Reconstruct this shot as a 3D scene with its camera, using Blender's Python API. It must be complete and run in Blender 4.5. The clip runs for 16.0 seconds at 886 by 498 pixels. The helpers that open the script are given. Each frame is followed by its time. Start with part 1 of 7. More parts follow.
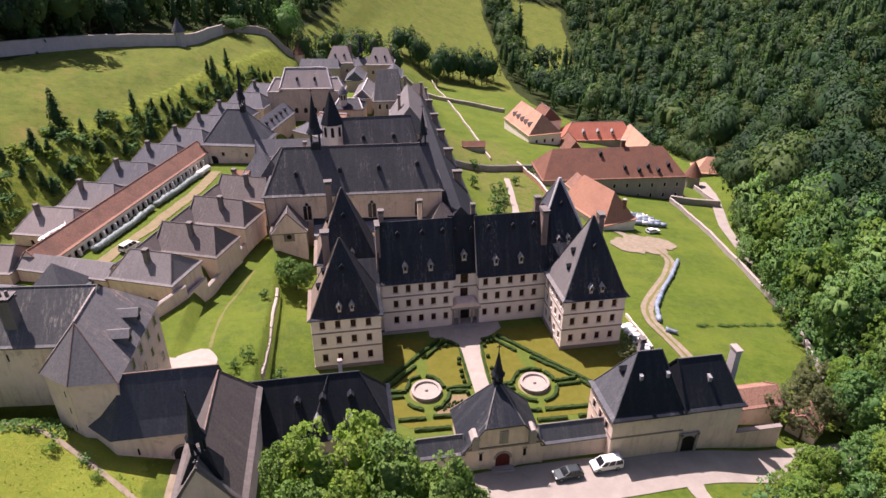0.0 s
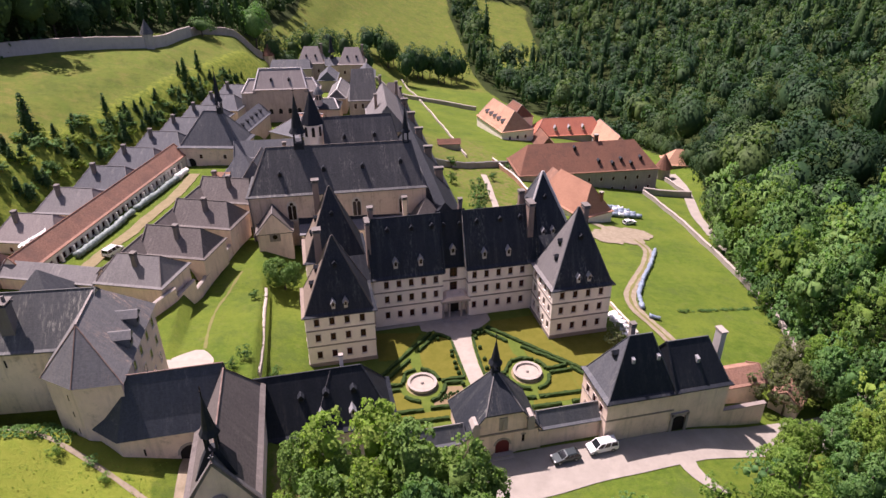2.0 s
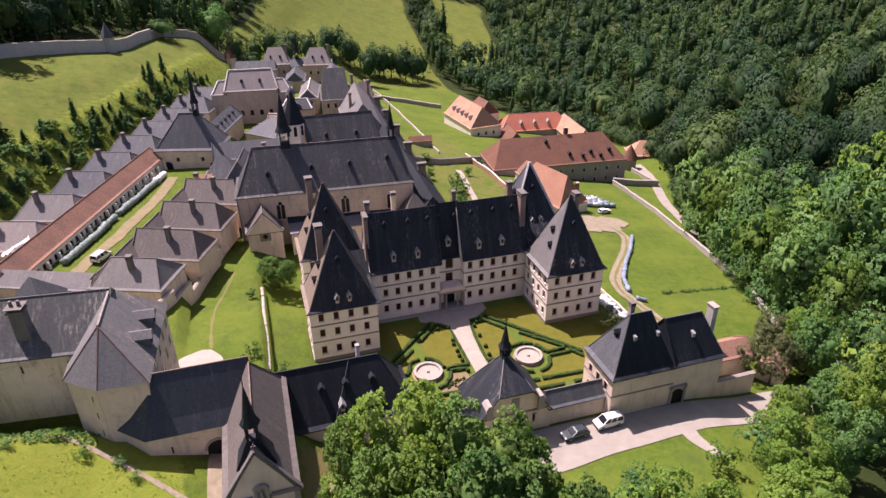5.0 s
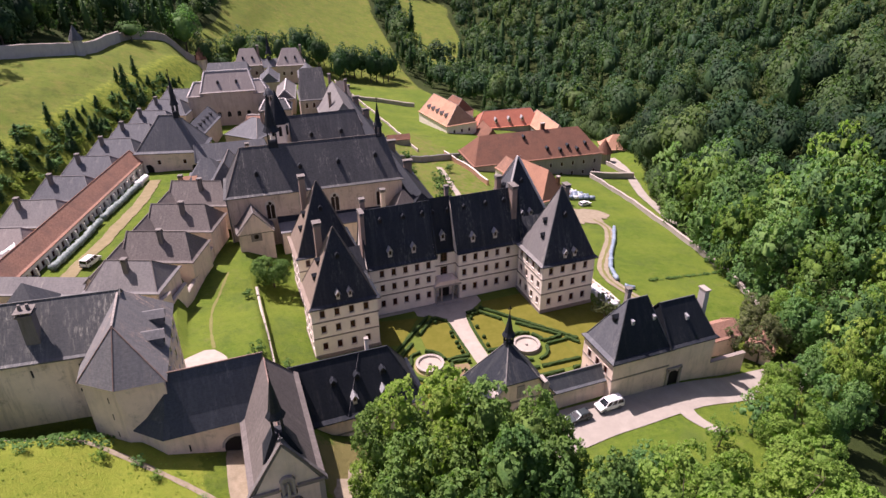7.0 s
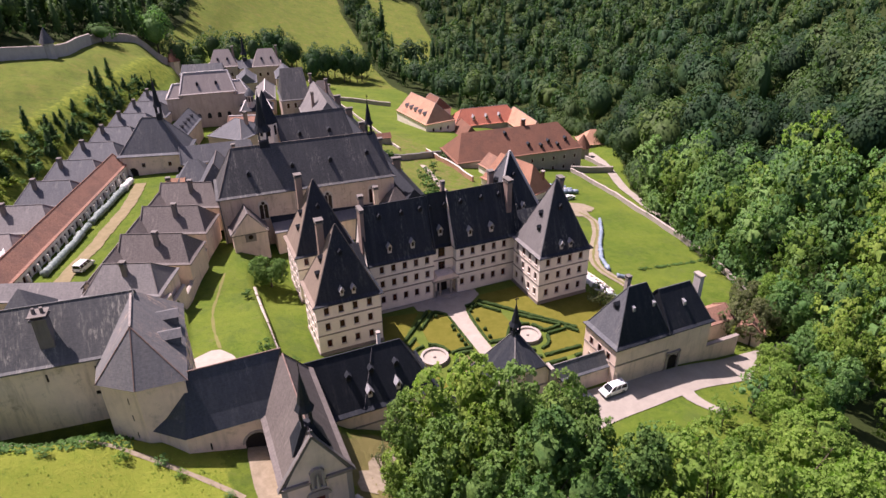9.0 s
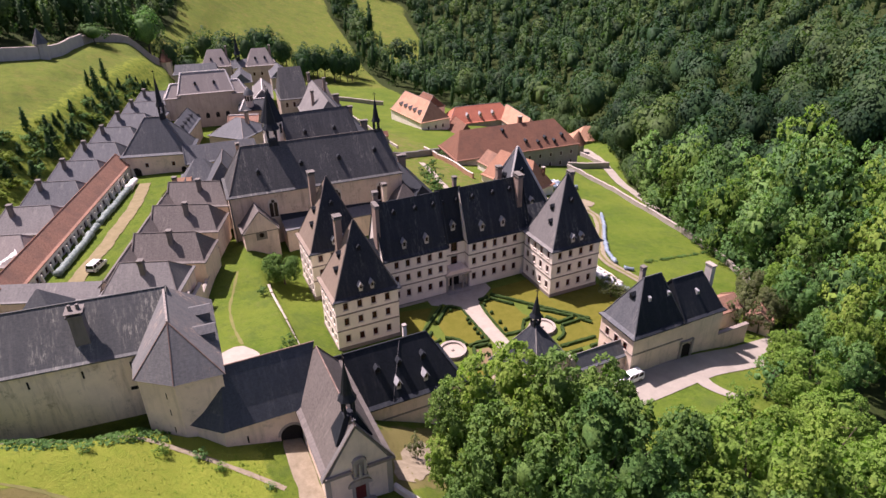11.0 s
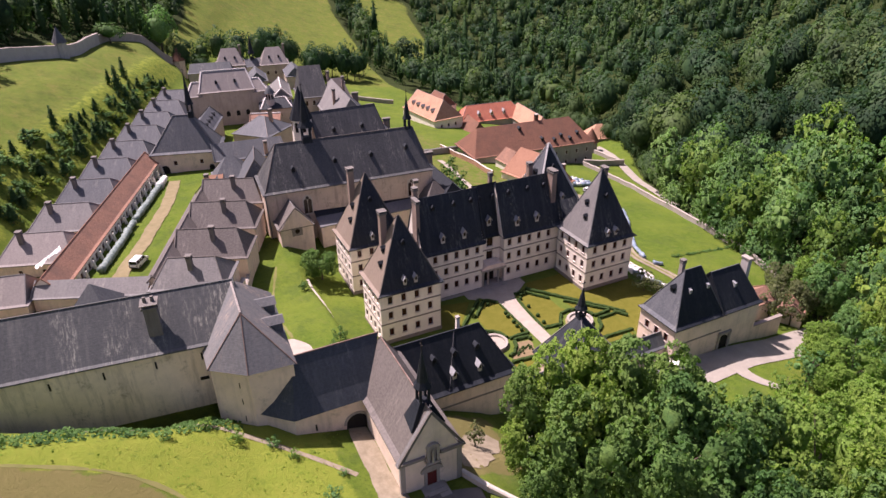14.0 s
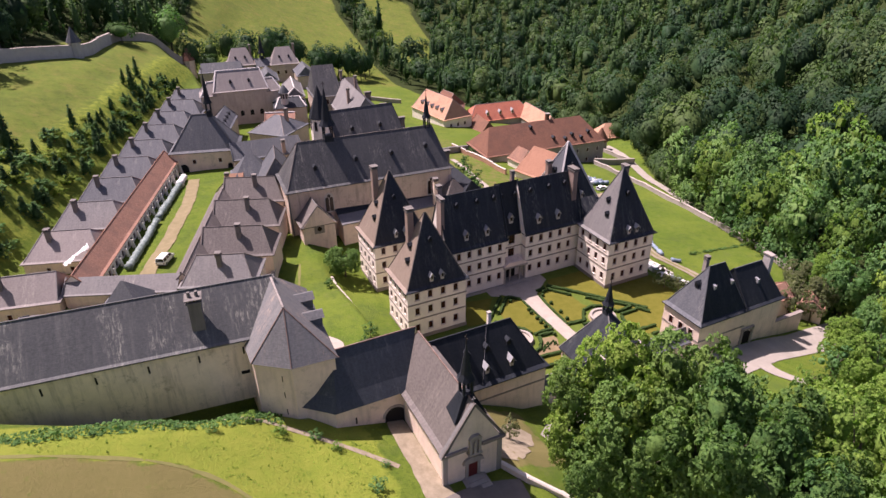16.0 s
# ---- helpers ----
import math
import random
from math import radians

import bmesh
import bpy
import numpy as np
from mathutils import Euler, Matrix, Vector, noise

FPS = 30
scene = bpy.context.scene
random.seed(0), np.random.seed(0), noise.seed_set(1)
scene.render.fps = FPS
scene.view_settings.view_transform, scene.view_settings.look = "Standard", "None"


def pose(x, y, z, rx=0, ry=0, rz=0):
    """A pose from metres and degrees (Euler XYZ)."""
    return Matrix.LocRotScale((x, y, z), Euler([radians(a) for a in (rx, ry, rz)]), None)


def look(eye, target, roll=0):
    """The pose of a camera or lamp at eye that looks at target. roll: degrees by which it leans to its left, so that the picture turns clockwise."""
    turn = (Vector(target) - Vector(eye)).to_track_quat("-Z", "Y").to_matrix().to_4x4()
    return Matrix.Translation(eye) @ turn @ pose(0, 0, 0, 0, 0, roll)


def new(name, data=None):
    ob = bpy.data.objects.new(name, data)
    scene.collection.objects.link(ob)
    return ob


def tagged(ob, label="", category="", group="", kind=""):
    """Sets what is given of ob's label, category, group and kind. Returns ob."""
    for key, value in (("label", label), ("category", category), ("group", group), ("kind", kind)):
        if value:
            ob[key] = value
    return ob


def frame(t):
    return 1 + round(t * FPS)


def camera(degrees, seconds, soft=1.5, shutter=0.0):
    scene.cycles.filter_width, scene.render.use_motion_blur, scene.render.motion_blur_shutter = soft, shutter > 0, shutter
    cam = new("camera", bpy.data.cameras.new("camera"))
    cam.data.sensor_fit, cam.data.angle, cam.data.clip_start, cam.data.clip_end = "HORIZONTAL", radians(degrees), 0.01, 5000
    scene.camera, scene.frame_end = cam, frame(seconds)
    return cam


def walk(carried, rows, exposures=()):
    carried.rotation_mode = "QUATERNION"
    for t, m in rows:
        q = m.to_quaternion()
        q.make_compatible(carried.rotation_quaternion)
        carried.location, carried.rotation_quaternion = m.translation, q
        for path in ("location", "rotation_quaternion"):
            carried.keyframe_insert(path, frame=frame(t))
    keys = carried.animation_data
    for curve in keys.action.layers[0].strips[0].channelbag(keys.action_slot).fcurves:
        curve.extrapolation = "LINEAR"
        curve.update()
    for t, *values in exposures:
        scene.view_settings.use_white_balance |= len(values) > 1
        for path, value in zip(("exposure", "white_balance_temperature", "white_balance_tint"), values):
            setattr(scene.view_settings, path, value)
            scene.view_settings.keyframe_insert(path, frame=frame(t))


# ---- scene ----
cam = camera(70.0, 16.0)
METRES, EYE, TILT, LEAN, TURN = 45.0, 73.4, -28.0, 0.0, -9.5
ROWS = [
    (0.0, 0.0, 0.0, 0.0, 0.0, 0.0, -0.0),
    (0.5, -0.0192, -0.0107, -0.005, -0.79, -0.01, 0.49),
    (1.0, -0.0414, -0.0207, -0.0106, -1.68, -0.02, 1.02),
    (1.5, -0.0632, -0.029, -0.0152, -2.29, -0.05, 1.38),
    (2.0, -0.0882, -0.0374, -0.0204, -2.81, -0.07, 1.68),
    (2.5, -0.1136, -0.0449, -0.0255, -3.26, -0.07, 1.95),
    (3.0, -0.1431, -0.0527, -0.0297, -3.85, -0.1, 2.28),
    (3.5, -0.1724, -0.0594, -0.0341, -4.53, -0.13, 2.68),
    (4.0, -0.2042, -0.0667, -0.0392, -5.29, -0.17, 3.12),
    (6.5, -0.3567, -0.0969, -0.0597, -8.81, -0.44, 5.13),
    (7.0, -0.3907, -0.1011, -0.0635, -9.61, -0.52, 5.6),
    (7.5, -0.4227, -0.1042, -0.0663, -10.37, -0.59, 6.03),
    (8.0, -0.4573, -0.1059, -0.0688, -11.12, -0.69, 6.47),
    (8.5, -0.4892, -0.1071, -0.0704, -11.76, -0.77, 6.83),
    (11.0, -0.6607, -0.1081, -0.0755, -13.79, -1.07, 7.93),
    (11.5, -0.693, -0.1079, -0.0748, -13.9, -1.09, 7.99),
    (12.0, -0.7283, -0.1078, -0.0738, -14.0, -1.13, 8.03),
    (12.5, -0.7608, -0.1072, -0.0727, -14.07, -1.16, 8.06),
    (13.0, -0.7963, -0.1071, -0.0709, -14.13, -1.18, 8.09),
    (13.5, -0.8284, -0.1068, -0.0691, -14.19, -1.18, 8.12),
    (14.0, -0.8617, -0.1063, -0.067, -14.24, -1.2, 8.13),
    (14.5, -0.8908, -0.106, -0.0663, -14.27, -1.2, 8.15),
    (15.0, -0.9218, -0.1063, -0.065, -14.29, -1.23, 8.15),
    (15.5, -0.95, -0.1064, -0.0642, -14.32, -1.22, 8.17),
    (16.0, -0.9792, -0.1062, -0.0628, -14.34, -1.22, 8.18),
]
walk(cam, [(t, pose(0, 0, EYE, TILT, LEAN, TURN) @ pose(METRES * x, METRES * y, METRES * z, 90 + pitch, roll, yaw)) for t, x, y, z, yaw, pitch, roll in ROWS],
     [(0.0, 0.90, 6330, 36.8), (16.0, 0.90, 6330, 36.8)])

# ---- world and sun ----
SUN_AZ, SUN_EL = radians(-31.0), radians(59.0)
world = bpy.data.worlds.new("sky")
scene.world = world
world.use_nodes = True
wn = world.node_tree.nodes
sky = wn.new("ShaderNodeTexSky")
sky.sky_type, sky.sun_disc = "NISHITA", False
sky.sun_elevation, sky.sun_rotation = SUN_EL, SUN_AZ
sky.altitude, sky.air_density, sky.dust_density = 1000.0, 0.75, 5.0
wn["Background"].inputs["Strength"].default_value = 0.083
world.node_tree.links.new(sky.outputs["Color"], wn["Background"].inputs["Color"])
sun_data = bpy.data.lights.new("sun", "SUN")
sun_data.energy, sun_data.angle, sun_data.color = 5.0, radians(0.6), (1.0, 0.93, 0.82)
sun = new("sun", sun_data)
SUN_WAY = Vector((math.sin(SUN_AZ) * math.cos(SUN_EL), math.cos(SUN_AZ) * math.cos(SUN_EL), math.sin(SUN_EL)))
sun.matrix_world = look(SUN_WAY * 400, (0, 0, 0))

# ---- materials ----
class Nodes:
    """Short hand for building one node material."""

    def __init__(self, name):
        self.mat = bpy.data.materials.new(name)
        self.mat.use_nodes = True
        self.t = self.mat.node_tree
        self.bsdf = self.t.nodes["Principled BSDF"]
        self.geo = self.t.nodes.new("ShaderNodeNewGeometry")
        self.tc = self.t.nodes.new("ShaderNodeTexCoord")

    def link(self, a, b):
        self.t.links.new(a, b)

    def node(self, kind, **inputs):
        n = self.t.nodes.new(kind)
        for key, value in inputs.items():
            n.inputs[key.replace("_", " ")].default_value = value
        return n

    def noise(self, scale, detail=4.0, rough=0.6, stretch=None, where=None):
        n = self.node("ShaderNodeTexNoise", Scale=scale, Detail=detail, Roughness=rough)
        src = where or self.geo.outputs["Position"]
        if stretch:
            m = self.t.nodes.new("ShaderNodeMapping")
            m.inputs["Scale"].default_value = stretch
            self.link(src, m.inputs["Vector"])
            src = m.outputs["Vector"]
        self.link(src, n.inputs["Vector"])
        return n.outputs["Fac"]

    def ramp(self, fac, lo, hi, a=(0, 0, 0, 1), b=(1, 1, 1, 1)):
        r = self.t.nodes.new("ShaderNodeValToRGB")
        r.color_ramp.elements[0].position, r.color_ramp.elements[0].color = lo, a
        r.color_ramp.elements[1].position, r.color_ramp.elements[1].color = hi, b
        self.link(fac, r.inputs["Fac"])
        return r.outputs["Color"]

    def mix(self, fac, a, b, mode="MIX"):
        m = self.t.nodes.new("ShaderNodeMix")
        m.data_type, m.blend_type = "RGBA", mode
        for value, socket in ((fac, m.inputs[0]), (a, m.inputs[6]), (b, m.inputs[7])):
            if isinstance(value, bpy.types.NodeSocket):
                self.link(value, socket)
            elif isinstance(value, (int, float)):
                socket.default_value = value
            else:
                socket.default_value = (*value, 1.0)
        return m.outputs[2]

    def bump(self, height, strength=0.4, distance=0.1):
        b = self.node("ShaderNodeBump", Strength=strength, Distance=distance)
        self.link(height, b.inputs["Height"])
        self.link(b.outputs["Normal"], self.bsdf.inputs["Normal"])

    def done(self, colour, rough=0.8, metal=0.0, spec=0.3):
        if isinstance(colour, bpy.types.NodeSocket):
            self.link(colour, self.bsdf.inputs["Base Color"])
        else:
            self.bsdf.inputs["Base Color"].default_value = (*colour, 1.0)
        if isinstance(rough, bpy.types.NodeSocket):
            self.link(rough, self.bsdf.inputs["Roughness"])
        else:
            self.bsdf.inputs["Roughness"].default_value = rough
        self.bsdf.inputs["Metallic"].default_value = metal
        self.bsdf.inputs["Specular IOR Level"].default_value = spec
        return self.mat


def slate(name, dark, light, lichen, amount=0.5, course=0.35):
    """Slate courses: fine horizontal steps, tone from slab to slab, run-off and lichen that follow the slope's fall."""
    n = Nodes(name)
    across = n.node("ShaderNodeVectorMath")
    across.operation = "CROSS_PRODUCT"
    n.link(n.geo.outputs["True Normal"], across.inputs[0])
    across.inputs[1].default_value = (0, 0, 1)
    level = n.node("ShaderNodeVectorMath")
    level.operation = "NORMALIZE"
    n.link(across.outputs[0], level.inputs[0])
    along = n.node("ShaderNodeVectorMath")
    along.operation = "DOT_PRODUCT"
    n.link(n.geo.outputs["Position"], along.inputs[0])
    n.link(level.outputs[0], along.inputs[1])
    split = n.node("ShaderNodeSeparateXYZ")
    n.link(n.geo.outputs["Position"], split.inputs[0])
    join = n.node("ShaderNodeCombineXYZ")
    n.link(along.outputs["Value"], join.inputs[0])
    n.link(split.outputs[2], join.inputs[2])
    uv = join.outputs[0]
    big = n.noise(0.16, 5.0, 0.65)
    small = n.noise(1.6, 6.0, 0.75)
    slab = n.noise(2.6, 3.0, 0.6, (1.0, 1.0, 1.6), uv)
    c = n.mix(n.ramp(slab, 0.3, 0.7), dark, light)
    c = n.mix(n.ramp(big, 0.35, 0.7), c, n.mix(0.6, c, light))
    run = n.noise(0.75, 6.0, 0.8, (1.0, 1.0, 0.11), uv)
    c = n.mix(n.ramp(run, 0.5, 0.72, (0, 0, 0, 1), (0.42, 0.42, 0.42, 1)), c, n.mix(0.3, light, lichen))
    wet = n.noise(1.1, 6.0, 0.8, (1.0, 1.0, 0.14), uv)
    c = n.mix(n.ramp(wet, 0.5, 0.72, (0, 0, 0, 1), (0.5, 0.5, 0.5, 1)), c, dark)
    c = n.mix(n.ramp(small, 0.5, 0.8, (0, 0, 0, 1), (0.6, 0.6, 0.6, 1)), c, dark)
    patch = n.noise(0.2, 3.0, 0.6, (1.0, 1.0, 0.3), uv)
    fleck = n.mix(1.0, n.ramp(n.noise(2.4, 6.0, 0.8, (1.0, 1.0, 0.4), uv), 0.5, 0.6), n.ramp(patch, 0.5, 0.62), "MULTIPLY")
    fleck = n.mix(1.0, fleck, n.ramp(run, 0.4, 0.55), "MULTIPLY")
    c = n.mix(n.mix(1.0, fleck, (amount,) * 3, "MULTIPLY"), c, lichen)
    wave = n.node("ShaderNodeTexWave", Scale=1.0 / course / 6.28 * 3.1, Distortion=0.35, Detail=2.0)
    wave.wave_type, wave.bands_direction, wave.wave_profile = "BANDS", "Z", "SAW"
    n.link(n.geo.outputs["Position"], wave.inputs["Vector"])
    c = n.mix(0.16, c, n.mix(1.0, c, n.ramp(wave.outputs["Fac"], 0.0, 0.35, (0.4, 0.4, 0.4, 1)), "MULTIPLY"))
    c = n.mix(1.0, c, (0.94, 1.0, 1.02), "MULTIPLY")
    n.bump(n.mix(0.5, wave.outputs["Color"], slab), 0.35, 0.06)
    return n.done(c, n.ramp(small, 0.2, 0.9, (0.55, 0.55, 0.55, 1), (0.85, 0.85, 0.85, 1)), 0.0, 0.22)


def plaster(name, base, stain, amount=0.5, rough=0.9):
    """Limewashed rubble: broad tone, vertical run-off stains, fine grain."""
    n = Nodes(name)
    c = n.mix(n.ramp(n.noise(0.35, 6.0, 0.7), 0.35, 0.7), base, tuple(v * 0.82 for v in base))
    run = n.noise(1.1, 5.0, 0.7, (1.0, 1.0, 0.12))
    c = n.mix(n.mix(1.0, n.ramp(run, 0.5, 0.75), (amount,) * 3, "MULTIPLY"), c, stain)
    c = n.mix(n.mix(1.0, n.ramp(n.noise(0.5, 6.0, 0.8), 0.56, 0.7), (amount,) * 3, "MULTIPLY"), c, tuple(v * 0.8 for v in stain))
    n.bump(n.noise(4.0, 6.0, 0.7), 0.25, 0.05)
    return n.done(c, rough)


def tiles(name, a, b, old):
    """Clay plain tiles with tone from tile to tile."""
    n = Nodes(name)
    c = n.mix(n.ramp(n.noise(2.6, 3.0, 0.6), 0.3, 0.7), a, b)
    c = n.mix(n.ramp(n.noise(0.22, 6.0, 0.7), 0.45, 0.75), c, old)
    c = n.mix(n.ramp(n.noise(6.0, 2.0, 0.5), 0.55, 0.72), c, tuple(v * 0.55 for v in a))
    wave = n.node("ShaderNodeTexWave", Scale=1.3, Distortion=0.4, Detail=2.0)
    wave.bands_direction, wave.wave_profile = "Z", "SAW"
    n.link(n.geo.outputs["Position"], wave.inputs["Vector"])
    n.bump(wave.outputs["Color"], 0.3, 0.06)
    return n.done(c, 0.85)


def plain(name, a, b, scale=2.0, rough=0.8, metal=0.0, spec=0.3, bump=0.2):
    n = Nodes(name)
    c = n.mix(n.ramp(n.noise(scale, 6.0, 0.7), 0.3, 0.7), a, b)
    if bump:
        n.bump(n.noise(scale * 5, 4.0, 0.7), bump, 0.04)
    return n.done(c, rough, metal, spec)


def leaves(name, a, b, c3, through_light=0.35, grain=2.4, gaps=0.5, relief=0.55, vary=0.38):
    """Leaf clumps: tone from tree to tree, from bough to bough and from leaf to leaf, painted gap shade, fine leafy
    relief.
    """
    n = Nodes(name)
    tone = n.mix(n.ramp(n.noise(0.11, 1.0, 0.4), 0.36, 0.62), a, b)
    tone = n.mix(n.ramp(n.noise(0.03, 2.0, 0.5), 0.5, 0.72), tone, c3)
    kind = n.node("ShaderNodeAttribute")
    kind.attribute_name = "species"
    tone = n.mix(n.ramp(kind.outputs["Fac"], 0.55, 1.0, (0, 0, 0, 1), (0.9, 0.9, 0.9, 1)), tone, c3)
    deep = n.node("ShaderNodeAttribute")
    deep.attribute_name = "dark_kind"
    tone = n.mix(deep.outputs["Fac"], tone, tuple(v * 0.55 for v in a))
    tone = n.mix(n.ramp(n.noise(0.55, 2.0, 0.5), 0.45, 0.7, (0, 0, 0, 1), (vary * 1.3, vary * 1.3, vary * 1.3, 1)), tone, c3)
    tone = n.mix(n.ramp(n.geo.outputs["Random Per Island"], 0.0, 1.0, (0.0, 0.0, 0.0, 1), (vary, vary, vary, 1)), tone, tuple(v * 1.8 for v in b))
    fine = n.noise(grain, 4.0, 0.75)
    # dark specks paint the shade between leaves into the colour
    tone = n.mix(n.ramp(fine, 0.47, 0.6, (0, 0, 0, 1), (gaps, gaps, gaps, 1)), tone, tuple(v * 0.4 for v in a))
    n.bump(fine, relief, 0.5)
    n.done(tone, 0.6, 0.0, 0.1)
    tl = n.node("ShaderNodeBsdfTranslucent")
    n.link(n.mix(1.0, tone, (1.2, 1.5, 0.75), "MULTIPLY"), tl.inputs["Color"])
    ms = n.node("ShaderNodeMixShader", Fac=through_light)
    n.link(n.bsdf.outputs["BSDF"], ms.inputs[1])
    n.link(tl.outputs["BSDF"], ms.inputs[2])
    n.link(ms.outputs["Shader"], n.t.nodes["Material Output"].inputs["Surface"])
    return n.mat


def ground_material():
    n = Nodes("meadow_ground")
    zone = n.node("ShaderNodeVertexColor")
    zone.layer_name = "zone"
    sep = n.node("ShaderNodeSeparateColor")
    n.link(zone.outputs["Color"], sep.inputs["Color"])
    grass = n.mix(n.ramp(n.noise(0.6, 6.0, 0.75), 0.32, 0.68), (0.056, 0.104, 0.01), (0.108, 0.154, 0.02))
    grass = n.mix(n.ramp(n.noise(0.06, 5.0, 0.7), 0.42, 0.7), grass, (0.128, 0.166, 0.022))
    grass = n.mix(n.ramp(n.noise(2.2, 6.0, 0.85), 0.5, 0.72), grass, (0.046, 0.074, 0.012))
    grass = n.mix(n.ramp(n.noise(0.13, 7.0, 0.8), 0.5, 0.66, (0, 0, 0, 1), (0.75, 0.75, 0.75, 1)), grass, (0.06, 0.095, 0.02))
    grass = n.mix(n.ramp(n.noise(0.32, 6.0, 0.85), 0.56, 0.7, (0, 0, 0, 1), (0.6, 0.6, 0.6, 1)), grass, (0.135, 0.135, 0.045))
    dry = n.mix(n.ramp(n.noise(0.25, 6.0, 0.75), 0.35, 0.68), (0.094, 0.14, 0.02), (0.142, 0.158, 0.03))
    dry = n.mix(n.ramp(n.noise(0.35, 7.0, 0.85), 0.5, 0.64), dry, (0.075, 0.1, 0.018))
    dry = n.mix(n.ramp(n.noise(0.12, 6.0, 0.8), 0.52, 0.7), dry, (0.18, 0.155, 0.045))
    dry = n.mix(n.ramp(n.noise(0.07, 8.0, 0.85), 0.5, 0.62, (0, 0, 0, 1), (0.7, 0.7, 0.7, 1)), dry, (0.07, 0.1, 0.02))
    dry = n.mix(n.ramp(n.noise(1.7, 5.0, 0.8), 0.52, 0.66), dry, (0.085, 0.115, 0.02))
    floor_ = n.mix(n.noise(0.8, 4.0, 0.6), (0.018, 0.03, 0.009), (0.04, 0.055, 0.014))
    soil = n.mix(n.noise(0.7, 6.0, 0.7), (0.165, 0.14, 0.055), (0.125, 0.12, 0.038))
    ragged = n.noise(0.5, 5.0, 0.75)

    def edge(channel):
        add = n.node("ShaderNodeMath")
        add.operation = "ADD"
        n.link(channel, add.inputs[0])
        n.link(ragged, add.inputs[1])
        return n.ramp(add.outputs[0], 0.85, 1.15)

    c = n.mix(edge(sep.outputs[0]), grass, dry)
    lush = n.mix(n.ramp(n.noise(0.4, 6.0, 0.8), 0.35, 0.68), (0.15, 0.2, 0.024), (0.2, 0.225, 0.034))
    lush = n.mix(n.ramp(n.noise(0.9, 6.0, 0.8), 0.55, 0.72), lush, (0.095, 0.14, 0.022))
    c = n.mix(edge(zone.outputs["Alpha"]), c, lush)
    c = n.mix(edge(sep.outputs[2]), c, soil)
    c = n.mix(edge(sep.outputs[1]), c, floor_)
    n.bump(n.noise(1.4, 8.0, 0.8), 0.6, 0.5)
    return n.done(c, 0.95, 0.0, 0.1)


M_SLATE = slate("blue_slate", (0.014, 0.0165, 0.021), (0.033, 0.037, 0.045), (0.3, 0.28, 0.23), 0.5)
M_SLATE_NEW = slate("new_dark_slate", (0.009, 0.0115, 0.0155), (0.019, 0.0225, 0.029), (0.14, 0.13, 0.12), 0.2)
M_RIDGE_WHITE = plain("white_ridge_mortar", (0.62, 0.59, 0.56), (0.45, 0.42, 0.39), 1.5)
M_PLASTER_FAR = plaster("pinkish_render", (0.5, 0.4, 0.33), (0.26, 0.2, 0.16), 0.5)
M_SLATE_OLD = slate("weathered_and_sunlit_slate", (0.115, 0.105, 0.1), (0.205, 0.185, 0.174), (0.42, 0.37, 0.31), 0.5)
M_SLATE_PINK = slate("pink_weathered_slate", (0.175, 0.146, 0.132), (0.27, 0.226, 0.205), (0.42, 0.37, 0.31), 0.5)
# brown slate for west hips, with their sunlight put into the colour
M_SLATE_SUNLIT = slate("sunlit_brown_slate", (0.17, 0.124, 0.094), (0.265, 0.198, 0.152), (0.38, 0.31, 0.24), 0.5)
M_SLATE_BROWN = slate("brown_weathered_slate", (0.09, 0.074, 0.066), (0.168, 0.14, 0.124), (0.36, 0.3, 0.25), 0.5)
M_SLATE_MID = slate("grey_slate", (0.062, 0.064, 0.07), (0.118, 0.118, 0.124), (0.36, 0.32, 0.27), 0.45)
M_SLATE_LICHEN = slate("lichened_slate", (0.034, 0.035, 0.038), (0.098, 0.093, 0.09), (0.32, 0.29, 0.24), 1.0)
M_PLASTER = plaster("limewashed_facade", (0.88, 0.79, 0.68), (0.62, 0.52, 0.43), 0.22)
M_PLASTER_OLD = plaster("old_stained_render", (0.77, 0.61, 0.49), (0.32, 0.255, 0.19), 0.5)
M_STONE = plaster("grey_stone", (0.36, 0.32, 0.28), (0.2, 0.17, 0.14), 0.5)
M_TRIM = plaster("dark_stone_band", (0.26, 0.22, 0.19), (0.16, 0.13, 0.11), 0.4)
M_TILE = tiles("red_clay_tiles", (0.25, 0.128, 0.086), (0.37, 0.21, 0.145), (0.19, 0.118, 0.088))
M_TILE_OLD = tiles("old_brown_tiles", (0.15, 0.07, 0.045), (0.23, 0.11, 0.068), (0.12, 0.065, 0.045))
M_TILE_PALE = tiles("pale_orange_tiles", (0.4, 0.22, 0.14), (0.48, 0.28, 0.18), (0.33, 0.17, 0.11))
M_TILE_ORANGE = tiles("orange_clay_tiles", (0.33, 0.165, 0.105), (0.4, 0.21, 0.135), (0.28, 0.14, 0.09))
M_ZINC = plain("pale_zinc_sheet", (0.1, 0.1, 0.107), (0.16, 0.158, 0.16), 2.0, 0.6, 0.0, 0.3)
M_ZINC_BRIGHT = plain("bright_zinc_sheet", (0.22, 0.225, 0.23), (0.32, 0.325, 0.33), 2.0, 0.5, 0.0, 0.4)
M_RIDGE = plain("pale_ridge_mortar", (0.32, 0.29, 0.26), (0.15, 0.13, 0.115), 1.5)
M_RIDGE_RED = plain("rust_ridge_tiles", (0.12, 0.072, 0.056), (0.23, 0.17, 0.14), 1.6)
M_GLASS = plain("dark_window_glass", (0.014, 0.01, 0.009), (0.032, 0.017, 0.014), 1.2, 0.2, 0.0, 0.3, 0.0)
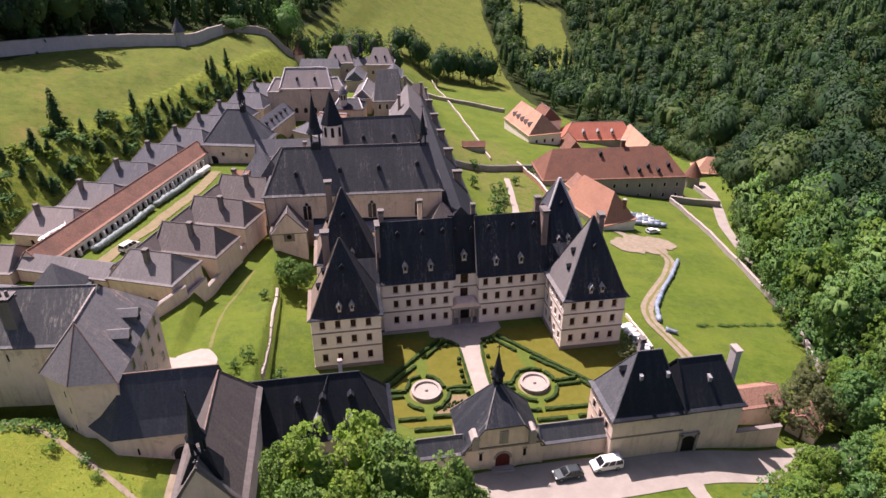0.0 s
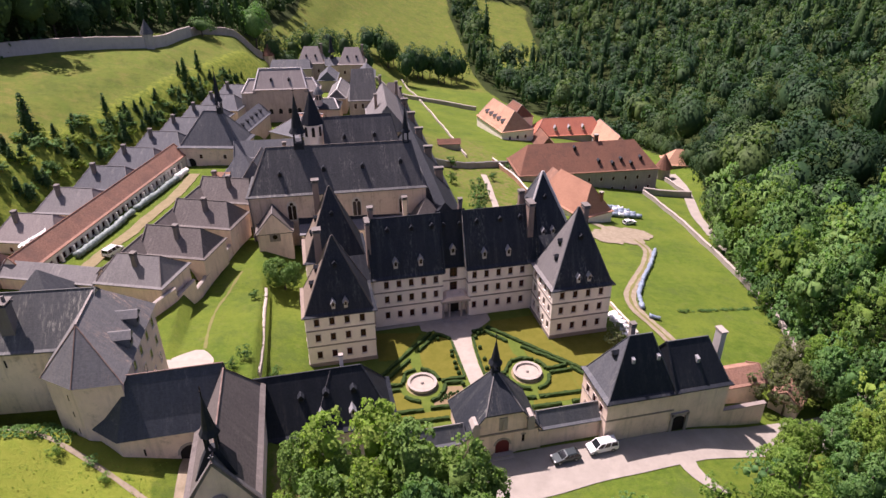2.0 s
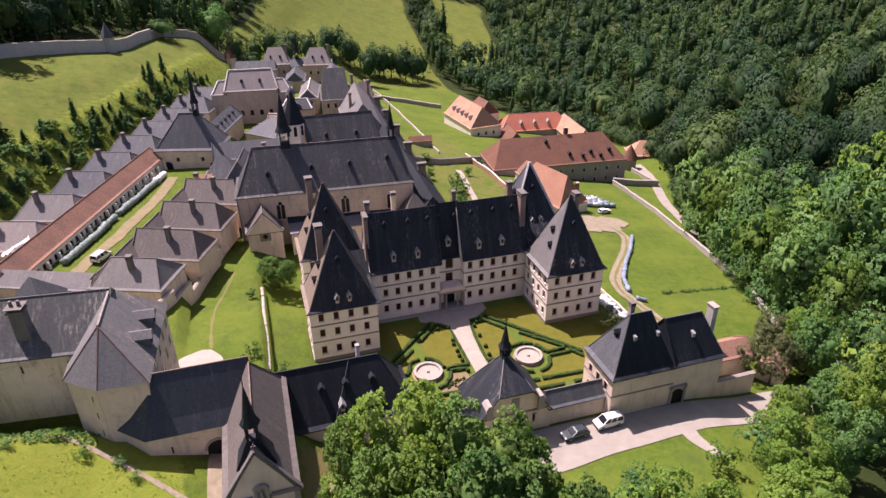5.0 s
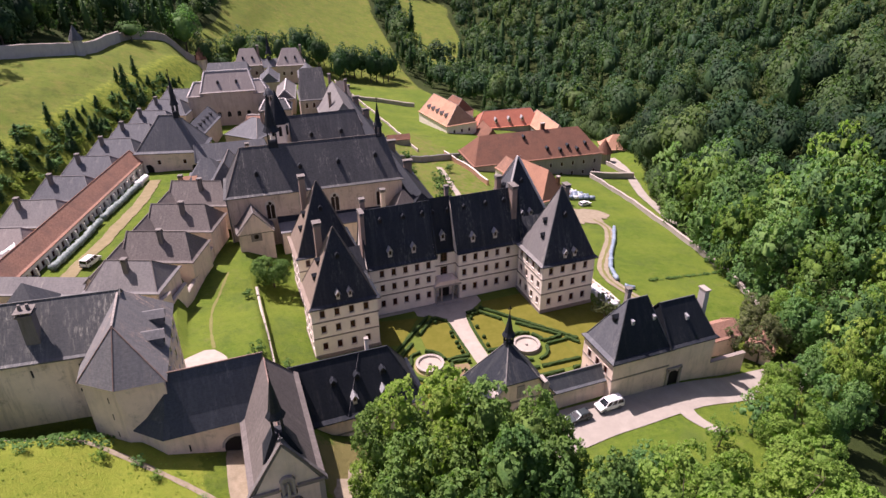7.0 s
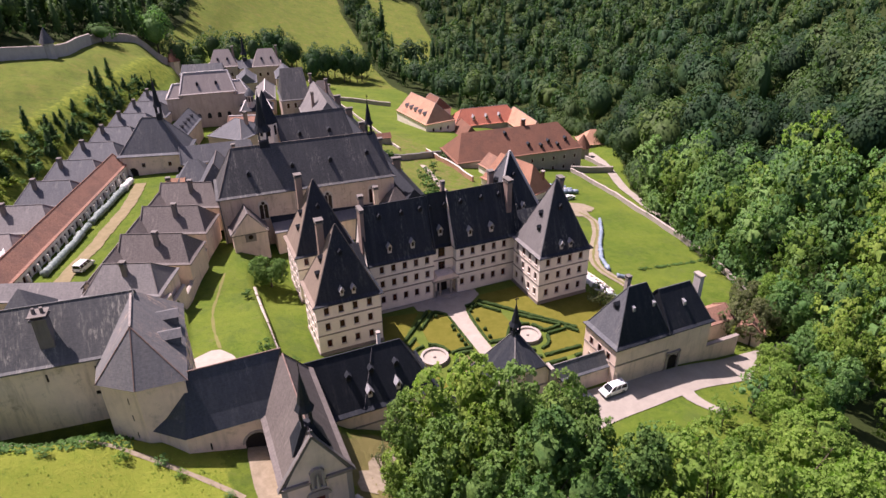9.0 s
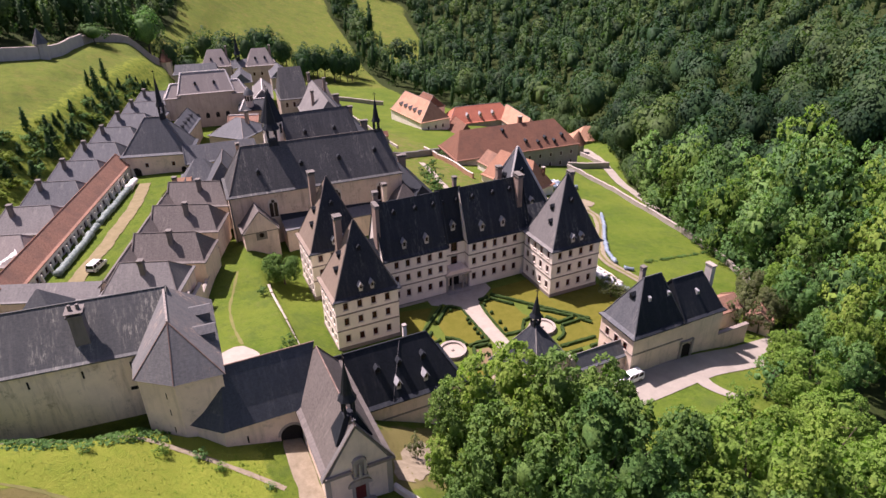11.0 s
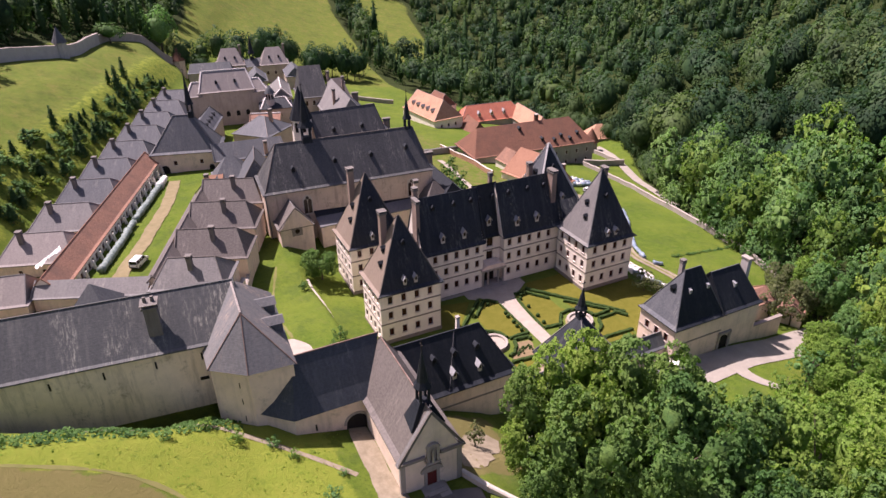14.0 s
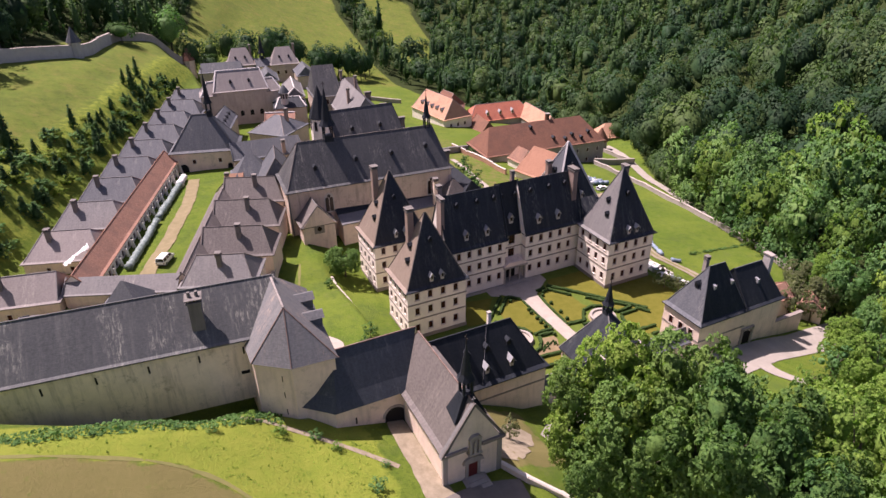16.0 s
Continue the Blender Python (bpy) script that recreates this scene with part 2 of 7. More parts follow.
M_DOOR = plain("dark_red_painted_door", (0.1, 0.012, 0.012), (0.14, 0.025, 0.02), 4.0, 0.55)
# near-black, mostly to paint the shade inside passages, slits and hatch mouths
M_DARK = plain("unlit_passage", (0.012, 0.01, 0.009), (0.02, 0.017, 0.015), 1.0, 0.95)
M_GROUND = ground_material()
M_GRAVEL = plain("pale_gravel", (0.28, 0.245, 0.205), (0.37, 0.325, 0.27), 0.6, 0.95)
M_ROAD = plain("pale_worn_asphalt", (0.235, 0.212, 0.178), (0.315, 0.285, 0.24), 0.35, 0.95)
M_DIRT = plain("dirt_track", (0.16, 0.138, 0.066), (0.235, 0.19, 0.105), 0.7, 0.95)
M_LAWN = plain("mown_olive_lawn", (0.095, 0.098, 0.014), (0.138, 0.128, 0.024), 0.5, 0.95, 0.0, 0.05)
M_WALK = plain("fresh_grass_walk", (0.07, 0.105, 0.018), (0.105, 0.14, 0.026), 0.7, 0.95, 0.0, 0.05)
M_BOX = plain("clipped_box_hedge", (0.014, 0.034, 0.006), (0.034, 0.066, 0.012), 1.6, 0.85, 0.0, 0.2, 0.8)
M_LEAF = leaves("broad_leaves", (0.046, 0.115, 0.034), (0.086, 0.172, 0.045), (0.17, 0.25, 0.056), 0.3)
# bluish distance haze is mixed into these darker leaf colours
M_LEAF_FAR = leaves("hazy_hillside_leaves", (0.02, 0.054, 0.027), (0.036, 0.082, 0.034), (0.1, 0.15, 0.044), 0.28, 1.0, 0.25, 0.1, 0.2)
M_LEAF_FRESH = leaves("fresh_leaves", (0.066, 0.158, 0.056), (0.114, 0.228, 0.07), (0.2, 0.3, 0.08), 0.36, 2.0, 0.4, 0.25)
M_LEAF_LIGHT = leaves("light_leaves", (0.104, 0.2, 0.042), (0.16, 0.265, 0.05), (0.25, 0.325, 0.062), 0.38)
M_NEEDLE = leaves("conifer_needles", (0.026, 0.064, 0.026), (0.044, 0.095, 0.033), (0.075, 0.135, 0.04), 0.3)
M_BARK = plain("bark", (0.07, 0.055, 0.04), (0.13, 0.1, 0.075), 2.0, 0.95)
M_FOIL = plain("grey_green_plastic_sheet", (0.06, 0.095, 0.085), (0.3, 0.36, 0.33), 1.1, 0.45)
M_FOIL_BLUE = plain("blue_plastic_sheet", (0.1, 0.145, 0.21), (0.31, 0.37, 0.43), 0.8, 0.4)
M_WHITE = plain("white_sheet", (0.74, 0.74, 0.72), (0.6, 0.6, 0.58), 1.0, 0.6)
M_VAN = plain("white_car_paint", (0.78, 0.78, 0.76), (0.72, 0.72, 0.7), 2.0, 0.3, 0.0, 0.5, 0.0)
M_CAR_GLASS = plain("car_glass", (0.01, 0.012, 0.014), (0.014, 0.017, 0.02), 1.0, 0.12, 0.0, 0.5, 0.0)
M_CAR = plain("grey_car_paint", (0.05, 0.065, 0.066), (0.07, 0.085, 0.085), 2.0, 0.3, 0.5, 0.5, 0.0)
M_TYRE = plain("tyre_rubber", (0.02, 0.02, 0.02), (0.035, 0.035, 0.035), 5.0, 0.9)
M_STATUE = plain("carved_stone", (0.3, 0.27, 0.22), (0.4, 0.36, 0.3), 3.0, 0.9)

M_LAWN_PALE = plain("worn_pale_lawn", (0.2, 0.17, 0.075), (0.27, 0.22, 0.12), 0.8, 0.95)
M_STONE_MID = plaster("weathered_wall_top", (0.46, 0.41, 0.35), (0.24, 0.2, 0.16), 0.6)
M_STONE_PALE = plaster("pale_stone", (0.55, 0.5, 0.43), (0.36, 0.31, 0.26), 0.4)
M_PLASTER_GREY = plaster("pale_grey_render", (0.46, 0.43, 0.4), (0.3, 0.28, 0.26), 0.4)
M_BED = plain("flower_bed_soil", (0.16, 0.12, 0.06), (0.22, 0.16, 0.09), 1.2, 0.95)
M_DIRT_PALE = plain("pale_trodden_dirt", (0.18, 0.15, 0.098), (0.29, 0.245, 0.172), 0.9, 0.95)
# darker than the road: the trees' shadow is put into this colour
M_YARD = plain("shaded_yard_asphalt", (0.12, 0.108, 0.095), (0.17, 0.153, 0.135), 0.5, 0.95)
M_TRACE = plain("trodden_grass", (0.12, 0.125, 0.035), (0.165, 0.155, 0.05), 0.7, 0.95)
M_LEAF_OLIVE = leaves("olive_leaves", (0.1, 0.122, 0.056), (0.15, 0.17, 0.08), (0.19, 0.2, 0.1), 0.45)

M_CHIMNEY = plaster("weathered_chimney_render", (0.3, 0.22, 0.18), (0.12, 0.09, 0.075), 0.7)
M_CHIMNEY_DARK = plaster("dark_chimney_stone", (0.17, 0.155, 0.14), (0.08, 0.07, 0.06), 0.6)
M_TILE_RED = tiles("new_red_tiles", (0.4, 0.13, 0.08), (0.48, 0.18, 0.11), (0.36, 0.12, 0.08))
M_WEED = leaves("rank_weeds", (0.12, 0.185, 0.026), (0.165, 0.225, 0.034), (0.2, 0.235, 0.045), 0.45, 2.4, 0.2)
M_SLATE_GATE = slate("gate_wing_slate", (0.034, 0.039, 0.048), (0.062, 0.068, 0.08), (0.26, 0.25, 0.23), 0.35)
M_SLATE_WING = slate("worn_wing_slate", (0.1, 0.097, 0.096), (0.188, 0.178, 0.17), (0.4, 0.29, 0.225), 1.0)
M_PLASTER_BARN = plaster("damp_barn_render", (0.8, 0.655, 0.49), (0.26, 0.2, 0.135), 0.65)
M_PLASTER_ABBEY = plaster("weathered_church_render", (0.62, 0.49, 0.38), (0.24, 0.19, 0.15), 0.75)
M_PLASTER_CHURCH = plaster("pink_church_render", (0.82, 0.66, 0.53), (0.42, 0.33, 0.25), 0.35)
M_SLATE_BARN = slate("barn_slate", (0.052, 0.053, 0.054), (0.098, 0.096, 0.092), (0.46, 0.42, 0.34), 0.8)
# ---- building blocks ----
def mesh_from(name, verts, faces, mats, slots=None, smooth=False):
    me = bpy.data.meshes.new(name)
    me.from_pydata([tuple(v) for v in verts], [], [tuple(f) for f in faces])
    for m in mats:
        me.materials.append(m)
    if slots is not None:
        me.polygons.foreach_set("material_index", np.array(slots, dtype=np.int32))
    if smooth:
        me.polygons.foreach_set("use_smooth", np.ones(len(me.polygons), dtype=bool))
    me.update()
    return me


def part(name, me, parent, m=None, label=""):
    """Links a mesh as one part under a thing or under a part."""
    ob = new(name, me)
    ob.parent = parent
    if m is not None:
        ob.matrix_basis = m
    return tagged(ob, label)


def thing(name, label, category, x, y, z, ang=0.0, group="", kind=""):
    root = new(name)
    root.matrix_basis = pose(x, y, z, 0, 0, ang)
    root.empty_display_size = 0.5
    return tagged(root, label, category, group, kind)


class Poly:
    """Collects faces of one mesh."""

    def __init__(self):
        self.v, self.f, self.s = [], [], []

    def face(self, pts, slot=0):
        i = len(self.v)
        self.v += [tuple(p) for p in pts]
        self.f.append(tuple(range(i, i + len(pts))))
        self.s.append(slot)

    def box(self, x0, x1, y0, y1, z0, z1, slot=0):
        a = [(x0, y0), (x1, y0), (x1, y1), (x0, y1)]
        self.face([(x, y, z0) for x, y in reversed(a)], slot)
        self.face([(x, y, z1) for x, y in a], slot)
        for (xa, ya), (xb, yb) in zip(a, a[1:] + a[:1]):
            self.face([(xa, ya, z0), (xb, yb, z0), (xb, yb, z1), (xa, ya, z1)], slot)

    def prism(self, ring0, ring1, slot=0, caps=True):
        """Side faces from one ring of points to another of the same length."""
        n = len(ring0)
        for i in range(n):
            j = (i + 1) % n
            self.face([ring0[i], ring0[j], ring1[j], ring1[i]], slot)
        if caps:
            self.face(list(reversed(ring0)), slot)
            self.face(ring1, slot)

    def bar(self, p, q, r, slot=0):
        """A square bar from p to q of half width r."""
        p, q = Vector(p), Vector(q)
        d = (q - p).normalized()
        side = d.cross(Vector((0, 0, 1)))
        side = side.normalized() if side.length > 1e-3 else Vector((1, 0, 0))
        up = side.cross(d)
        off = [side * r + up * r, -side * r + up * r, -side * r - up * r, side * r - up * r]
        self.prism([p + o for o in off], [q + o for o in off], slot)

    def mesh(self, name, *mats):
        """Welds equal corners and makes the mesh."""
        index, verts, faces, slots = {}, [], [], []
        for f, s in zip(self.f, self.s):
            ids = []
            for k in f:
                key = tuple(round(c, 4) for c in self.v[k])
                if key not in index:
                    index[key] = len(verts)
                    verts.append(self.v[k])
                if index[key] not in ids:
                    ids.append(index[key])
            if len(ids) > 2:
                faces.append(ids)
                slots.append(s)
        return mesh_from(name, verts, faces, mats, slots)


def circle(r, z, n=16, cx=0.0, cy=0.0, turn=0.0):
    return [(cx + r * math.cos(2 * math.pi * i / n + turn), cy + r * math.sin(2 * math.pi * i / n + turn), z) for i in range(n)]


WINDOWS = {}


def window_mesh(w, h, arched):
    """Stone surround with two leaves of bars, and its pane, both for an opening w by h with its sill's middle at the origin, outward -y."""
    key = (round(w, 2), round(h, 2), arched)
    if key not in WINDOWS:
        p = Poly()
        b = 0.1
        p.box(-w / 2 - b, -w / 2, -0.05, 0.1, -0.02, h, 0)
        p.box(w / 2, w / 2 + b, -0.05, 0.1, -0.02, h, 0)
        p.box(-w / 2 - b, w / 2 + b, -0.06, 0.1, h, h + b * (2.0 if arched else 1.0), 0)
        p.box(-w / 2 - b - 0.05, w / 2 + b + 0.05, -0.12, 0.1, -0.14, -0.02, 0)
        bars = Poly()
        cw, ch = (w - 0.24) / 2, (h - 0.32) / 3
        wall_face(bars, (-w / 2, 0.15), (1, 0), (0, -1), w, 0, h, [(0.08 + cw / 2 + a * (cw + 0.08), 0.08 + b * (ch + 0.08), cw, ch) for a in range(2) for b in range(3)], 0, 0.04)
        g = Poly()
        g.face([(-w / 2, 0.2, 0), (w / 2, 0.2, 0), (w / 2, 0.2, h), (-w / 2, 0.2, h)])
        WINDOWS[key] = (p.mesh("window", M_SURROUND), bars.mesh("sash", M_WOOD_RED), g.mesh("pane", M_GLASS))
    return WINDOWS[key]


M_SURROUND = plaster("painted_window_surround", (0.68, 0.58, 0.51), (0.45, 0.37, 0.32), 0.4)
M_WOOD_RED = plain("red_brown_window_wood", (0.075, 0.018, 0.014), (0.11, 0.03, 0.022), 3.0, 0.8, 0.0, 0.08)


def side_frame(side, x0, x1, y0, y1):
    """Local start, direction and outward normal of a wall of a box, seen from outside left to right, and its length."""
    return {"S": ((x0, y0), (1, 0), (0, -1), x1 - x0), "E": ((x1, y0), (0, 1), (1, 0), y1 - y0),
            "N": ((x1, y1), (-1, 0), (0, 1), x1 - x0), "W": ((x0, y1), (0, -1), (-1, 0), y1 - y0)}[side]


def wall_face(p, start, way, out, length, z0, z1, holes, slot=0, depth=0.24):
    """A wall's outer skin with openings (u, z, w, h) that go in by depth."""
    us = sorted({0.0, length, *[v for u, z, w, h in holes for v in (u - w / 2, u + w / 2)]})
    zs = sorted({z0, z1, *[v for u, z, w, h in holes for v in (z, z + h)]})

    def at(u, z, d=0.0):
        return (start[0] + way[0] * u - out[0] * d, start[1] + way[1] * u - out[1] * d, z)

    for ua, ub in zip(us, us[1:]):
        for za, zb in zip(zs, zs[1:]):
            um, zm = (ua + ub) / 2, (za + zb) / 2
            if not any(abs(um - u) < w / 2 and z < zm < z + h for u, z, w, h in holes):
                p.face([at(ua, za), at(ub, za), at(ub, zb), at(ua, zb)], slot)
    for u, z, w, h in holes:
        a, b = u - w / 2, u + w / 2
        p.face([at(a, z), at(a, z, depth), at(a, z + h, depth), at(a, z + h)], slot)
        p.face([at(b, z, depth), at(b, z), at(b, z + h), at(b, z + h, depth)], slot)
        p.face([at(a, z + h), at(a, z + h, depth), at(b, z + h, depth), at(b, z + h)], slot)
        p.face([at(a, z, depth), at(a, z), at(b, z), at(b, z, depth)], slot)


def add_windows(root, wall, start, way, out, holes, arched=False):
    ang = math.degrees(math.atan2(way[1], way[0]))
    for u, z, w, h in holes:
        surround, bars, pane = window_mesh(w, h, arched)
        m = pose(start[0] + way[0] * u, start[1] + way[1] * u, z, 0, 0, ang)
        win = part("window", surround, root, m)
        part("sash", bars, win)
        part("pane", pane, win, None, "dark glass pane")


def roof_mesh(x0, x1, y0, y1, ze, zr, hip, ov, kick, mat, wall, west):
    """A roof with its ridge along x: hip = insets of the ridge's ends (0: gable). The eaves kick out a little."""
    p = Poly()
    kick = kick * 0.2
    h0, h1 = hip
    ov0, ov1 = ov if h0 else ov * 0.7, ov if h1 else ov * 0.7
    cy = (y0 + y1) / 2
    slope = (zr - ze) / ((y1 - y0) / 2)
    zk = ze + kick * slope * 0.72
    k0, k1 = (kick if h0 else -ov0), (kick if h1 else -ov1)
    zo = max(zk - (ov + kick) * slope * 0.42, ze - 0.1)
    e0 = [(x0 - ov0, y0 - ov, zo - 0.2), (x1 + ov1, y0 - ov, zo - 0.2), (x1 + ov1, y1 + ov, zo - 0.2), (x0 - ov0, y1 + ov, zo - 0.2)]
    e1 = [(x, y, z + 0.2) for x, y, z in e0]
    r1 = [(x0 + k0, y0 + kick, zk), (x1 - k1, y0 + kick, zk), (x1 - k1, y1 - kick, zk), (x0 + k0, y1 - kick, zk)]
    ra, rb = (x0 + h0 + (0 if h0 else -ov0), cy, zr), (x1 - h1 + (0 if h1 else ov1), cy, zr)
    p.face(list(reversed(e0)))
    p.prism(e0, e1, 0, False)
    # gable ends are plastered wall, a west hip may get slate with painted-in sunlight
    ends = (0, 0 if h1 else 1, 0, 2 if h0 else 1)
    for i in range(4):
        j = (i + 1) % 4
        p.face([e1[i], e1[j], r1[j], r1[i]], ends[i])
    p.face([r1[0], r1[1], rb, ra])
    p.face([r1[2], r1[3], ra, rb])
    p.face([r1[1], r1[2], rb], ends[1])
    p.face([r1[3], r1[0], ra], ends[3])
    caps = []
    if (Vector(ra) - Vector(rb)).length > 0.3:
        caps.append((ra, rb))
    if h0:
        caps += [(ra, r1[0]), (ra, r1[3])]
    if h1:
        caps += [(rb, r1[1]), (rb, r1[2])]
    return p.mesh("roof", mat, wall, west or mat), caps


def ridge_caps(roof, caps, mat, r=0.09):
    for a, b in caps:
        p = Poly()
        p.bar(a, b, r)
        part("ridge_cap", p.mesh("ridge_cap", mat), roof)


def house(root, L, W, ze, zr, hip=(0, 0), wall=None, roof=None, ridge=None, ov=0.45, kick=1.0, wins=(), at=(0, 0), base=-3.0, bands=(), arched=False, roof_label="", west=None, gable=None):
    """Walls and roof of one block under root, its ridge along local x, centred at `at`. wins: (side, columns, rows of sill height, width, height)."""
    x0, x1, y0, y1 = at[0] - L / 2, at[0] + L / 2, at[1] - W / 2, at[1] + W / 2
    p = Poly()
    openings = {s: [] for s in "SENW"}
    for side, cols, rows, w, h in wins:
        openings[side] += [(u, z, w, h) for u in cols for z in rows]
    for s in "SENW":
        start, way, out, length = side_frame(s, x0, x1, y0, y1)
        wall_face(p, start, way, out, length, base, ze, openings[s])
        if s in "EW" and not hip[0 if s == "W" else 1]:
            a = (start[0], start[1], ze)
            b = (start[0] + way[0] * length, start[1] + way[1] * length, ze)
            p.face([a, b, ((a[0] + b[0]) / 2, (a[1] + b[1]) / 2, zr - 0.25)])
    body = part("wall", p.mesh("wall", wall), root)
    shell, caps = roof_mesh(x0, x1, y0, y1, ze, zr, hip, ov, kick, roof, gable or wall, west)
    top = part("roof", shell, root, None, roof_label)
    if ridge is not None:
        ridge_caps(top, caps, ridge, 0.2 if ridge is M_RIDGE_WHITE else 0.08)
    for h, xe in ((hip[0], x0 - ov * 0.7), (hip[1], x1 + ov * 0.7)):
        if not h:
            q = Poly()
            for ye in (y0 - ov, y1 + ov):
                q.bar((xe, ye, ze), (xe, (y0 + y1) / 2, zr + 0.05), 0.11)
            part("verge", q.mesh("verge", roof), top)
    for s in "SENW":
        start, way, out, length = side_frame(s, x0, x1, y0, y1)
        add_windows(root, body, start, way, out, openings[s], arched)
    for z in bands:
        q = Poly()
        q.box(x0 - 0.1, x1 + 0.1, y0 - 0.1, y1 + 0.1, z, z + 0.24)
        part("string_course", q.mesh("string_course", M_TRIM), root, None, "dark stone string course")
    return (x0, x1, y0, y1, ze, zr, hip, kick)


def on_roof(spec, side, u, up):
    """Point on a slope: u along the wall from its left end seen from outside, up = share of the way from kick to ridge."""
    x0, x1, y0, y1, ze, zr, hip, kick = spec
    cy = (y0 + y1) / 2
    zk = ze + kick * (zr - ze) / ((y1 - y0) / 2) * 0.72
    z = zk + (zr - zk) * up
    half = (y1 - y0) / 2 - kick
    if side == "S":
        return (x0 + u, cy - half * (1 - up), z)
    if side == "N":
        return (x1 - u, cy + half * (1 - up), z)
    if side == "W":
        return (x0 + kick + (hip[0] - kick) * up, y1 - u, z)
    return (x1 - kick - (hip[1] - kick) * up, y0 + u, z)


TURN_OF = {"S": 0, "E": 90, "N": 180, "W": -90}
DORMERS = {}


def dormer(root, spec, side, u, up, w=1.0, h=1.6, roof=None):
    """A gabled dormer with a pale front, a window and a small steep roof."""
    key = (w, h, roof.name)
    if key not in DORMERS:
        b, r, g = Poly(), Poly(), Poly()
        b.box(-w / 2, w / 2, -0.5, 1.6, -0.3, h - 0.02)
        b.face([(-w / 2, -0.5, h), (w / 2, -0.5, h), (0, -0.5, h + w * 0.75)])
        o = 0.22
        for s in (-1, 1):
            a = [(s * (w / 2 + o), -0.8, h - o * 1.3), (0, -0.8, h + w * 0.85), (0, 2.2, h + w * 0.85), (s * (w / 2 + o), 2.2, h - o * 1.3)]
            r.prism([(x, y, z - 0.05) for x, y, z in a][::s], [(x, y, z + 0.07) for x, y, z in a][::s])
        g.box(-w * 0.3, w * 0.3, -0.56, -0.5, 0.25, h * 0.92)
        DORMERS[key] = (b.mesh("dormer", M_STONE_PALE), r.mesh("dormer_roof", M_ZINC_BRIGHT), g.mesh("pane", M_GLASS))
    body, top, pane = DORMERS[key]
    x, y, z = on_roof(spec, side, u, up)
    d = part("dormer", body, root, pose(x, y, z, 0, 0, TURN_OF[side]), "small gabled dormer with a pale front")
    part("dormer_roof", top, d)
    part("pane", pane, d)


VENTS = {}


def vent(root, spec, side, u, up, s=0.75):
    """A tiny slate-hung roof hatch with a dark mouth."""
    if s not in VENTS:
        p = Poly()
        a = [(-0.5 * s, -0.6 * s, -0.2), (0.5 * s, -0.6 * s, -0.2), (0.5 * s, 0.9 * s, -0.2), (-0.5 * s, 0.9 * s, -0.2)]
        p.prism([(-0.45 * s, -0.55 * s, -0.3), (0.45 * s, -0.55 * s, -0.3), (0.45 * s, 0.8 * s, -0.3), (-0.45 * s, 0.8 * s, -0.3)],
                [(-0.45 * s, -0.55 * s, 0.7 * s), (0.45 * s, -0.55 * s, 0.7 * s), (0.45 * s, 0.8 * s, 0.7 * s), (-0.45 * s, 0.8 * s, 0.7 * s)])
        p.prism([(-0.6 * s, -0.75 * s, 0.6 * s), (0.6 * s, -0.75 * s, 0.6 * s), (0.6 * s, 0.9 * s, 0.7 * s), (-0.6 * s, 0.9 * s, 0.7 * s)],
                [(-0.05, -0.7 * s, 1.2 * s), (0.05, -0.7 * s, 1.2 * s), (0.05, 0.9 * s, 1.2 * s), (-0.05, 0.9 * s, 1.2 * s)])
        p.box(-0.3 * s, 0.3 * s, -0.6 * s, -0.55 * s, 0.05, 0.55 * s, 1)
        VENTS[s] = p.mesh("roof_hatch", M_SLATE_NEW, M_DARK)
    x, y, z = on_roof(spec, side, u, up)
    part("roof_hatch", VENTS[s], root, pose(x, y, z, 0, 0, TURN_OF[side]))


def chimney(root, x, y, z0, z1, w=1.0, d=1.6, mat=None, pots=True):
    p = Poly()
    p.prism([(x - w / 2, y - d / 2, z0), (x + w / 2, y - d / 2, z0), (x + w / 2, y + d / 2, z0), (x - w / 2, y + d / 2, z0)],
            [(x - w * 0.46, y - d * 0.46, z1 - 0.7), (x + w * 0.46, y - d * 0.46, z1 - 0.7), (x + w * 0.46, y + d * 0.46, z1 - 0.7), (x - w * 0.46, y + d * 0.46, z1 - 0.7)])
    c = part("chimney", p.mesh("chimney", mat or M_CHIMNEY), root)
    q = Poly()
    q.box(x - w * 0.58, x + w * 0.58, y - d * 0.58, y + d * 0.58, z1 - 0.7, z1 - 0.45)
    if pots:
        for sx in (-1, 1):
            for sy in (-1, 1):
                q.box(x + sx * w * 0.42 - 0.09, x + sx * w * 0.42 + 0.09, y + sy * d * 0.42 - 0.09, y + sy * d * 0.42 + 0.09, z1 - 0.45, z1 - 0.12)
        q.box(x - w * 0.62, x + w * 0.62, y - d * 0.62, y + d * 0.62, z1 - 0.12, z1)
    part("chimney_cap", q.mesh("chimney_cap", M_CHIMNEY_DARK if pots else M_STONE), c, None, "stone chimney cap")


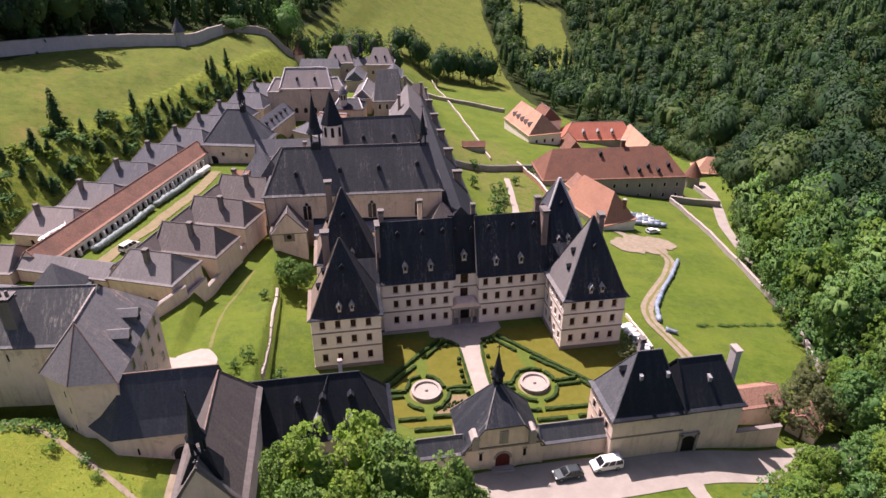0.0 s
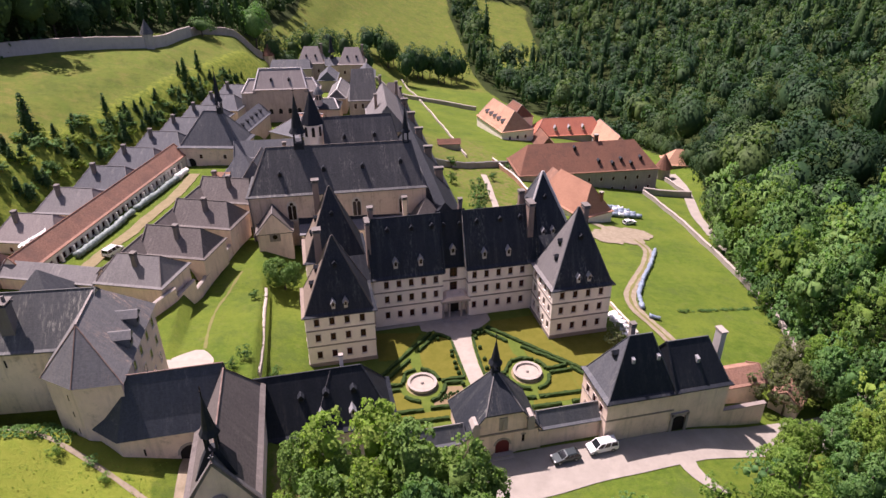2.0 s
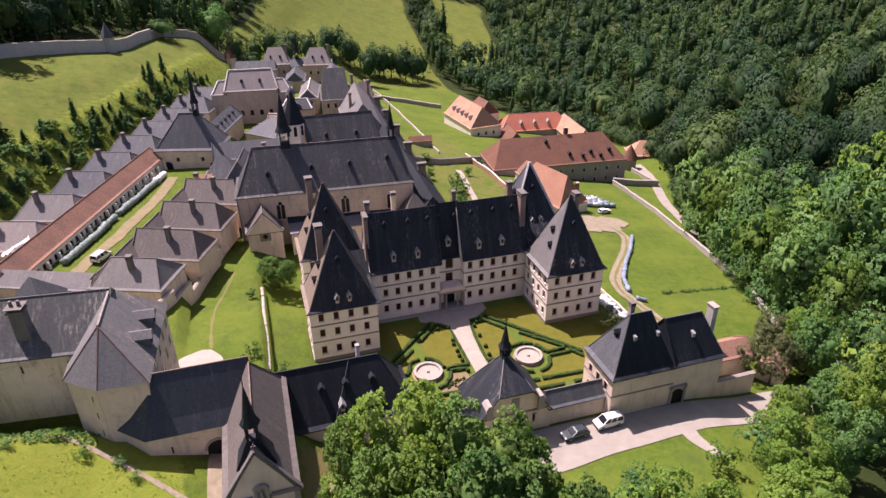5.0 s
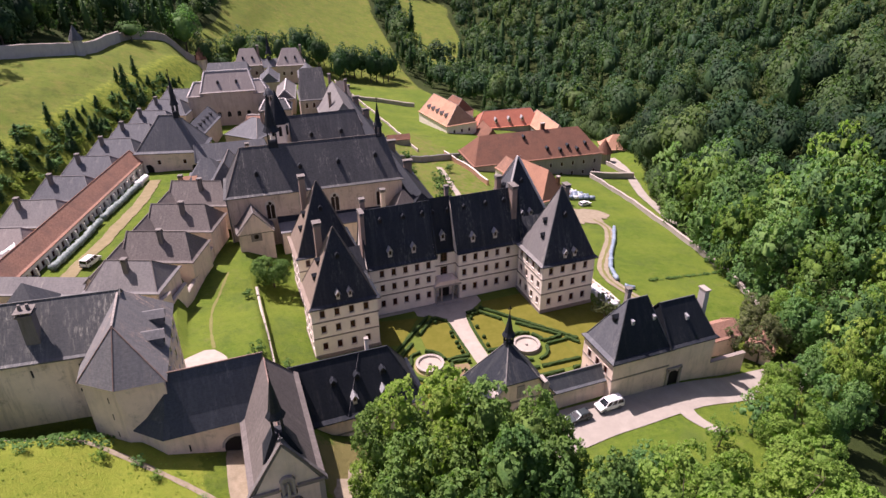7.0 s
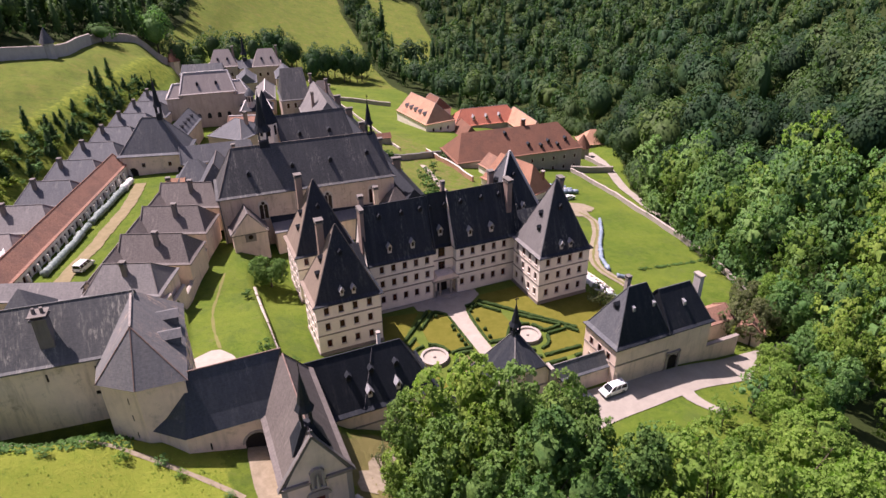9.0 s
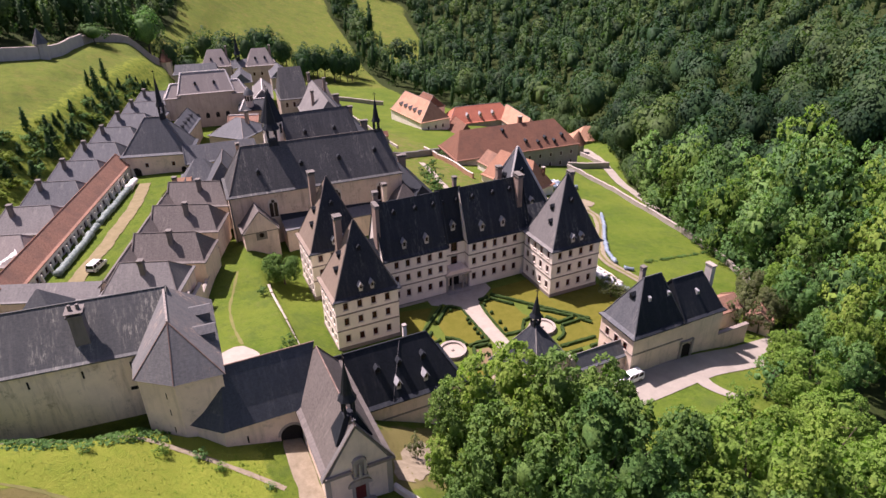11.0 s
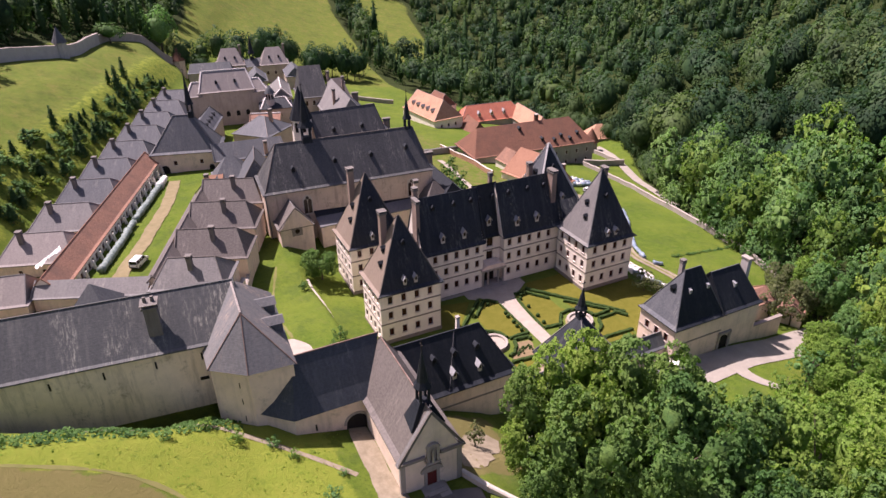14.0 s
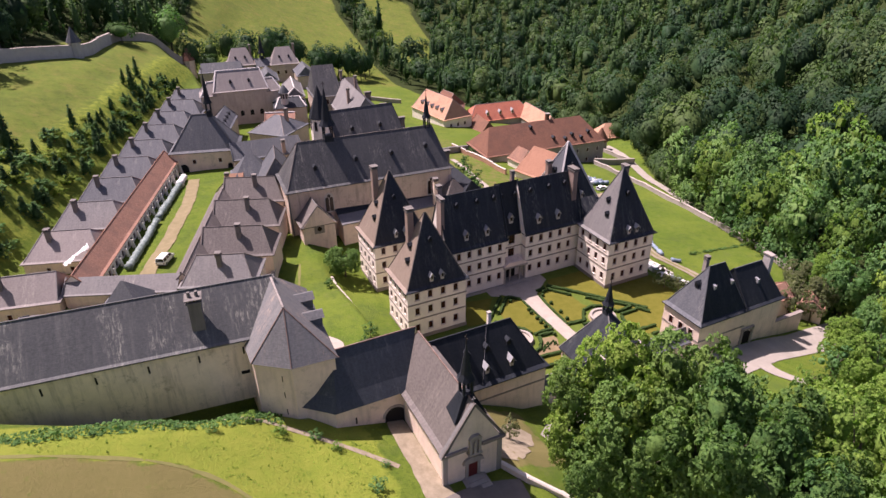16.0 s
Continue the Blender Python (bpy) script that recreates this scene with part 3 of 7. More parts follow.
def spire(root, x, y, z0, zl, z1, r, mat=None):
    """A square open bell lantern from z0 to zl with a slender slate spire above to z1."""
    p = Poly()
    sq = circle(r, z0, 4, x, y, math.pi / 4)
    p.prism(sq, circle(r * 0.95, z0 + (zl - z0) * 0.45, 4, x, y, math.pi / 4))
    lan = part("lantern", p.mesh("lantern", mat or M_SLATE_NEW), root, None, "slate-hung bell lantern")
    for i in range(4):
        q = Poly()
        px, py, _ = circle(r * 0.82, 0, 4, x, y, math.pi / 4)[i]
        q.box(px - 0.14, px + 0.14, py - 0.14, py + 0.14, z0 + (zl - z0) * 0.45, zl)
        part("post", q.mesh("post", M_SLATE_NEW), lan)
    q = Poly()
    n = 8
    q.prism(circle(r * 1.25, zl - 0.1, n, x, y), circle(r * 0.8, zl + (z1 - zl) * 0.14, n, x, y))
    q.prism(circle(r * 0.8, zl + (z1 - zl) * 0.14, n, x, y), circle(0.05, z1, n, x, y))
    s = part("spire", q.mesh("spire", mat or M_SLATE_NEW), root, None, "slender slate spire")
    c = Poly()
    c.box(x - 0.05, x + 0.05, y - 0.05, y + 0.05, z1 - 0.2, z1 + 1.3)
    c.box(x - 0.35, x + 0.35, y - 0.05, y + 0.05, z1 + 0.75, z1 + 0.87)
    part("cross", c.mesh("cross", M_DARK), s)

# ---- land ----
def sm(a, b, v):
    t = np.clip((v - a) / (b - a), 0.0, 1.0)
    return t * t * (3 - 2 * t)


U_DIR = np.array((0.309, 0.951))  # way of the great cloister, going away from the court


def height(x, y):
    """The land's height in metres over the court of honour."""
    x, y = np.asarray(x, float), np.asarray(y, float)
    # the valley side that falls away to the right, and the wooded hill beyond it
    wide = np.clip(y - 390, 0, 110)
    fall = -0.15 * np.maximum(x - 50, 0) - 0.08 * np.clip(y - 92, 0, 330) * sm(20 - wide * 1.2, 55 + wide * 0.8, x)
    foot = 122 + 0.26 * np.maximum(y - 190, 0)
    hill = 0.42 * np.maximum(x - foot, 0) * sm(0, 50, x - foot)
    right = fall + hill
    # terraces under the cloister and the church, left of the court
    terrace = np.interp(y, [75, 110, 130, 250, 420, 450], [9.5, 8.5, 9.0, 8.0, 2.0, 0.0]) * sm(0.0, -4.0, x - np.interp(y, [110, 122, 134, 141, 160], [-27, -24.5, -21, -18.8, -16]))
    mid = np.interp(y, [118, 140, 170, 260, 390, 450], [0.0, 3.0, 5.0, 5.0, -5.0, 0.0]) * sm(-30, -16, x) * sm(40, 24, x)
    # bank and meadow left of the cells
    d = -((x + 73) * U_DIR[1] - (y - 142) * U_DIR[0])
    loose = sm(320, 420, y)
    meadow = 11.0 * sm(-2 - 50 * loose, 13 + 60 * loose, d) + 0.27 * np.maximum(d - 6, 0) * sm(6, 26, d) + 0.25 * np.maximum(d - 60, 0)
    lawn_head = 5.0 * sm(106, 116, y) * sm(150, 138, y) * np.interp(x, [-40, -15.9, -6], [1.0, 1.0, 0.0])
    back = right + np.maximum.reduce([terrace, mid, lawn_head]) + meadow
    # lawn between the near wing and the left pavilions, held by a wall at x = -15.7
    lawn = np.interp(y, [70, 85, 116, 135, 160], [9.8, 9.2, 4.6, 5.0, 8.0])
    strip = np.interp(x, [-15.9, -15.5, -8.5, -7.0], [1.0, 0.45, 0.12, 0.0])
    middle = np.where(x > -30, lawn * strip, np.interp(x, [-60, -44, -30], [10.0, 9.5, 1.0 * 9.2]) * 1.0)
    middle = np.where(x > -30, middle, np.maximum(middle, 9.0))
    w = sm(128, 112, y) * sm(-75, -45, x)
    back = np.where((x < 20), back * (1 - w * sm(20, -6, x)) + middle * w * sm(20, -6, x), back)
    # the slope in front of the monastery
    near = np.interp(x, [-400, -150, -90, -52, -36, -21, -10, -2, 6, 11], [130, 52, 35, 22.5, 15.0, 11.2, 10.3, 6.2, 0.6, -0.2])
    near = near + 0.2 * np.maximum(57 - y, 0) * sm(-8, 14, x) * sm(75, 40, x) * sm(-60, 20, y) + right * sm(40, 60, x)
    moat = 3.4 * np.exp(-(((y - 72 - 0.1 * (x + 42)) / 5.0) ** 2)) * sm(-40, -46, x)
    near = near - moat
    v = sm(64.5, 77, y - 0.12 * np.clip(-30 - x, 0, 60))
    z = near * (1 - v) + back * v
    # the far end of the valley climbs
    z = z + 0.1 * np.maximum(y - 430, 0) + 0.00035 * np.maximum(y - 430, 0) ** 2 * sm(-200, 200, x + 150)
    # sunken yard between church and stable
    z = z - 2.2 * sm(-13, -9.5, x) * sm(5, -1, x) * sm(52, 58, y) * sm(72, 68, y)
    # hollow at the foot of the enclosure wall, by the little turret
    z = z - 7.0 * sm(-34, -22, x) * sm(0, -12, x - 4) * sm(312, 336, y) * sm(385, 355, y)
    # small unevenness everywhere but in the court
    court = sm(-10, -7, x) * sm(62, 56, x) * sm(60, 64, y) * sm(122, 114, y)
    for s, a in ((9.0, 0.3), (3.5, 0.13)):
        z = z + (1 - court) * a * np.sin(x / s + 1.7 * np.sin(y / s / 1.3)) * np.cos(y / s * 1.1 + 1.3 * np.sin(x / s / 1.7))
    return z


def h1(x, y):
    return float(height(x, y))


def spread(parts):
    return np.concatenate([np.arange(a, b, s) for a, b, s in parts])


def build_ground():
    xs = spread([(-900, -260, 40), (-260, -120, 8), (-120, -60, 2.5), (-60, 60, 1.0), (60, 150, 2.5), (150, 320, 7), (320, 1300, 40)])
    ys = spread([(-300, -40, 20), (-40, 20, 4), (20, 130, 1.0), (130, 280, 2.5), (280, 520, 6), (520, 2000, 40)])
    X, Y = np.meshgrid(xs, ys)
    rng = np.random.default_rng(5)
    Z = height(X, Y)
    nx, ny = len(xs), len(ys)
    verts = np.stack([X, Y, Z], -1).reshape(-1, 3)
    i = np.arange(nx * ny).reshape(ny, nx)
    faces = np.stack([i[:-1, :-1], i[:-1, 1:], i[1:, 1:], i[1:, :-1]], -1).reshape(-1, 4)
    me = quads_mesh("ground", verts, faces, M_GROUND, True)
    zone = np.zeros((nx * ny, 4), np.float32)
    x, y = X.ravel(), Y.ravel()
    d = -((x + 73) * U_DIR[1] - (y - 142) * U_DIR[0])
    far_meadow = sm(395, 440, y) * sm(-60, 0, x)
    zone[:, 0] = np.clip(sm(6, 16, d) * sm(70, 60, d) * 0.75 + far_meadow, 0, 1)
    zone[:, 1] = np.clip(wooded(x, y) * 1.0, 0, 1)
    edge_y = np.interp(x, [-80, -64, -57, -48, -43, -40], [62.5, 61.0, 60.0, 58.0, 53.0, 46.0])
    field = sm(0.4, -0.4, y - edge_y) * sm(-39, -41, x)
    zone[:, 0] = np.maximum(zone[:, 0], field * 0.95)
    bank = sm(-24, -30, x) * sm(-95, -80, x) * sm(40, 46, y) * sm(72, 66, y) * (1 - field)
    cells_bank = sm(0, 3, d) * sm(20, 12, d) * sm(110, 130, y) * sm(340, 320, y)
    zone[:, 3] = np.maximum(bank, cells_bank * 0.45)
    gardens = sm(34, 44, x) * sm(84, 66, x) * sm(145, 165, y) * sm(300, 250, y)
    yard = sm(-14, -12, x) * sm(0, -3, x) * sm(48, 51, y) * sm(66, 63, y)
    zone[:, 2] = np.maximum.reduce([field * 0.58, far_meadow * 0.27, gardens * 0.4, yard * 0.6])
    att = me.color_attributes.new("zone", "FLOAT_COLOR", "POINT")
    att.data.foreach_set("color", zone.ravel())
    return tagged(new("ground", me), "sloping green meadow ground of a mountain valley", "ground", "", "structure")


def quads_mesh(name, verts, faces, mat, smooth=False, normals=None):
    me = bpy.data.meshes.new(name)
    nv, nf = len(verts), len(faces)
    me.vertices.add(nv)
    me.vertices.foreach_set("co", np.ascontiguousarray(verts, np.float32).ravel())
    me.loops.add(nf * 4)
    me.loops.foreach_set("vertex_index", np.ascontiguousarray(faces, np.int32).ravel())
    me.polygons.add(nf)
    me.polygons.foreach_set("loop_start", np.arange(0, nf * 4, 4, dtype=np.int32))
    if smooth:
        me.polygons.foreach_set("use_smooth", np.ones(nf, bool))
    me.materials.append(mat)
    me.update(calc_edges=True)
    if normals is not None:
        me.normals_split_custom_set_from_vertices(normals.tolist())
    return me


def wooded(x, y):
    """How far a place lies under the woods, 0 to 1."""
    x, y = np.asarray(x, float), np.asarray(y, float)
    edge_r = np.interp(y, [-100, 40, 66, 88, 132, 168, 209, 237, 298, 333, 385, 435, 465, 520, 620, 800],
                       [-6, 60, 78, 89, 104, 124, 150, 154, 158, 131, 121, 123, 123, 131, 139, 188])
    right = sm(-3, 5, x - edge_r)
    glade = sm(0, 5, x - 150 - 0.1 * (y - 480)) * sm(0, 5, 190 + 0.25 * (y - 480) - x) * sm(478, 490, y) * sm(690, 640, y)
    right = right * (1 - glade)
    d = -((x + 73) * U_DIR[1] - (y - 142) * U_DIR[0])
    lim = np.interp(y, [100, 250, 300, 345, 400], [58, 50, 44, 22, 10])
    left = sm(0, 6, d - lim) * sm(120, 160, y) * sm(0, -14, x - np.interp(y, [340, 420, 470, 700], [-26, -8, 2, 30]))
    near = sm(50, 42, y + 0.35 * np.maximum(x, 0)) * sm(-7, 0, x)
    back = sm(352, 362, y) * sm(0, -8, x - np.interp(y, [340, 420, 470, 700], [-26, -8, 2, 30]))
    return np.maximum.reduce([right, left, near * 0.8, back])


def ribbon(name, label, category, pts, width, mat, lift=0.1, step=1.5, kind="structure", ragged=0.0):
    """A strip of road laid on the land along a line of points (x, y) or (x, y, width)."""
    pts = [(p[0], p[1], p[2] if len(p) > 2 else width) for p in pts]
    out = []
    for (xa, ya, wa), (xb, yb, wb) in zip(pts, pts[1:]):
        n = max(2, int(math.dist((xa, ya), (xb, yb)) / step))
        out += [(xa + (xb - xa) * k / n, ya + (yb - ya) * k / n, wa + (wb - wa) * k / n) for k in range(n)]
    out.append(pts[-1])
    arr = np.array(out)
    for _ in range(6):
        arr[1:-1] = (arr[:-2] + 2 * arr[1:-1] + arr[2:]) / 4
    if ragged:
        arr[:, 2] *= 1 + ragged * np.sin(np.arange(len(arr)) * 1.9) * np.cos(np.arange(len(arr)) * 0.73)
    t = np.gradient(arr[:, :2], axis=0)
    t /= np.linalg.norm(t, axis=1)[:, None]
    side = np.stack([-t[:, 1], t[:, 0]], 1)
    m = 5
    rows = []
    for k in range(m):
        q = arr[:, :2] + side * (arr[:, 2:3] * (k / (m - 1) - 0.5))
        z = height(q[:, 0], q[:, 1]) + lift
        rows.append(np.column_stack([q, z]))
    v = np.stack(rows, 1)
    n = len(arr)
    i = np.arange(n * m).reshape(n, m)
    f = np.stack([i[:-1, :-1], i[:-1, 1:], i[1:, 1:], i[1:, :-1]], -1).reshape(-1, 4)
    me = quads_mesh(name, v.reshape(-1, 3), f[:, ::-1], mat, True)
    return tagged(new(name, me), label, category, "", kind)

# ---- court of honour ----
build_ground()
ROWS_OF_WINDOWS = (1.75, 5.45, 8.75)


def pavilion(label, x0, x1, y0, y1, apex, chim, west, cap):
    cx, cy = (x0 + x1) / 2, (y0 + y1) / 2
    root = thing("pavilion", label, "building", cx, cy, 0, 0, "corner pavilions of the court")
    W = y1 - y0
    L = x1 - x0
    cols = [L * k for k in (0.16, 0.38, 0.6, 0.82)]
    side = [W * k for k in (0.14, 0.38, 0.62, 0.86)]
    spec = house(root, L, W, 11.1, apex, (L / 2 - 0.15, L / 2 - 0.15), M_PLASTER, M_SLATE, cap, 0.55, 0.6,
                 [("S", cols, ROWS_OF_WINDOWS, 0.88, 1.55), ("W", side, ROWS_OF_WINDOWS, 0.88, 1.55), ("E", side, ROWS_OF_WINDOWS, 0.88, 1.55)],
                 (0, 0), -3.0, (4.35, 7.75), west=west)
    plinth = Poly()
    plinth.box(-L / 2 - 0.15, L / 2 + 0.15, -W / 2 - 0.15, W / 2 + 0.15, -3.0, 0.75)
    part("plinth", plinth.mesh("plinth", M_TRIM), root, None, "dark stone plinth")
    for u in (0.42, 0.6):
        dormer(root, spec, "S", L * u, 0.0, 0.62, 1.0, M_SLATE)
    vent(root, spec, "S", L * 0.5, 0.58, 0.8)
    vent(root, spec, "W", W * 0.5, 0.45, 0.8)
    vent(root, spec, "W", W * 0.62, 0.25, 0.8)
    chimney(root, *chim)
    return root


# west hips take lighter slates than the front: sunlight painted as colour
pavilion("pale three-storey pavilion with steep slate roof beside the lawn", -7.7, 4.5, 93.7, 103.4, 24.0, (-2.5, 1.6, 14, 24.8, 1.3, 1.3), M_SLATE_SUNLIT, M_SLATE_BROWN)
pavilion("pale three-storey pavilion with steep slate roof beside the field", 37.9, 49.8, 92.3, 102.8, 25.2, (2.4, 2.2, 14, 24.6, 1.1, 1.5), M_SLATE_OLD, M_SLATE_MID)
pavilion("rear pavilion with a steep brown-edged slate roof", -6.8, 5.4, 113.3, 123.8, 25.1, (-2.6, 2.0, 14, 26.0, 1.3, 1.3), M_SLATE_SUNLIT, M_SLATE_BROWN)
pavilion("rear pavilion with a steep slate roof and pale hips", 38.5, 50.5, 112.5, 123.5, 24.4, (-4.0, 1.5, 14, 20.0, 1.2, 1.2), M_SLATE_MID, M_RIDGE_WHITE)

main_block = thing("main_block", "long pale three-storey facade under a steep dark slate roof", "building", 21.3, 107.6, 0)
for at, L in (((-8.85, 0.0), 13.7), ((10.4, 0.0), 14.4)):
    left = at[0] < 0
    u0 = [2.5 + 2.45 * k for k in range(5)] if left else [1.3 + 2.5 * k for k in range(5)]
    spec = house(main_block, L, 8.0, 11.1, 22.0, (0, 0), M_PLASTER, M_SLATE, M_SLATE, 0.5, 0.8,
                 [("S", u0, ROWS_OF_WINDOWS, 0.88, 1.55)], at, -3.0, (4.35, 7.75))
    for u in (u0[1], u0[3]):
        dormer(main_block, spec, "S", u - 0.4, 0.04, 0.8, 1.2, M_SLATE)
    for u in (u0[0] + 1, u0[2] + 0.8, u0[4] - 0.1):
        vent(main_block, spec, "S", u, 0.74, 0.8)
house(main_block, 6.0, 7.4, 10.6, 14.6, (0, 0), M_PLASTER, M_SLATE, None, 0.2, 0.4, (), (-18.6, 0.2))
house(main_block, 6.5, 7.4, 10.6, 14.6, (0, 0), M_PLASTER, M_SLATE, None, 0.2, 0.4, (), (20.7, 0.2))
spec = house(main_block, 5.2, 6.2, 11.1, 22.0, (0, 0), M_PLASTER, M_SLATE_NEW, None, 0.3, 0.8,
             [("S", [2.6], (5.4, 8.6), 1.5, 2.1)], (0.6, 0.9), -3.0, (4.35, 7.75), True)
dormer(main_block, spec, "S", 2.6, 0.06, 0.9, 1.2, M_SLATE_NEW)
vent(main_block, spec, "S", 1.0, 0.66, 0.8)
vent(main_block, spec, "S", 4.2, 0.66, 0.8)
p = Poly()
p.box(-0.5, 1.7, -2.35, -2.2, 0, 3.0)
part("door", p.mesh("door", M_DARK), main_block, None, "dark double door in shade")
porch = part("porch", (lambda q: (q.box(-2.4, 3.6, -4.6, -2.2, 3.9, 4.4), q.mesh("porch", M_STONE))[1])(Poly()), main_block, None, "grey stone porch slab")
for x in (-2.2, -0.9, 1.6, 2.9):
    q = Poly()
    q.prism(circle(0.24, 0.1, 10, x + 0.25, -4.1), circle(0.2, 3.9, 10, x + 0.25, -4.1))
    part("column", q.mesh("column", M_STONE), porch)
q = Poly()
q.prism([(-2.4, -4.6, 4.4), (3.6, -4.6, 4.4), (3.6, -2.2, 4.4), (-2.4, -2.2, 4.4)], [(-1.2, -4.4, 5.2), (2.4, -4.4, 5.2), (2.4, -2.2, 5.6), (-1.2, -2.2, 5.6)])
part("carved_pediment", q.mesh("carved_pediment", M_PLASTER_OLD), porch, None, "carved weathered pediment")
q = Poly()
for k in range(3):
    q.box(-1.8 - 0.35 * (2 - k), 3.0 + 0.35 * (2 - k), -5.6 + 0.35 * k, -2.2, -0.2 + 0.0, 0.12 + 0.14 * k)
part("steps", q.mesh("steps", M_STONE), porch)
chimney(main_block, -16.0, -1.2, 13, 22.6, 0.8, 2.2)
chimney(main_block, 16.4, -1.2, 13, 23.2, 1.2, 2.2)
chimney(main_block, -15.0, 1.5, 18, 24.0, 1.0, 1.0)
chimney(main_block, 3.0, 2.5, 18, 23.6, 0.8, 0.8)

# gatehouse of the court
gate = thing("gatehouse", "stone gatehouse with a red arched door and slate bell spire", "gatehouse", 20.1, 70.6, 0)
GX, GY = 5.95, 4.4
p = Poly()
wall_face(p, (-GX, -GY), (1, 0), (0, -1), 2 * GX, -1.0, 4.0, [(5.95, 0.0, 2.2, 2.2), (2.6, 1.5, 0.5, 1.6), (9.3, 1.5, 0.5, 1.6)])
p.face([(-GX, -GY, 4), (GX, -GY, 4), (2.7, -GY, 7.9), (-2.7, -GY, 7.9)])
wall_face(p, (GX, -GY), (0, 1), (1, 0), 2 * GY, -1.0, 4.0, [])
wall_face(p, (GX, GY), (-1, 0), (0, 1), 2 * GX, -1.0, 4.0, [])
wall_face(p, (-GX, GY), (0, -1), (-1, 0), 2 * GY, -1.0, 4.0, [])
part("wall", p.mesh("wall", M_PLASTER_OLD), gate)
p = Poly()
ap = (0.0, 0.6, 12.4)
o = 0.4
el, er, bl, br = (-GX - o, -GY - o, 3.7), (GX + o, -GY - o, 3.7), (-GX - o, GY + o, 3.7), (GX + o, GY + o, 3.7)
fl, fr = (-2.9, -GY - o, 8.15), (2.9, -GY - o, 8.15)
for slope in ([fl, fr, ap], [el, fl, ap], [el, ap, bl], [fr, er, ap], [er, br, ap], [bl, ap, br]):
    p.prism([(x, y, z - 0.22) for x, y, z in slope], slope)
top = part("roof", p.mesh("roof", M_SLATE), gate)
ridge_caps(top, ((fl, ap), (fr, ap), (bl, ap), (br, ap)), M_SLATE_OLD)


def arched_leaf(w, h, y, t):
    """A board with a round top."""
    q = Poly()
    pts = [(-w / 2, 0), (w / 2, 0)] + [(w / 2 * math.cos(a), h - w / 2 + w / 2 * math.sin(a)) for a in np.linspace(0, math.pi, 9)]
    q.prism([(a, y + t, b) for a, b in pts], [(a, y, b) for a, b in pts])
    return q


part("door", arched_leaf(2.2, 2.75, -GY - 0.03, 0.1).mesh("door", M_DOOR), gate, None, "dark red arched double door")
q = Poly()
for k in range(9):
    a = math.pi * k / 8
    q.prism([(1.1 * math.cos(a) * s - 0.0, -GY - 0.12, 1.65 + 1.1 * math.sin(a) * s) for s in (1.0, 1.28)] + [(1.1 * math.cos(a + 0.36) * s, -GY - 0.12, 1.65 + 1.1 * math.sin(a + 0.36) * s) for s in (1.28, 1.0)],
            [(1.1 * math.cos(a) * s - 0.0, -GY + 0.0, 1.65 + 1.1 * math.sin(a) * s) for s in (1.0, 1.28)] + [(1.1 * math.cos(a + 0.36) * s, -GY + 0.0, 1.65 + 1.1 * math.sin(a + 0.36) * s) for s in (1.28, 1.0)]) if k < 8 else None
tagged(part("door_arch", q.mesh("door_arch", M_STONE), gate), kind="stuff")
for x in (-3.35, 3.35):
    q = Poly()
    q.box(x - 0.24, x + 0.24, -GY + 0.16, -GY + 0.22, 1.5, 3.1)
    w_ = part("window", q.mesh("window", M_GLASS), gate)
    q = Poly()
    q.box(x - 0.4, x + 0.4, -GY - 0.06, -GY + 0.0, 3.1, 3.35)
    part("lintel", q.mesh("lintel", M_STONE), w_)
for z, xa in ((3.95, GX + 0.1), (7.75, 2.8)):
    q = Poly()
    q.box(-xa, xa, -GY - 0.14, -GY - 0.003, z, z + 0.28)
    part("string_course", q.mesh("string_course", M_TRIM), gate)
for x in (-GX, -1.9, 1.9, GX):
    q = Poly()
    q.box(x - 0.25, x + 0.25, -GY - 0.1, -GY - 0.002, -0.3, 3.94)
    part("pilaster", q.mesh("pilaster", M_PLASTER_OLD), gate)
q = Poly()
q.box(-0.65, 0.65, -GY - 0.16, -GY - 0.003, 4.7, 7.1)
niche = part("niche", q.mesh("niche", M_STONE), gate, None, "stone niche above the door")
q = Poly()
q.prism(circle(0.24, 5.0, 8, 0, -GY - 0.25), circle(0.14, 6.2, 8, 0, -GY - 0.25))
q.prism(circle(0.14, 6.2, 8, 0, -GY - 0.25), circle(0.05, 6.7, 8, 0, -GY - 0.25))
part("niche_figure", q.mesh("niche_figure", M_STATUE), niche)
for x in (-4.3, 4.3):
    q = Poly()
    q.box(x - 0.55, x + 0.55, -GY - 0.45, -GY + 1.4, 4.2, 6.3)
    q.prism(circle(0.0, 0, 3)[:0] or [(x - 0.7, -GY - 0.6, 6.3), (x + 0.7, -GY - 0.6, 6.3), (x + 0.7, -GY + 1.5, 6.3), (x - 0.7, -GY + 1.5, 6.3)],
            [(x - 0.25, -GY - 0.45, 6.95), (x + 0.25, -GY - 0.45, 6.95), (x + 0.25, -GY + 1.4, 6.95), (x - 0.25, -GY + 1.4, 6.95)])
    part("stone_dormer", q.mesh("stone_dormer", M_STONE), gate, None, "stone-fronted dormer on the gatehouse")
q = Poly()
for k in range(2):
    q.box(-1.7 + 0.3 * k, 1.7 - 0.3 * k, -GY - 1.3 + 0.4 * k, -GY, -0.3, 0.0 + 0.16 * k)
part("doorstep", q.mesh("doorstep", M_STONE), gate)
spire(gate, 0.0, 0.6, 11.2, 13.6, 17.6, 0.9)

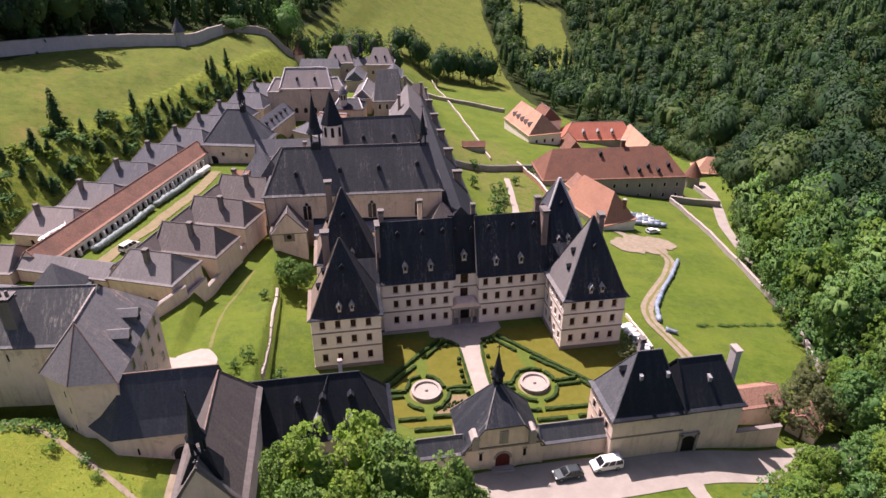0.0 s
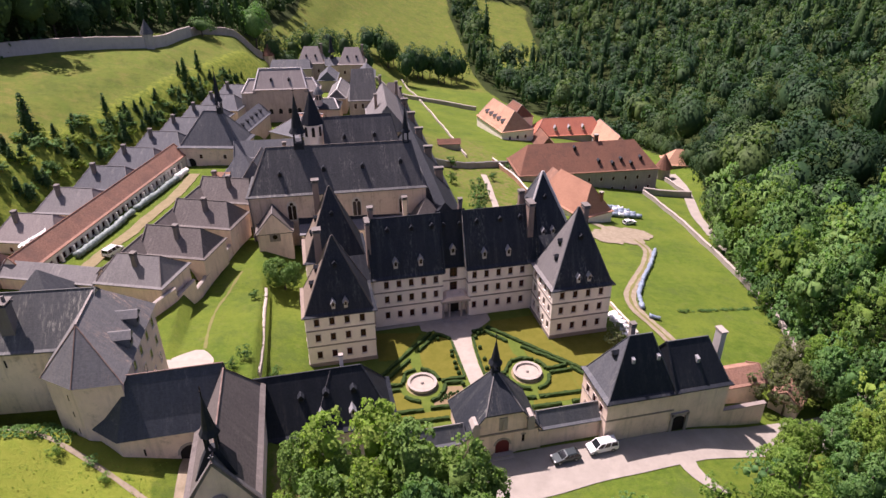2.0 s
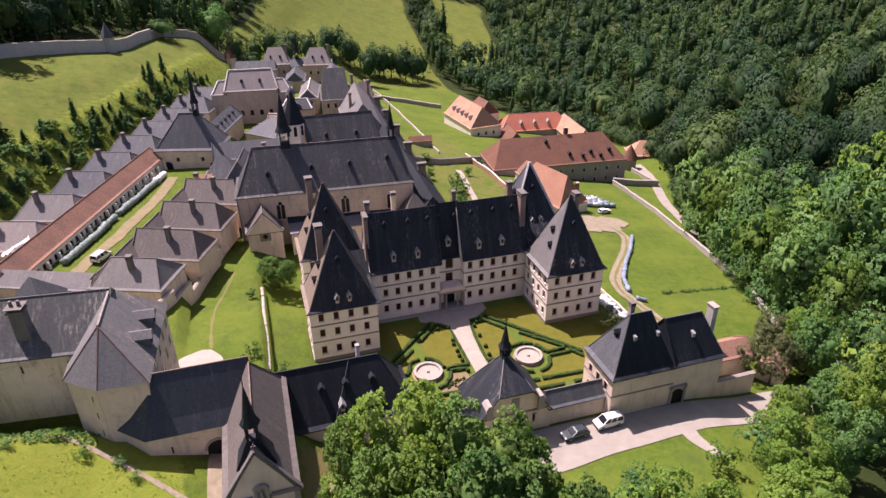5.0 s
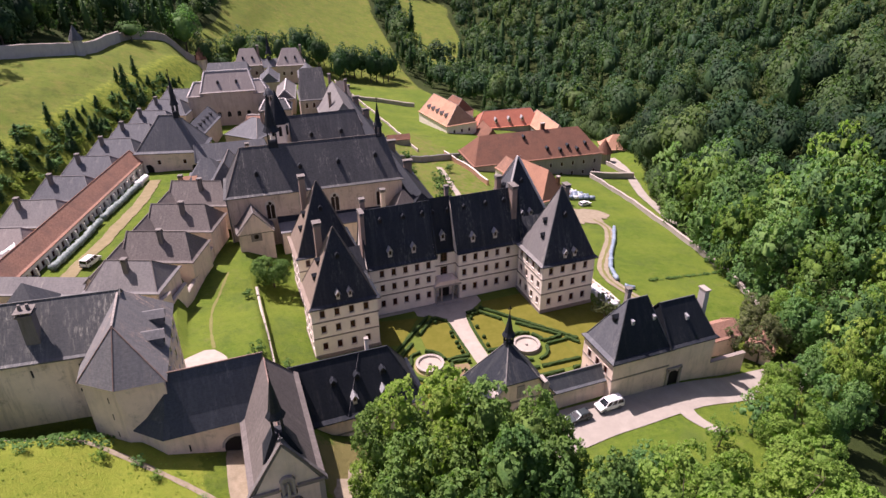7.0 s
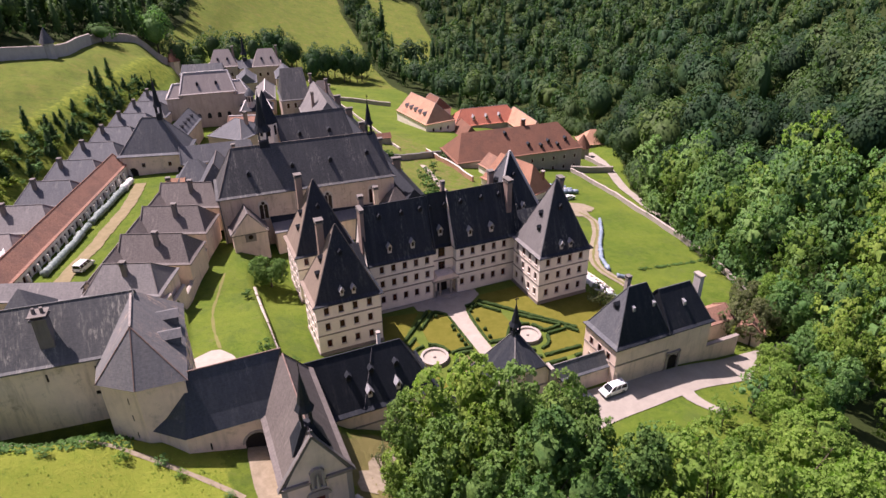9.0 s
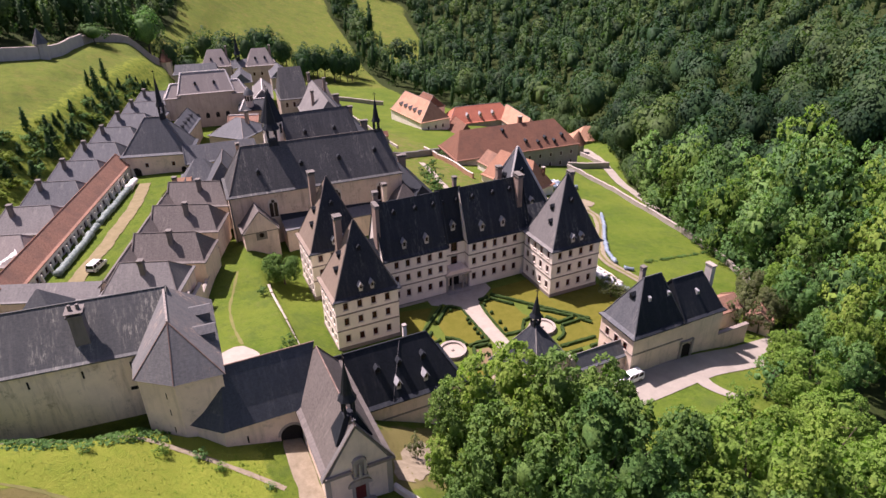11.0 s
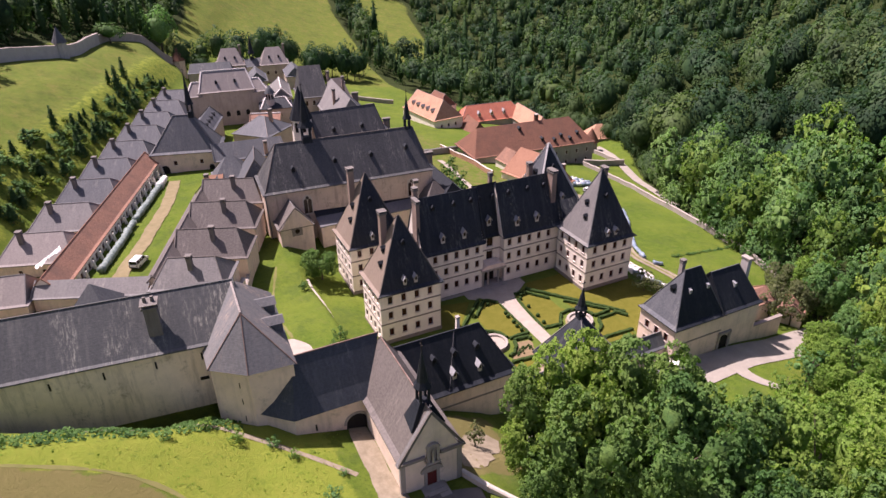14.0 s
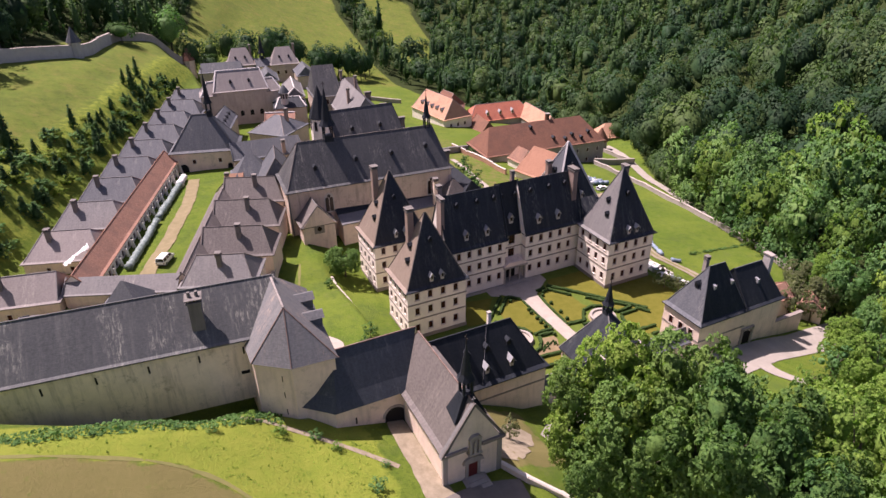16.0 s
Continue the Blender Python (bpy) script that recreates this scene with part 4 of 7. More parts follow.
for x0, x1 in ((2.0, 14.1), (26.1, 36.3)):
    r = thing("wall_range", "low rendered wall range with slate roof along the road", "wall", (x0 + x1) / 2, 68.0, 0, 0, "wall ranges")
    house(r, x1 - x0, 3.2, 3.5, 5.6, (0, 0), M_PLASTER_OLD, M_SLATE_MID, M_SLATE_OLD, 0.35, 0.5, base=-1.5)

# lodge at the right end of the road front
lodge = thing("lodge", "two-part rendered lodge with tall hipped slate roofs", "building", 46.6, 69.2, 0)
# the lodge's paler west slope is sunlight painted into its slate
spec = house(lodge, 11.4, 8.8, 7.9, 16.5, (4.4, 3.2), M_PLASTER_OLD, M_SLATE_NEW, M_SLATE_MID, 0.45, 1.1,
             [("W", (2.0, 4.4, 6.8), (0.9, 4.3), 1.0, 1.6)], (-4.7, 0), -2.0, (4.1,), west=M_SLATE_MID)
spec2 = house(lodge, 9.4, 8.6, 7.9, 14.3, (0, 2.6), M_PLASTER_OLD, M_SLATE_NEW, M_SLATE_MID, 0.45, 0.6, (), (5.7, 0.0), -2.0, gable=M_SLATE_NEW)
for u, sp in ((4.6, spec), (8.8, spec), (4.3, spec2)):
    x, y, z = on_roof(sp, "S", u, 0.5)
    q = Poly()
    q.prism([(x - 0.25, y - 0.4, z - 0.3), (x + 0.25, y - 0.4, z - 0.3), (x + 0.25, y + 0.5, z - 0.1), (x - 0.25, y + 0.5, z - 0.1)],
            [(x - 0.25, y - 0.45, z + 0.5), (x + 0.25, y - 0.45, z + 0.5), (x + 0.25, y + 0.45, z + 0.7), (x - 0.25, y + 0.45, z + 0.7)])
    part("roof_hatch", q.mesh("roof_hatch", M_ZINC_BRIGHT), lodge, None, "pale zinc-topped roof hatch")
vent(lodge, spec, "W", 4.2, 0.5, 0.9)
chimney(lodge, 10.6, 0.6, -1, 15.2, 1.0, 1.7, M_PLASTER_GREY, False)
chimney(lodge, -4.3, 2.2, 14, 17.2, 0.8, 0.8, M_STONE)
part("gateway", arched_leaf(2.4, 3.1, -4.44, 0.1).mesh("gateway", M_DARK), lodge, pose(2.4, 0, -0.4), "gateway, its shade a dark board")
for k, x in enumerate((1.0, 3.65)):
    q = Poly()
    q.box(x - 0.2, x + 0.2, -4.7, -4.34, -0.5, 3.6)
    part("gate_pier", q.mesh("gate_pier", M_STONE), lodge)
q = Poly()
q.box(0.7, 3.95, -4.7, -4.34, 3.0, 3.5)
part("gate_lintel", q.mesh("gate_lintel", M_STONE), lodge)
q = Poly()
q.box(10.4, 18.4, -4.2, -3.6, -3.0, 1.9)
yard_wall = part("yard_wall", q.mesh("yard_wall", M_PLASTER_OLD), lodge)
# dark cap added on the wall, painting its top as shaded
q = Poly()
q.box(10.4, 18.5, -4.3, -3.5, 1.9, 2.05)
part("coping", q.mesh("coping", M_TRIM), yard_wall)
shed = thing("tiled_shed", "low shed with a rusty red tiled roof behind the lodge", "shed", 63.0, 72.5, -1.5)
house(shed, 11.0, 5.0, 3.4, 5.2, (0, 0), M_PLASTER_OLD, M_TILE, None, 0.4, 0.5, base=-3)
lean_shed = thing("tiled_shed", "small rusty red tiled shed among the trees", "shed", 73.0, 68.5, -3.0, 35)
house(lean_shed, 6.0, 4.5, 2.8, 4.8, (0, 0), M_PLASTER_OLD, M_TILE, None, 0.4, 0.5, base=-3)

# dark-roofed stable between church and pavilion
stable = thing("stable", "rendered range with a dark hipped slate roof and dormers", "building", -5.2, 70.6, 0)
spec = house(stable, 18.4, 9.6, 10.2, 17.2, (0, 4.0), M_PLASTER_OLD, M_SLATE_NEW, M_SLATE, 0.45, 1.0, (), (0, 0), -3.0, (7.2,))
for u, up in ((8.3, 0.08), (12.6, 0.08)):
    dormer(stable, spec, "S", u, up, 0.6, 0.9, M_SLATE_NEW)
for u, up in ((5.8, 0.5), (9.2, 0.52), (13.0, 0.52)):
    vent(stable, spec, "S", u, up, 0.8)
chimney(stable, 2.6, 2.0, 14, 18.4, 0.55, 0.55, M_PLASTER, False)
q = Poly()
q.bar((1.0, 0.0, 17.3), (-2.2, -4.9, 10.4), 0.025)
part("lightning_wire", q.mesh("lightning_wire", M_ZINC), stable, None, "thin wire down the roof")

# ---- near left: church, gate wing, barn ----
church = thing("gate_church", "small rendered church with pediment, red door and slate spire", "church", -17.3, 58.4, 11.2, 90)
spec = house(church, 19.6, 7.5, 5.4, 11.9, (0, 4.0), M_PLASTER_CHURCH, M_SLATE_BROWN, M_RIDGE_RED, 0.5, 1.0, (), (2.0, 0))
FRONT = pose(-7.8, 0, 0, 0, 0, -90) @ Matrix.Diagonal((0.91, 1.0, 0.965, 1.0))
for sx in (-1, 1):
    q = Poly()
    q.prism([(sx * 4.5, -0.45, 5.35), (0, -0.45, 12.0), (0, -0.45, 12.45), (sx * 4.9, -0.45, 5.35)][::sx], [(sx * 4.5, 0.3, 5.35), (0, 0.3, 12.0), (0, 0.3, 12.45), (sx * 4.9, 0.3, 5.35)][::sx])
    part("verge", q.mesh("verge", M_SLATE_OLD), church, FRONT)
    q = Poly()
    q.box(sx * 2.75 - 1.65, sx * 2.75 + 1.65, -0.68, -0.003, 5.5, 5.9)
    part("cornice", q.mesh("cornice", M_TRIM), church, FRONT, "broken stone cornice")
    q = Poly()
    q.box(sx * 4.1 - 0.35, sx * 4.1 + 0.35, -0.12, 0.3, -0.5, 5.5)
    part("corner_pilaster", q.mesh("corner_pilaster", M_STONE), church, FRONT)
q = Poly()
for sx in (-1, 1):
    q.box(sx * 0.68 - 0.17, sx * 0.68 + 0.17, -0.72, -0.003, 4.7, 7.0)
q.box(-1.0, 1.0, -0.8, -0.003, 4.4, 4.7)
q.box(-0.505, 0.505, -0.42, -0.003, 4.71, 6.99)
pts = [(-0.95, 7.0), (0.95, 7.0)] + [(0.85 * math.cos(a), 7.05 + 0.55 * math.sin(a)) for a in np.linspace(0.1, math.pi - 0.1, 7)]
q.prism([(a, -0.003, b) for a, b in pts], [(a, -0.78, b) for a, b in pts])
niche = part("niche", q.mesh("niche", M_STONE), church, FRONT, "stone niche in the gable")
q = Poly()
q.prism(circle(0.26, 4.7, 8, 0, -0.6), circle(0.16, 6.1, 8, 0, -0.6))
q.prism(circle(0.16, 6.1, 8, 0, -0.6), circle(0.06, 6.6, 8, 0, -0.6))
part("niche_figure", q.mesh("niche_figure", M_STATUE), niche)
q = Poly()
q.box(-0.7, 0.7, -0.08, -0.003, 0.2, 2.5)
door = part("door", q.mesh("door", M_DOOR), church, FRONT, "dark red panelled door")
for x in (-0.9, 0.9):
    q = Poly()
    q.box(x - 0.2, x + 0.2, -0.2, -0.003, 0.0, 2.6)
    part("jamb", q.mesh("jamb", M_STONE), door)
q = Poly()
pts = [(-1.6, 2.75), (1.6, 2.75)] + [(1.5 * math.cos(a), 2.95 + 0.75 * math.sin(a)) for a in np.linspace(0.15, math.pi - 0.15, 9)]
q.prism([(a, -0.003, b) for a, b in pts], [(a, -0.35, b) for a, b in pts])
part("door_pediment", q.mesh("door_pediment", M_STONE), door, None, "rounded stone pediment")
for k in range(3):
    q = Poly()
    q.box(-1.9 + 0.3 * k, 1.9 - 0.3 * k, -2.2 + 0.6 * k, 0, -0.5, -0.1 + 0.16 * k)
    part("step", q.mesh("step", M_STONE), church, FRONT)
q = Poly()
q.box(-0.05, 0.05, -0.05, 0.05, 12.3, 13.2)
q.box(-0.28, 0.28, -0.05, 0.05, 12.8, 12.92)
part("gable_cross", q.mesh("gable_cross", M_ZINC), church, FRONT)
spire(church, -5.9, 0, 10.0, 14.2, 19.0, 0.9)
q = Poly()
q.prism([(-7.3, -2.2, 8.9), (-4.4, -1.9, 9.2), (-4.4, 1.9, 9.2), (-7.3, 2.2, 8.9)], [(-6.55, -0.72, 12.0), (-5.25, -0.72, 12.0), (-5.25, 0.72, 12.0), (-6.55, 0.72, 12.0)])
part("spire_base", q.mesh("spire_base", M_SLATE_NEW), church)

gate_wing = thing("gate_wing", "rendered gate wing with an arched passage under slate roof", "building", -24.5, 67.0, 11.6)
ring = [(-9.5, -0.5), (-5.9, -3.8), (4.2, -3.8), (4.2, 3.6), (-9.5, 3.6)]
p = Poly()
p.prism([(x, y, -4) for x, y in ring], [(x, y, 5.2) for x, y in ring])
part("wall", p.mesh("wall", M_PLASTER_OLD), gate_wing)
p = Poly()
e0 = [(-10.0, -0.6, 5.0), (-6.0, -4.25, 5.0), (4.6, -4.25, 5.0), (7.2, 4.0, 5.0), (-10.0, 4.0, 5.0)]
m0 = [(-9.0, 0.0, 6.3), (-5.5, -3.0, 6.8), (4.6, -3.0, 6.8), (7.2, 2.9, 6.8), (-9.0, 2.9, 6.5)]
ra, rb = (-4.6, 0.0, 11.8), (7.2, 0.0, 11.8)
p.face(list(reversed(e0)))
p.prism(e0, m0, 0, False)
p.face([m0[0], m0[1], ra])
p.face([m0[1], m0[2], rb, ra])
p.face([m0[2], m0[3], rb])
p.face([m0[3], m0[4], ra, rb])
p.face([m0[4], m0[0], ra])
top = part("roof", p.mesh("roof", M_SLATE_GATE), gate_wing)
ridge_caps(top, ((ra, rb),), M_RIDGE_RED, 0.07)
part("passage", arched_leaf(2.9, 3.3, -3.86, 0.1).mesh("passage", M_DARK), gate_wing, pose(2.1, 0, -0.6), "arched passage, its shade a dark board")
q = Poly()
for k in range(8):
    a, b = math.pi * k / 8, math.pi * (k + 1) / 8
    q.prism([(1.45 * math.cos(t) * s, -3.92, 1.85 + 1.45 * math.sin(t) * s) for t, s in ((a, 1.0), (a, 1.22), (b, 1.22), (b, 1.0))],
            [(1.45 * math.cos(t) * s, -3.8, 1.85 + 1.45 * math.sin(t) * s) for t, s in ((a, 1.0), (a, 1.22), (b, 1.22), (b, 1.0))])
tagged(part("arch_surround", q.mesh("arch_surround", M_STONE), gate_wing, pose(2.1, 0, -0.6)), kind="stuff")
q = Poly()
q.box(-3.4, -3.2, -3.9, -3.79, 2.0, 3.0)
part("slit_window", q.mesh("slit_window", M_DARK), gate_wing)
chimney(gate_wing, -5.2, 1.4, 9, 12.6, 0.8, 0.8, M_STONE, False)

barn = thing("near_barn", "long old barn with a lichened slate roof and narrow slits", "barn", -51.5, 80.2, 18.0, -6.0)
spec = house(barn, 36.0, 11.0, 6.4, 11.9, (0, 0), M_PLASTER_BARN, M_SLATE_BARN, M_SLATE_BARN, 0.4, 0.25, (), (0, 0), -3.5)
for u in (-16.5, -10.5, -4.5, 1.5, 7.5, 13.0):
    q = Poly()
    q.box(u - 0.11, u + 0.11, -5.54, -5.4, 4.0, 5.1)
    part("slit_window", q.mesh("slit_window", M_DARK), barn)
chimney(barn, 8.2, -3.2, 5, 12.6, 1.7, 1.7, M_CHIMNEY_DARK)
for sx in (-0.45, 0.45):
    q = Poly()
    q.prism(circle(0.24, 12.5, 8, 8.2 + sx, -3.2), circle(0.2, 13.3, 8, 8.2 + sx, -3.2))
    part("chimney_pot", q.mesh("chimney_pot", M_CHIMNEY_DARK), barn)
# small damaged spot of the wall, added as a dark plate
q = Poly()
q.box(12.2, 13.3, -5.56, -5.5, 0.8, 1.3)
part("damaged_patch", q.mesh("damaged_patch", M_DARK), barn)
tower = thing("corner_wing", "rendered corner wing with a polygonal end and worn slate roof", "building", -33.8, 74.5, 16.0)
E_RING = [(-38.6, 69.2), (-34.6, 66.0), (-29.1, 65.7), (-28.4, 83.2), (-38.6, 83.2)]
p = Poly()
ring = [(x + 33.8, y - 74.5) for x, y in E_RING]
p.prism([(x, y, -6.0) for x, y in ring], [(x, y, 7.5) for x, y in ring])
part("wall", p.mesh("wall", M_PLASTER_OLD), tower)
p = Poly()
big = [(x * 1.08, y * 1.04) for x, y in ring]
ra, rb = (0.0, -4.2, 13.4), (0.2, 4.4, 13.6)
e = [(x, y, 7.3) for x, y in big]
p.face([e[0], e[1], ra])
p.face([e[1], e[2], ra])
p.face([e[2], e[3], rb, ra])
p.face([e[3], e[4], rb])
p.face([e[4], e[0], ra, rb])
p.face(list(reversed(e)))
top = part("roof", p.mesh("roof", M_SLATE_WING), tower)
ridge_caps(top, ((ra, rb),), M_RIDGE, 0.13)
ridge_caps(top, ((ra, e[0]), (ra, e[1]), (ra, e[2])), M_RIDGE_RED, 0.06)
for y, z in ((-2.2, 9.5), (2.4, 9.7)):
    q = Poly()
    q.box(2.6, 5.0, y - 0.7, y + 0.7, z - 1.2, z + 0.3)
    q.prism([(2.2, y - 1.0, z + 0.3), (5.3, y - 1.0, z + 0.2), (5.3, y + 1.0, z + 0.2), (2.2, y + 1.0, z + 0.3)], [(1.8, y - 0.1, z + 1.1), (5.3, y - 0.1, z + 1.0), (5.3, y + 0.1, z + 1.0), (1.8, y + 0.1, z + 1.1)])
    d = part("dormer", q.mesh("dormer", M_SLATE_WING), tower, None, "worn slate dormer with a dark mouth")
    q = Poly()
    q.box(5.0, 5.06, y - 0.55, y + 0.55, z - 0.7, z + 0.2)
    part("opening", q.mesh("opening", M_DARK), d)
for k in range(5):
    for z in (-1.2, 2.0, 5.0):
        surround, bars, pane = window_mesh(0.9, 1.4, False)
        wy = -6.6 + 3.3 * k
        win = part("window", surround, tower, pose(4.74 + 0.04 * (wy + 8.8), wy, z, 0, 0, 87.7))
        part("sash", bars, win)
        part("pane", pane, win, pose(0, -0.22, 0))
for z in (2.2, -0.6, 4.8):
    q = Poly()
    q.box(-2.0, -1.75, -7.62, -7.2, z, z + 0.9)
    part("slit_window", q.mesh("slit_window", M_DARK), tower)

# ---- cloister: rows of hermit cells, galleries ----
UX, UY = 0.309, 0.951


def cell(label, cx, cy, z0, L, W, ze, zr, hip, mat, chim_at, ang=-18.0, cap=None):
    r = thing("hermit_cell", label, "cottage", cx, cy, z0, ang, "hermit cells")
    spec = house(r, L, W, ze - z0, zr - z0, hip, M_PLASTER_OLD, mat, cap or M_SLATE_OLD, 0.4, 0.8, [("S", (L * 0.3, L * 0.6), (0.8,), 0.8, 1.1)], base=-2.5)
    chimney(r, chim_at, -1.6, ze - z0, zr - z0 + 1.3, 0.95, 0.95, M_CHIMNEY_DARK)
    return r


for k in range(9):
    s = 14.6 * k
    cell("grey slate-roofed hermit cell with a stone chimney", -63.5 + UX * s, 140.0 + UY * s, 8.5, 15.0, 11.0, 11.8, 16.0, (3.0, 3.0), M_SLATE_PINK if k == 0 else M_SLATE_OLD if k == 1 else M_SLATE_MID, -3.0)
# cells above the lawn: steep wings that run out from a slate-roofed gallery, with small walled gardens between
garth_gallery = thing("cloister_gallery", "long gallery under a weathered brown slate roof beside the garth", "gallery", -36.6, 135.4, 8.5, 71.0)
house(garth_gallery, 46.0, 5.8, 2.8, 6.0, (0, 0), M_PLASTER_OLD, M_SLATE_BROWN, M_SLATE_BROWN, 0.35, 0.6, [("N", [2.5 + 2.1 * k for k in range(20)], (0.5,), 0.9, 1.3)], base=-2.0)
for k in range(4):
    s = 13.7 * k
    cx, cy = -36.4 + UX * s, 112.4 + UY * s
    top = 17.0 if k == 0 else 16.2
    cell("brownish slate-roofed hermit cell with a chimney above the lawn", cx + (-0.7 if k == 0 else 0.6), cy + (0.6 if k == 0 else 0.0), 8.0, 13.4 if k == 0 else 14.0, 9.6 if k == 0 else 9.4, top - (3.9 if k == 0 else 4.4), top, (2.4 if k == 0 else 0, 2.4), M_SLATE_OLD if k == 0 else M_SLATE_BROWN, 0.2, -22.0, M_SLATE_BROWN)
cell("long grey slate-roofed cell at the near end of the cloister", -74.5, 124.5, 8.5, 21.0, 9.0, 12.0, 15.8, (0, 0.5), M_SLATE_PINK, 1.0, -12.0)

gallery = thing("cloister_gallery", "long white-walled cloister gallery under a red tiled roof", "gallery", -51.9, 153.7, 8.5, 72.0)
house(gallery, 68.0, 5.6, 3.3, 6.4, (0, 0), M_PLASTER, M_TILE, M_TILE_OLD, 0.4, 0.7, [("S", [2.5 + 2.1 * k for k in range(31)], (0.6,), 1.0, 1.4)], base=-2.0)
for k in range(17):
    q = Poly()
    q.prism([(-33.6 + 4.2 * k, -4.3, -2), (-33.1 + 4.2 * k, -4.3, -2), (-33.1 + 4.2 * k, -3.4, -2), (-33.6 + 4.2 * k, -3.4, -2)],
            [(-33.6 + 4.2 * k, -3.7, 2.3), (-33.1 + 4.2 * k, -3.7, 2.3), (-33.1 + 4.2 * k, -3.4, 2.3), (-33.6 + 4.2 * k, -3.4, 2.3)])
    part("buttress", q.mesh("buttress", M_PLASTER), gallery)
front_gallery = thing("cross_gallery", "low gallery with a pale weathered roof", "gallery", -54.0, 118.5, 8.5, -22.0)
house(front_gallery, 20.0, 6.0, 3.6, 5.6, (0, 0), M_PLASTER_OLD, M_SLATE_OLD, None, 0.3, 0.6, base=-2.0)
pyr = thing("pyramid_roofed_porch", "porch block with a blue-grey pyramid roof", "building", -54.0, 111.5, 8.5, -20.0)
house(pyr, 8.5, 8.5, 3.0, 8.2, (4.1, 4.1), M_PLASTER_OLD, M_SLATE_MID, None, 0.4, 0.6, base=-2.0)
lean = thing("white_roofed_leanto", "lean-to with a pale sheet roof and rendered chimney", "shed", -66.0, 112.0, 8.5, -16.0)
house(lean, 9.0, 5.0, 3.0, 4.4, (0, 0), M_PLASTER_OLD, M_ZINC, None, 0.3, 0.5, base=-2.0)
low_range = thing("low_range", "low range with a weathered slate roof by the barn", "building", -74.0, 104.0, 8.5, -10.0)
house(low_range, 22.0, 7.0, 4.0, 7.0, (0, 0), M_PLASTER_OLD, M_SLATE_OLD, None, 0.3, 0.5, base=-2.0)
chimney(low_range, 7.0, 1.0, 5, 9.0, 1.2, 1.0, M_PLASTER)

sacristy = thing("cloister_chapel", "slate-roofed chapel block with a slender spire", "chapel", -29.7, 189.0, 8.0, -15.0)
spec = house(sacristy, 18.0, 12.0, 6.0, 15.0, (6.5, 6.5), M_PLASTER_OLD, M_SLATE_MID, M_SLATE_OLD, 0.5, 1.6, [("S", (6, 13), (2.6,), 0.9, 1.2)])
spire(sacristy, 2.4, 0, 14.2, 18.0, 26.5, 1.0)
part("passage", arched_leaf(2.4, 2.6, -6.06, 0.1).mesh("passage", M_DARK), sacristy, pose(-6.0, 0, 0), "arched passage, its shade a dark board")
part("side_door", arched_leaf(1.4, 2.2, -6.06, 0.1).mesh("side_door", M_DARK), sacristy, pose(6.5, 0, 0), "dark doorway")

# ---- monastery church and the buildings behind ----
abbey = thing("abbey_church", "large rendered church with a steep lichened slate roof", "church", 2.4, 143.6, 3.0, -3.5)
spec = house(abbey, 41.0, 13.2, 13.0, 22.4, (4.6, 2.6), M_PLASTER_ABBEY, M_SLATE_LICHEN, M_SLATE_BROWN, 0.5, 1.0)
for wx in (-11.0, 4.0, 15.0):
    frame_ = part("arched_window", arched_leaf(2.3, 5.0, -6.68, 0.07).mesh("arched_window", M_STONE_PALE), abbey, pose(wx, 0, 6.4), "tall arched church window with stone tracery")
    for sx in (-0.5, 0.5):
        part("pane", arched_leaf(0.85, 3.6, -6.72, 0.03).mesh("pane", M_GLASS), frame_, pose(sx, 0, 0.35))
    part("rose_pane", (lambda q: (q.prism(circle(0.42, 0, 10), circle(0.42, 0.03, 10)), q.mesh("rose_pane", M_GLASS))[1])(Poly()), frame_, pose(0, -6.69, 4.25, 90, 0, 0))
for u, up in ((7.5, 0.33), (17.5, 0.4), (26.5, 0.42), (35.5, 0.48)):
    vent(abbey, spec, "S", u, up, 0.9)
spire(abbey, -8.3, 0.6, 21.0, 25.6, 34.4, 1.6)
spire(abbey, 16.7, 0.2, 20.0, 24.5, 30.2, 0.95)
q = Poly()
q.prism(circle(0.12, 12.8, 6, -20.4, -6.8), circle(0.12, -1.0, 6, -20.0, -6.8))
part("downpipe", q.mesh("downpipe", M_ZINC), abbey, None, "pale downpipe")
aisle = thing("church_aisle", "low aisle range with dark slate and pale sheet roof strips", "building", 7.0, 136.6, 2.0)
p = Poly()
p.box(-14.5, 15.5, -3.6, 3.0, -3, 5.8)
part("wall", p.mesh("wall", M_PLASTER_OLD), aisle)
q = Poly()
q.prism([(-14.8, -0.6, 7.0), (15.8, -0.6, 7.0), (15.8, 3.2, 8.9), (-14.8, 3.2, 8.9)], [(-14.8, -0.6, 7.25), (15.8, -0.6, 7.25), (15.8, 3.2, 9.15), (-14.8, 3.2, 9.15)])
part("slate_strip", q.mesh("slate_strip", M_SLATE_NEW), aisle, None, "dark slate lean-to roof")
q = Poly()
q.prism([(-14.8, -4.0, 5.7), (15.8, -4.0, 5.7), (15.8, -0.6, 6.9), (-14.8, -0.6, 6.9)], [(-14.8, -4.0, 5.9), (15.8, -4.0, 5.9), (15.8, -0.6, 7.1), (-14.8, -0.6, 7.1)])
part("sheet_strip", q.mesh("sheet_strip", M_ZINC), aisle, None, "pale zinc roof strip")
stair = thing("stair_turret", "stair block with a brown hipped roof behind the main block", "building", 22.2, 134.2, 1.0)
house(stair, 8.0, 7.5, 7.6, 12.6, (3.8, 3.8), M_PLASTER_OLD, M_SLATE_BROWN, None, 0.4, 0.6)
chimney(stair, -5.4, -1.0, 6, 14.0, 1.1, 1.1, M_PLASTER_OLD)
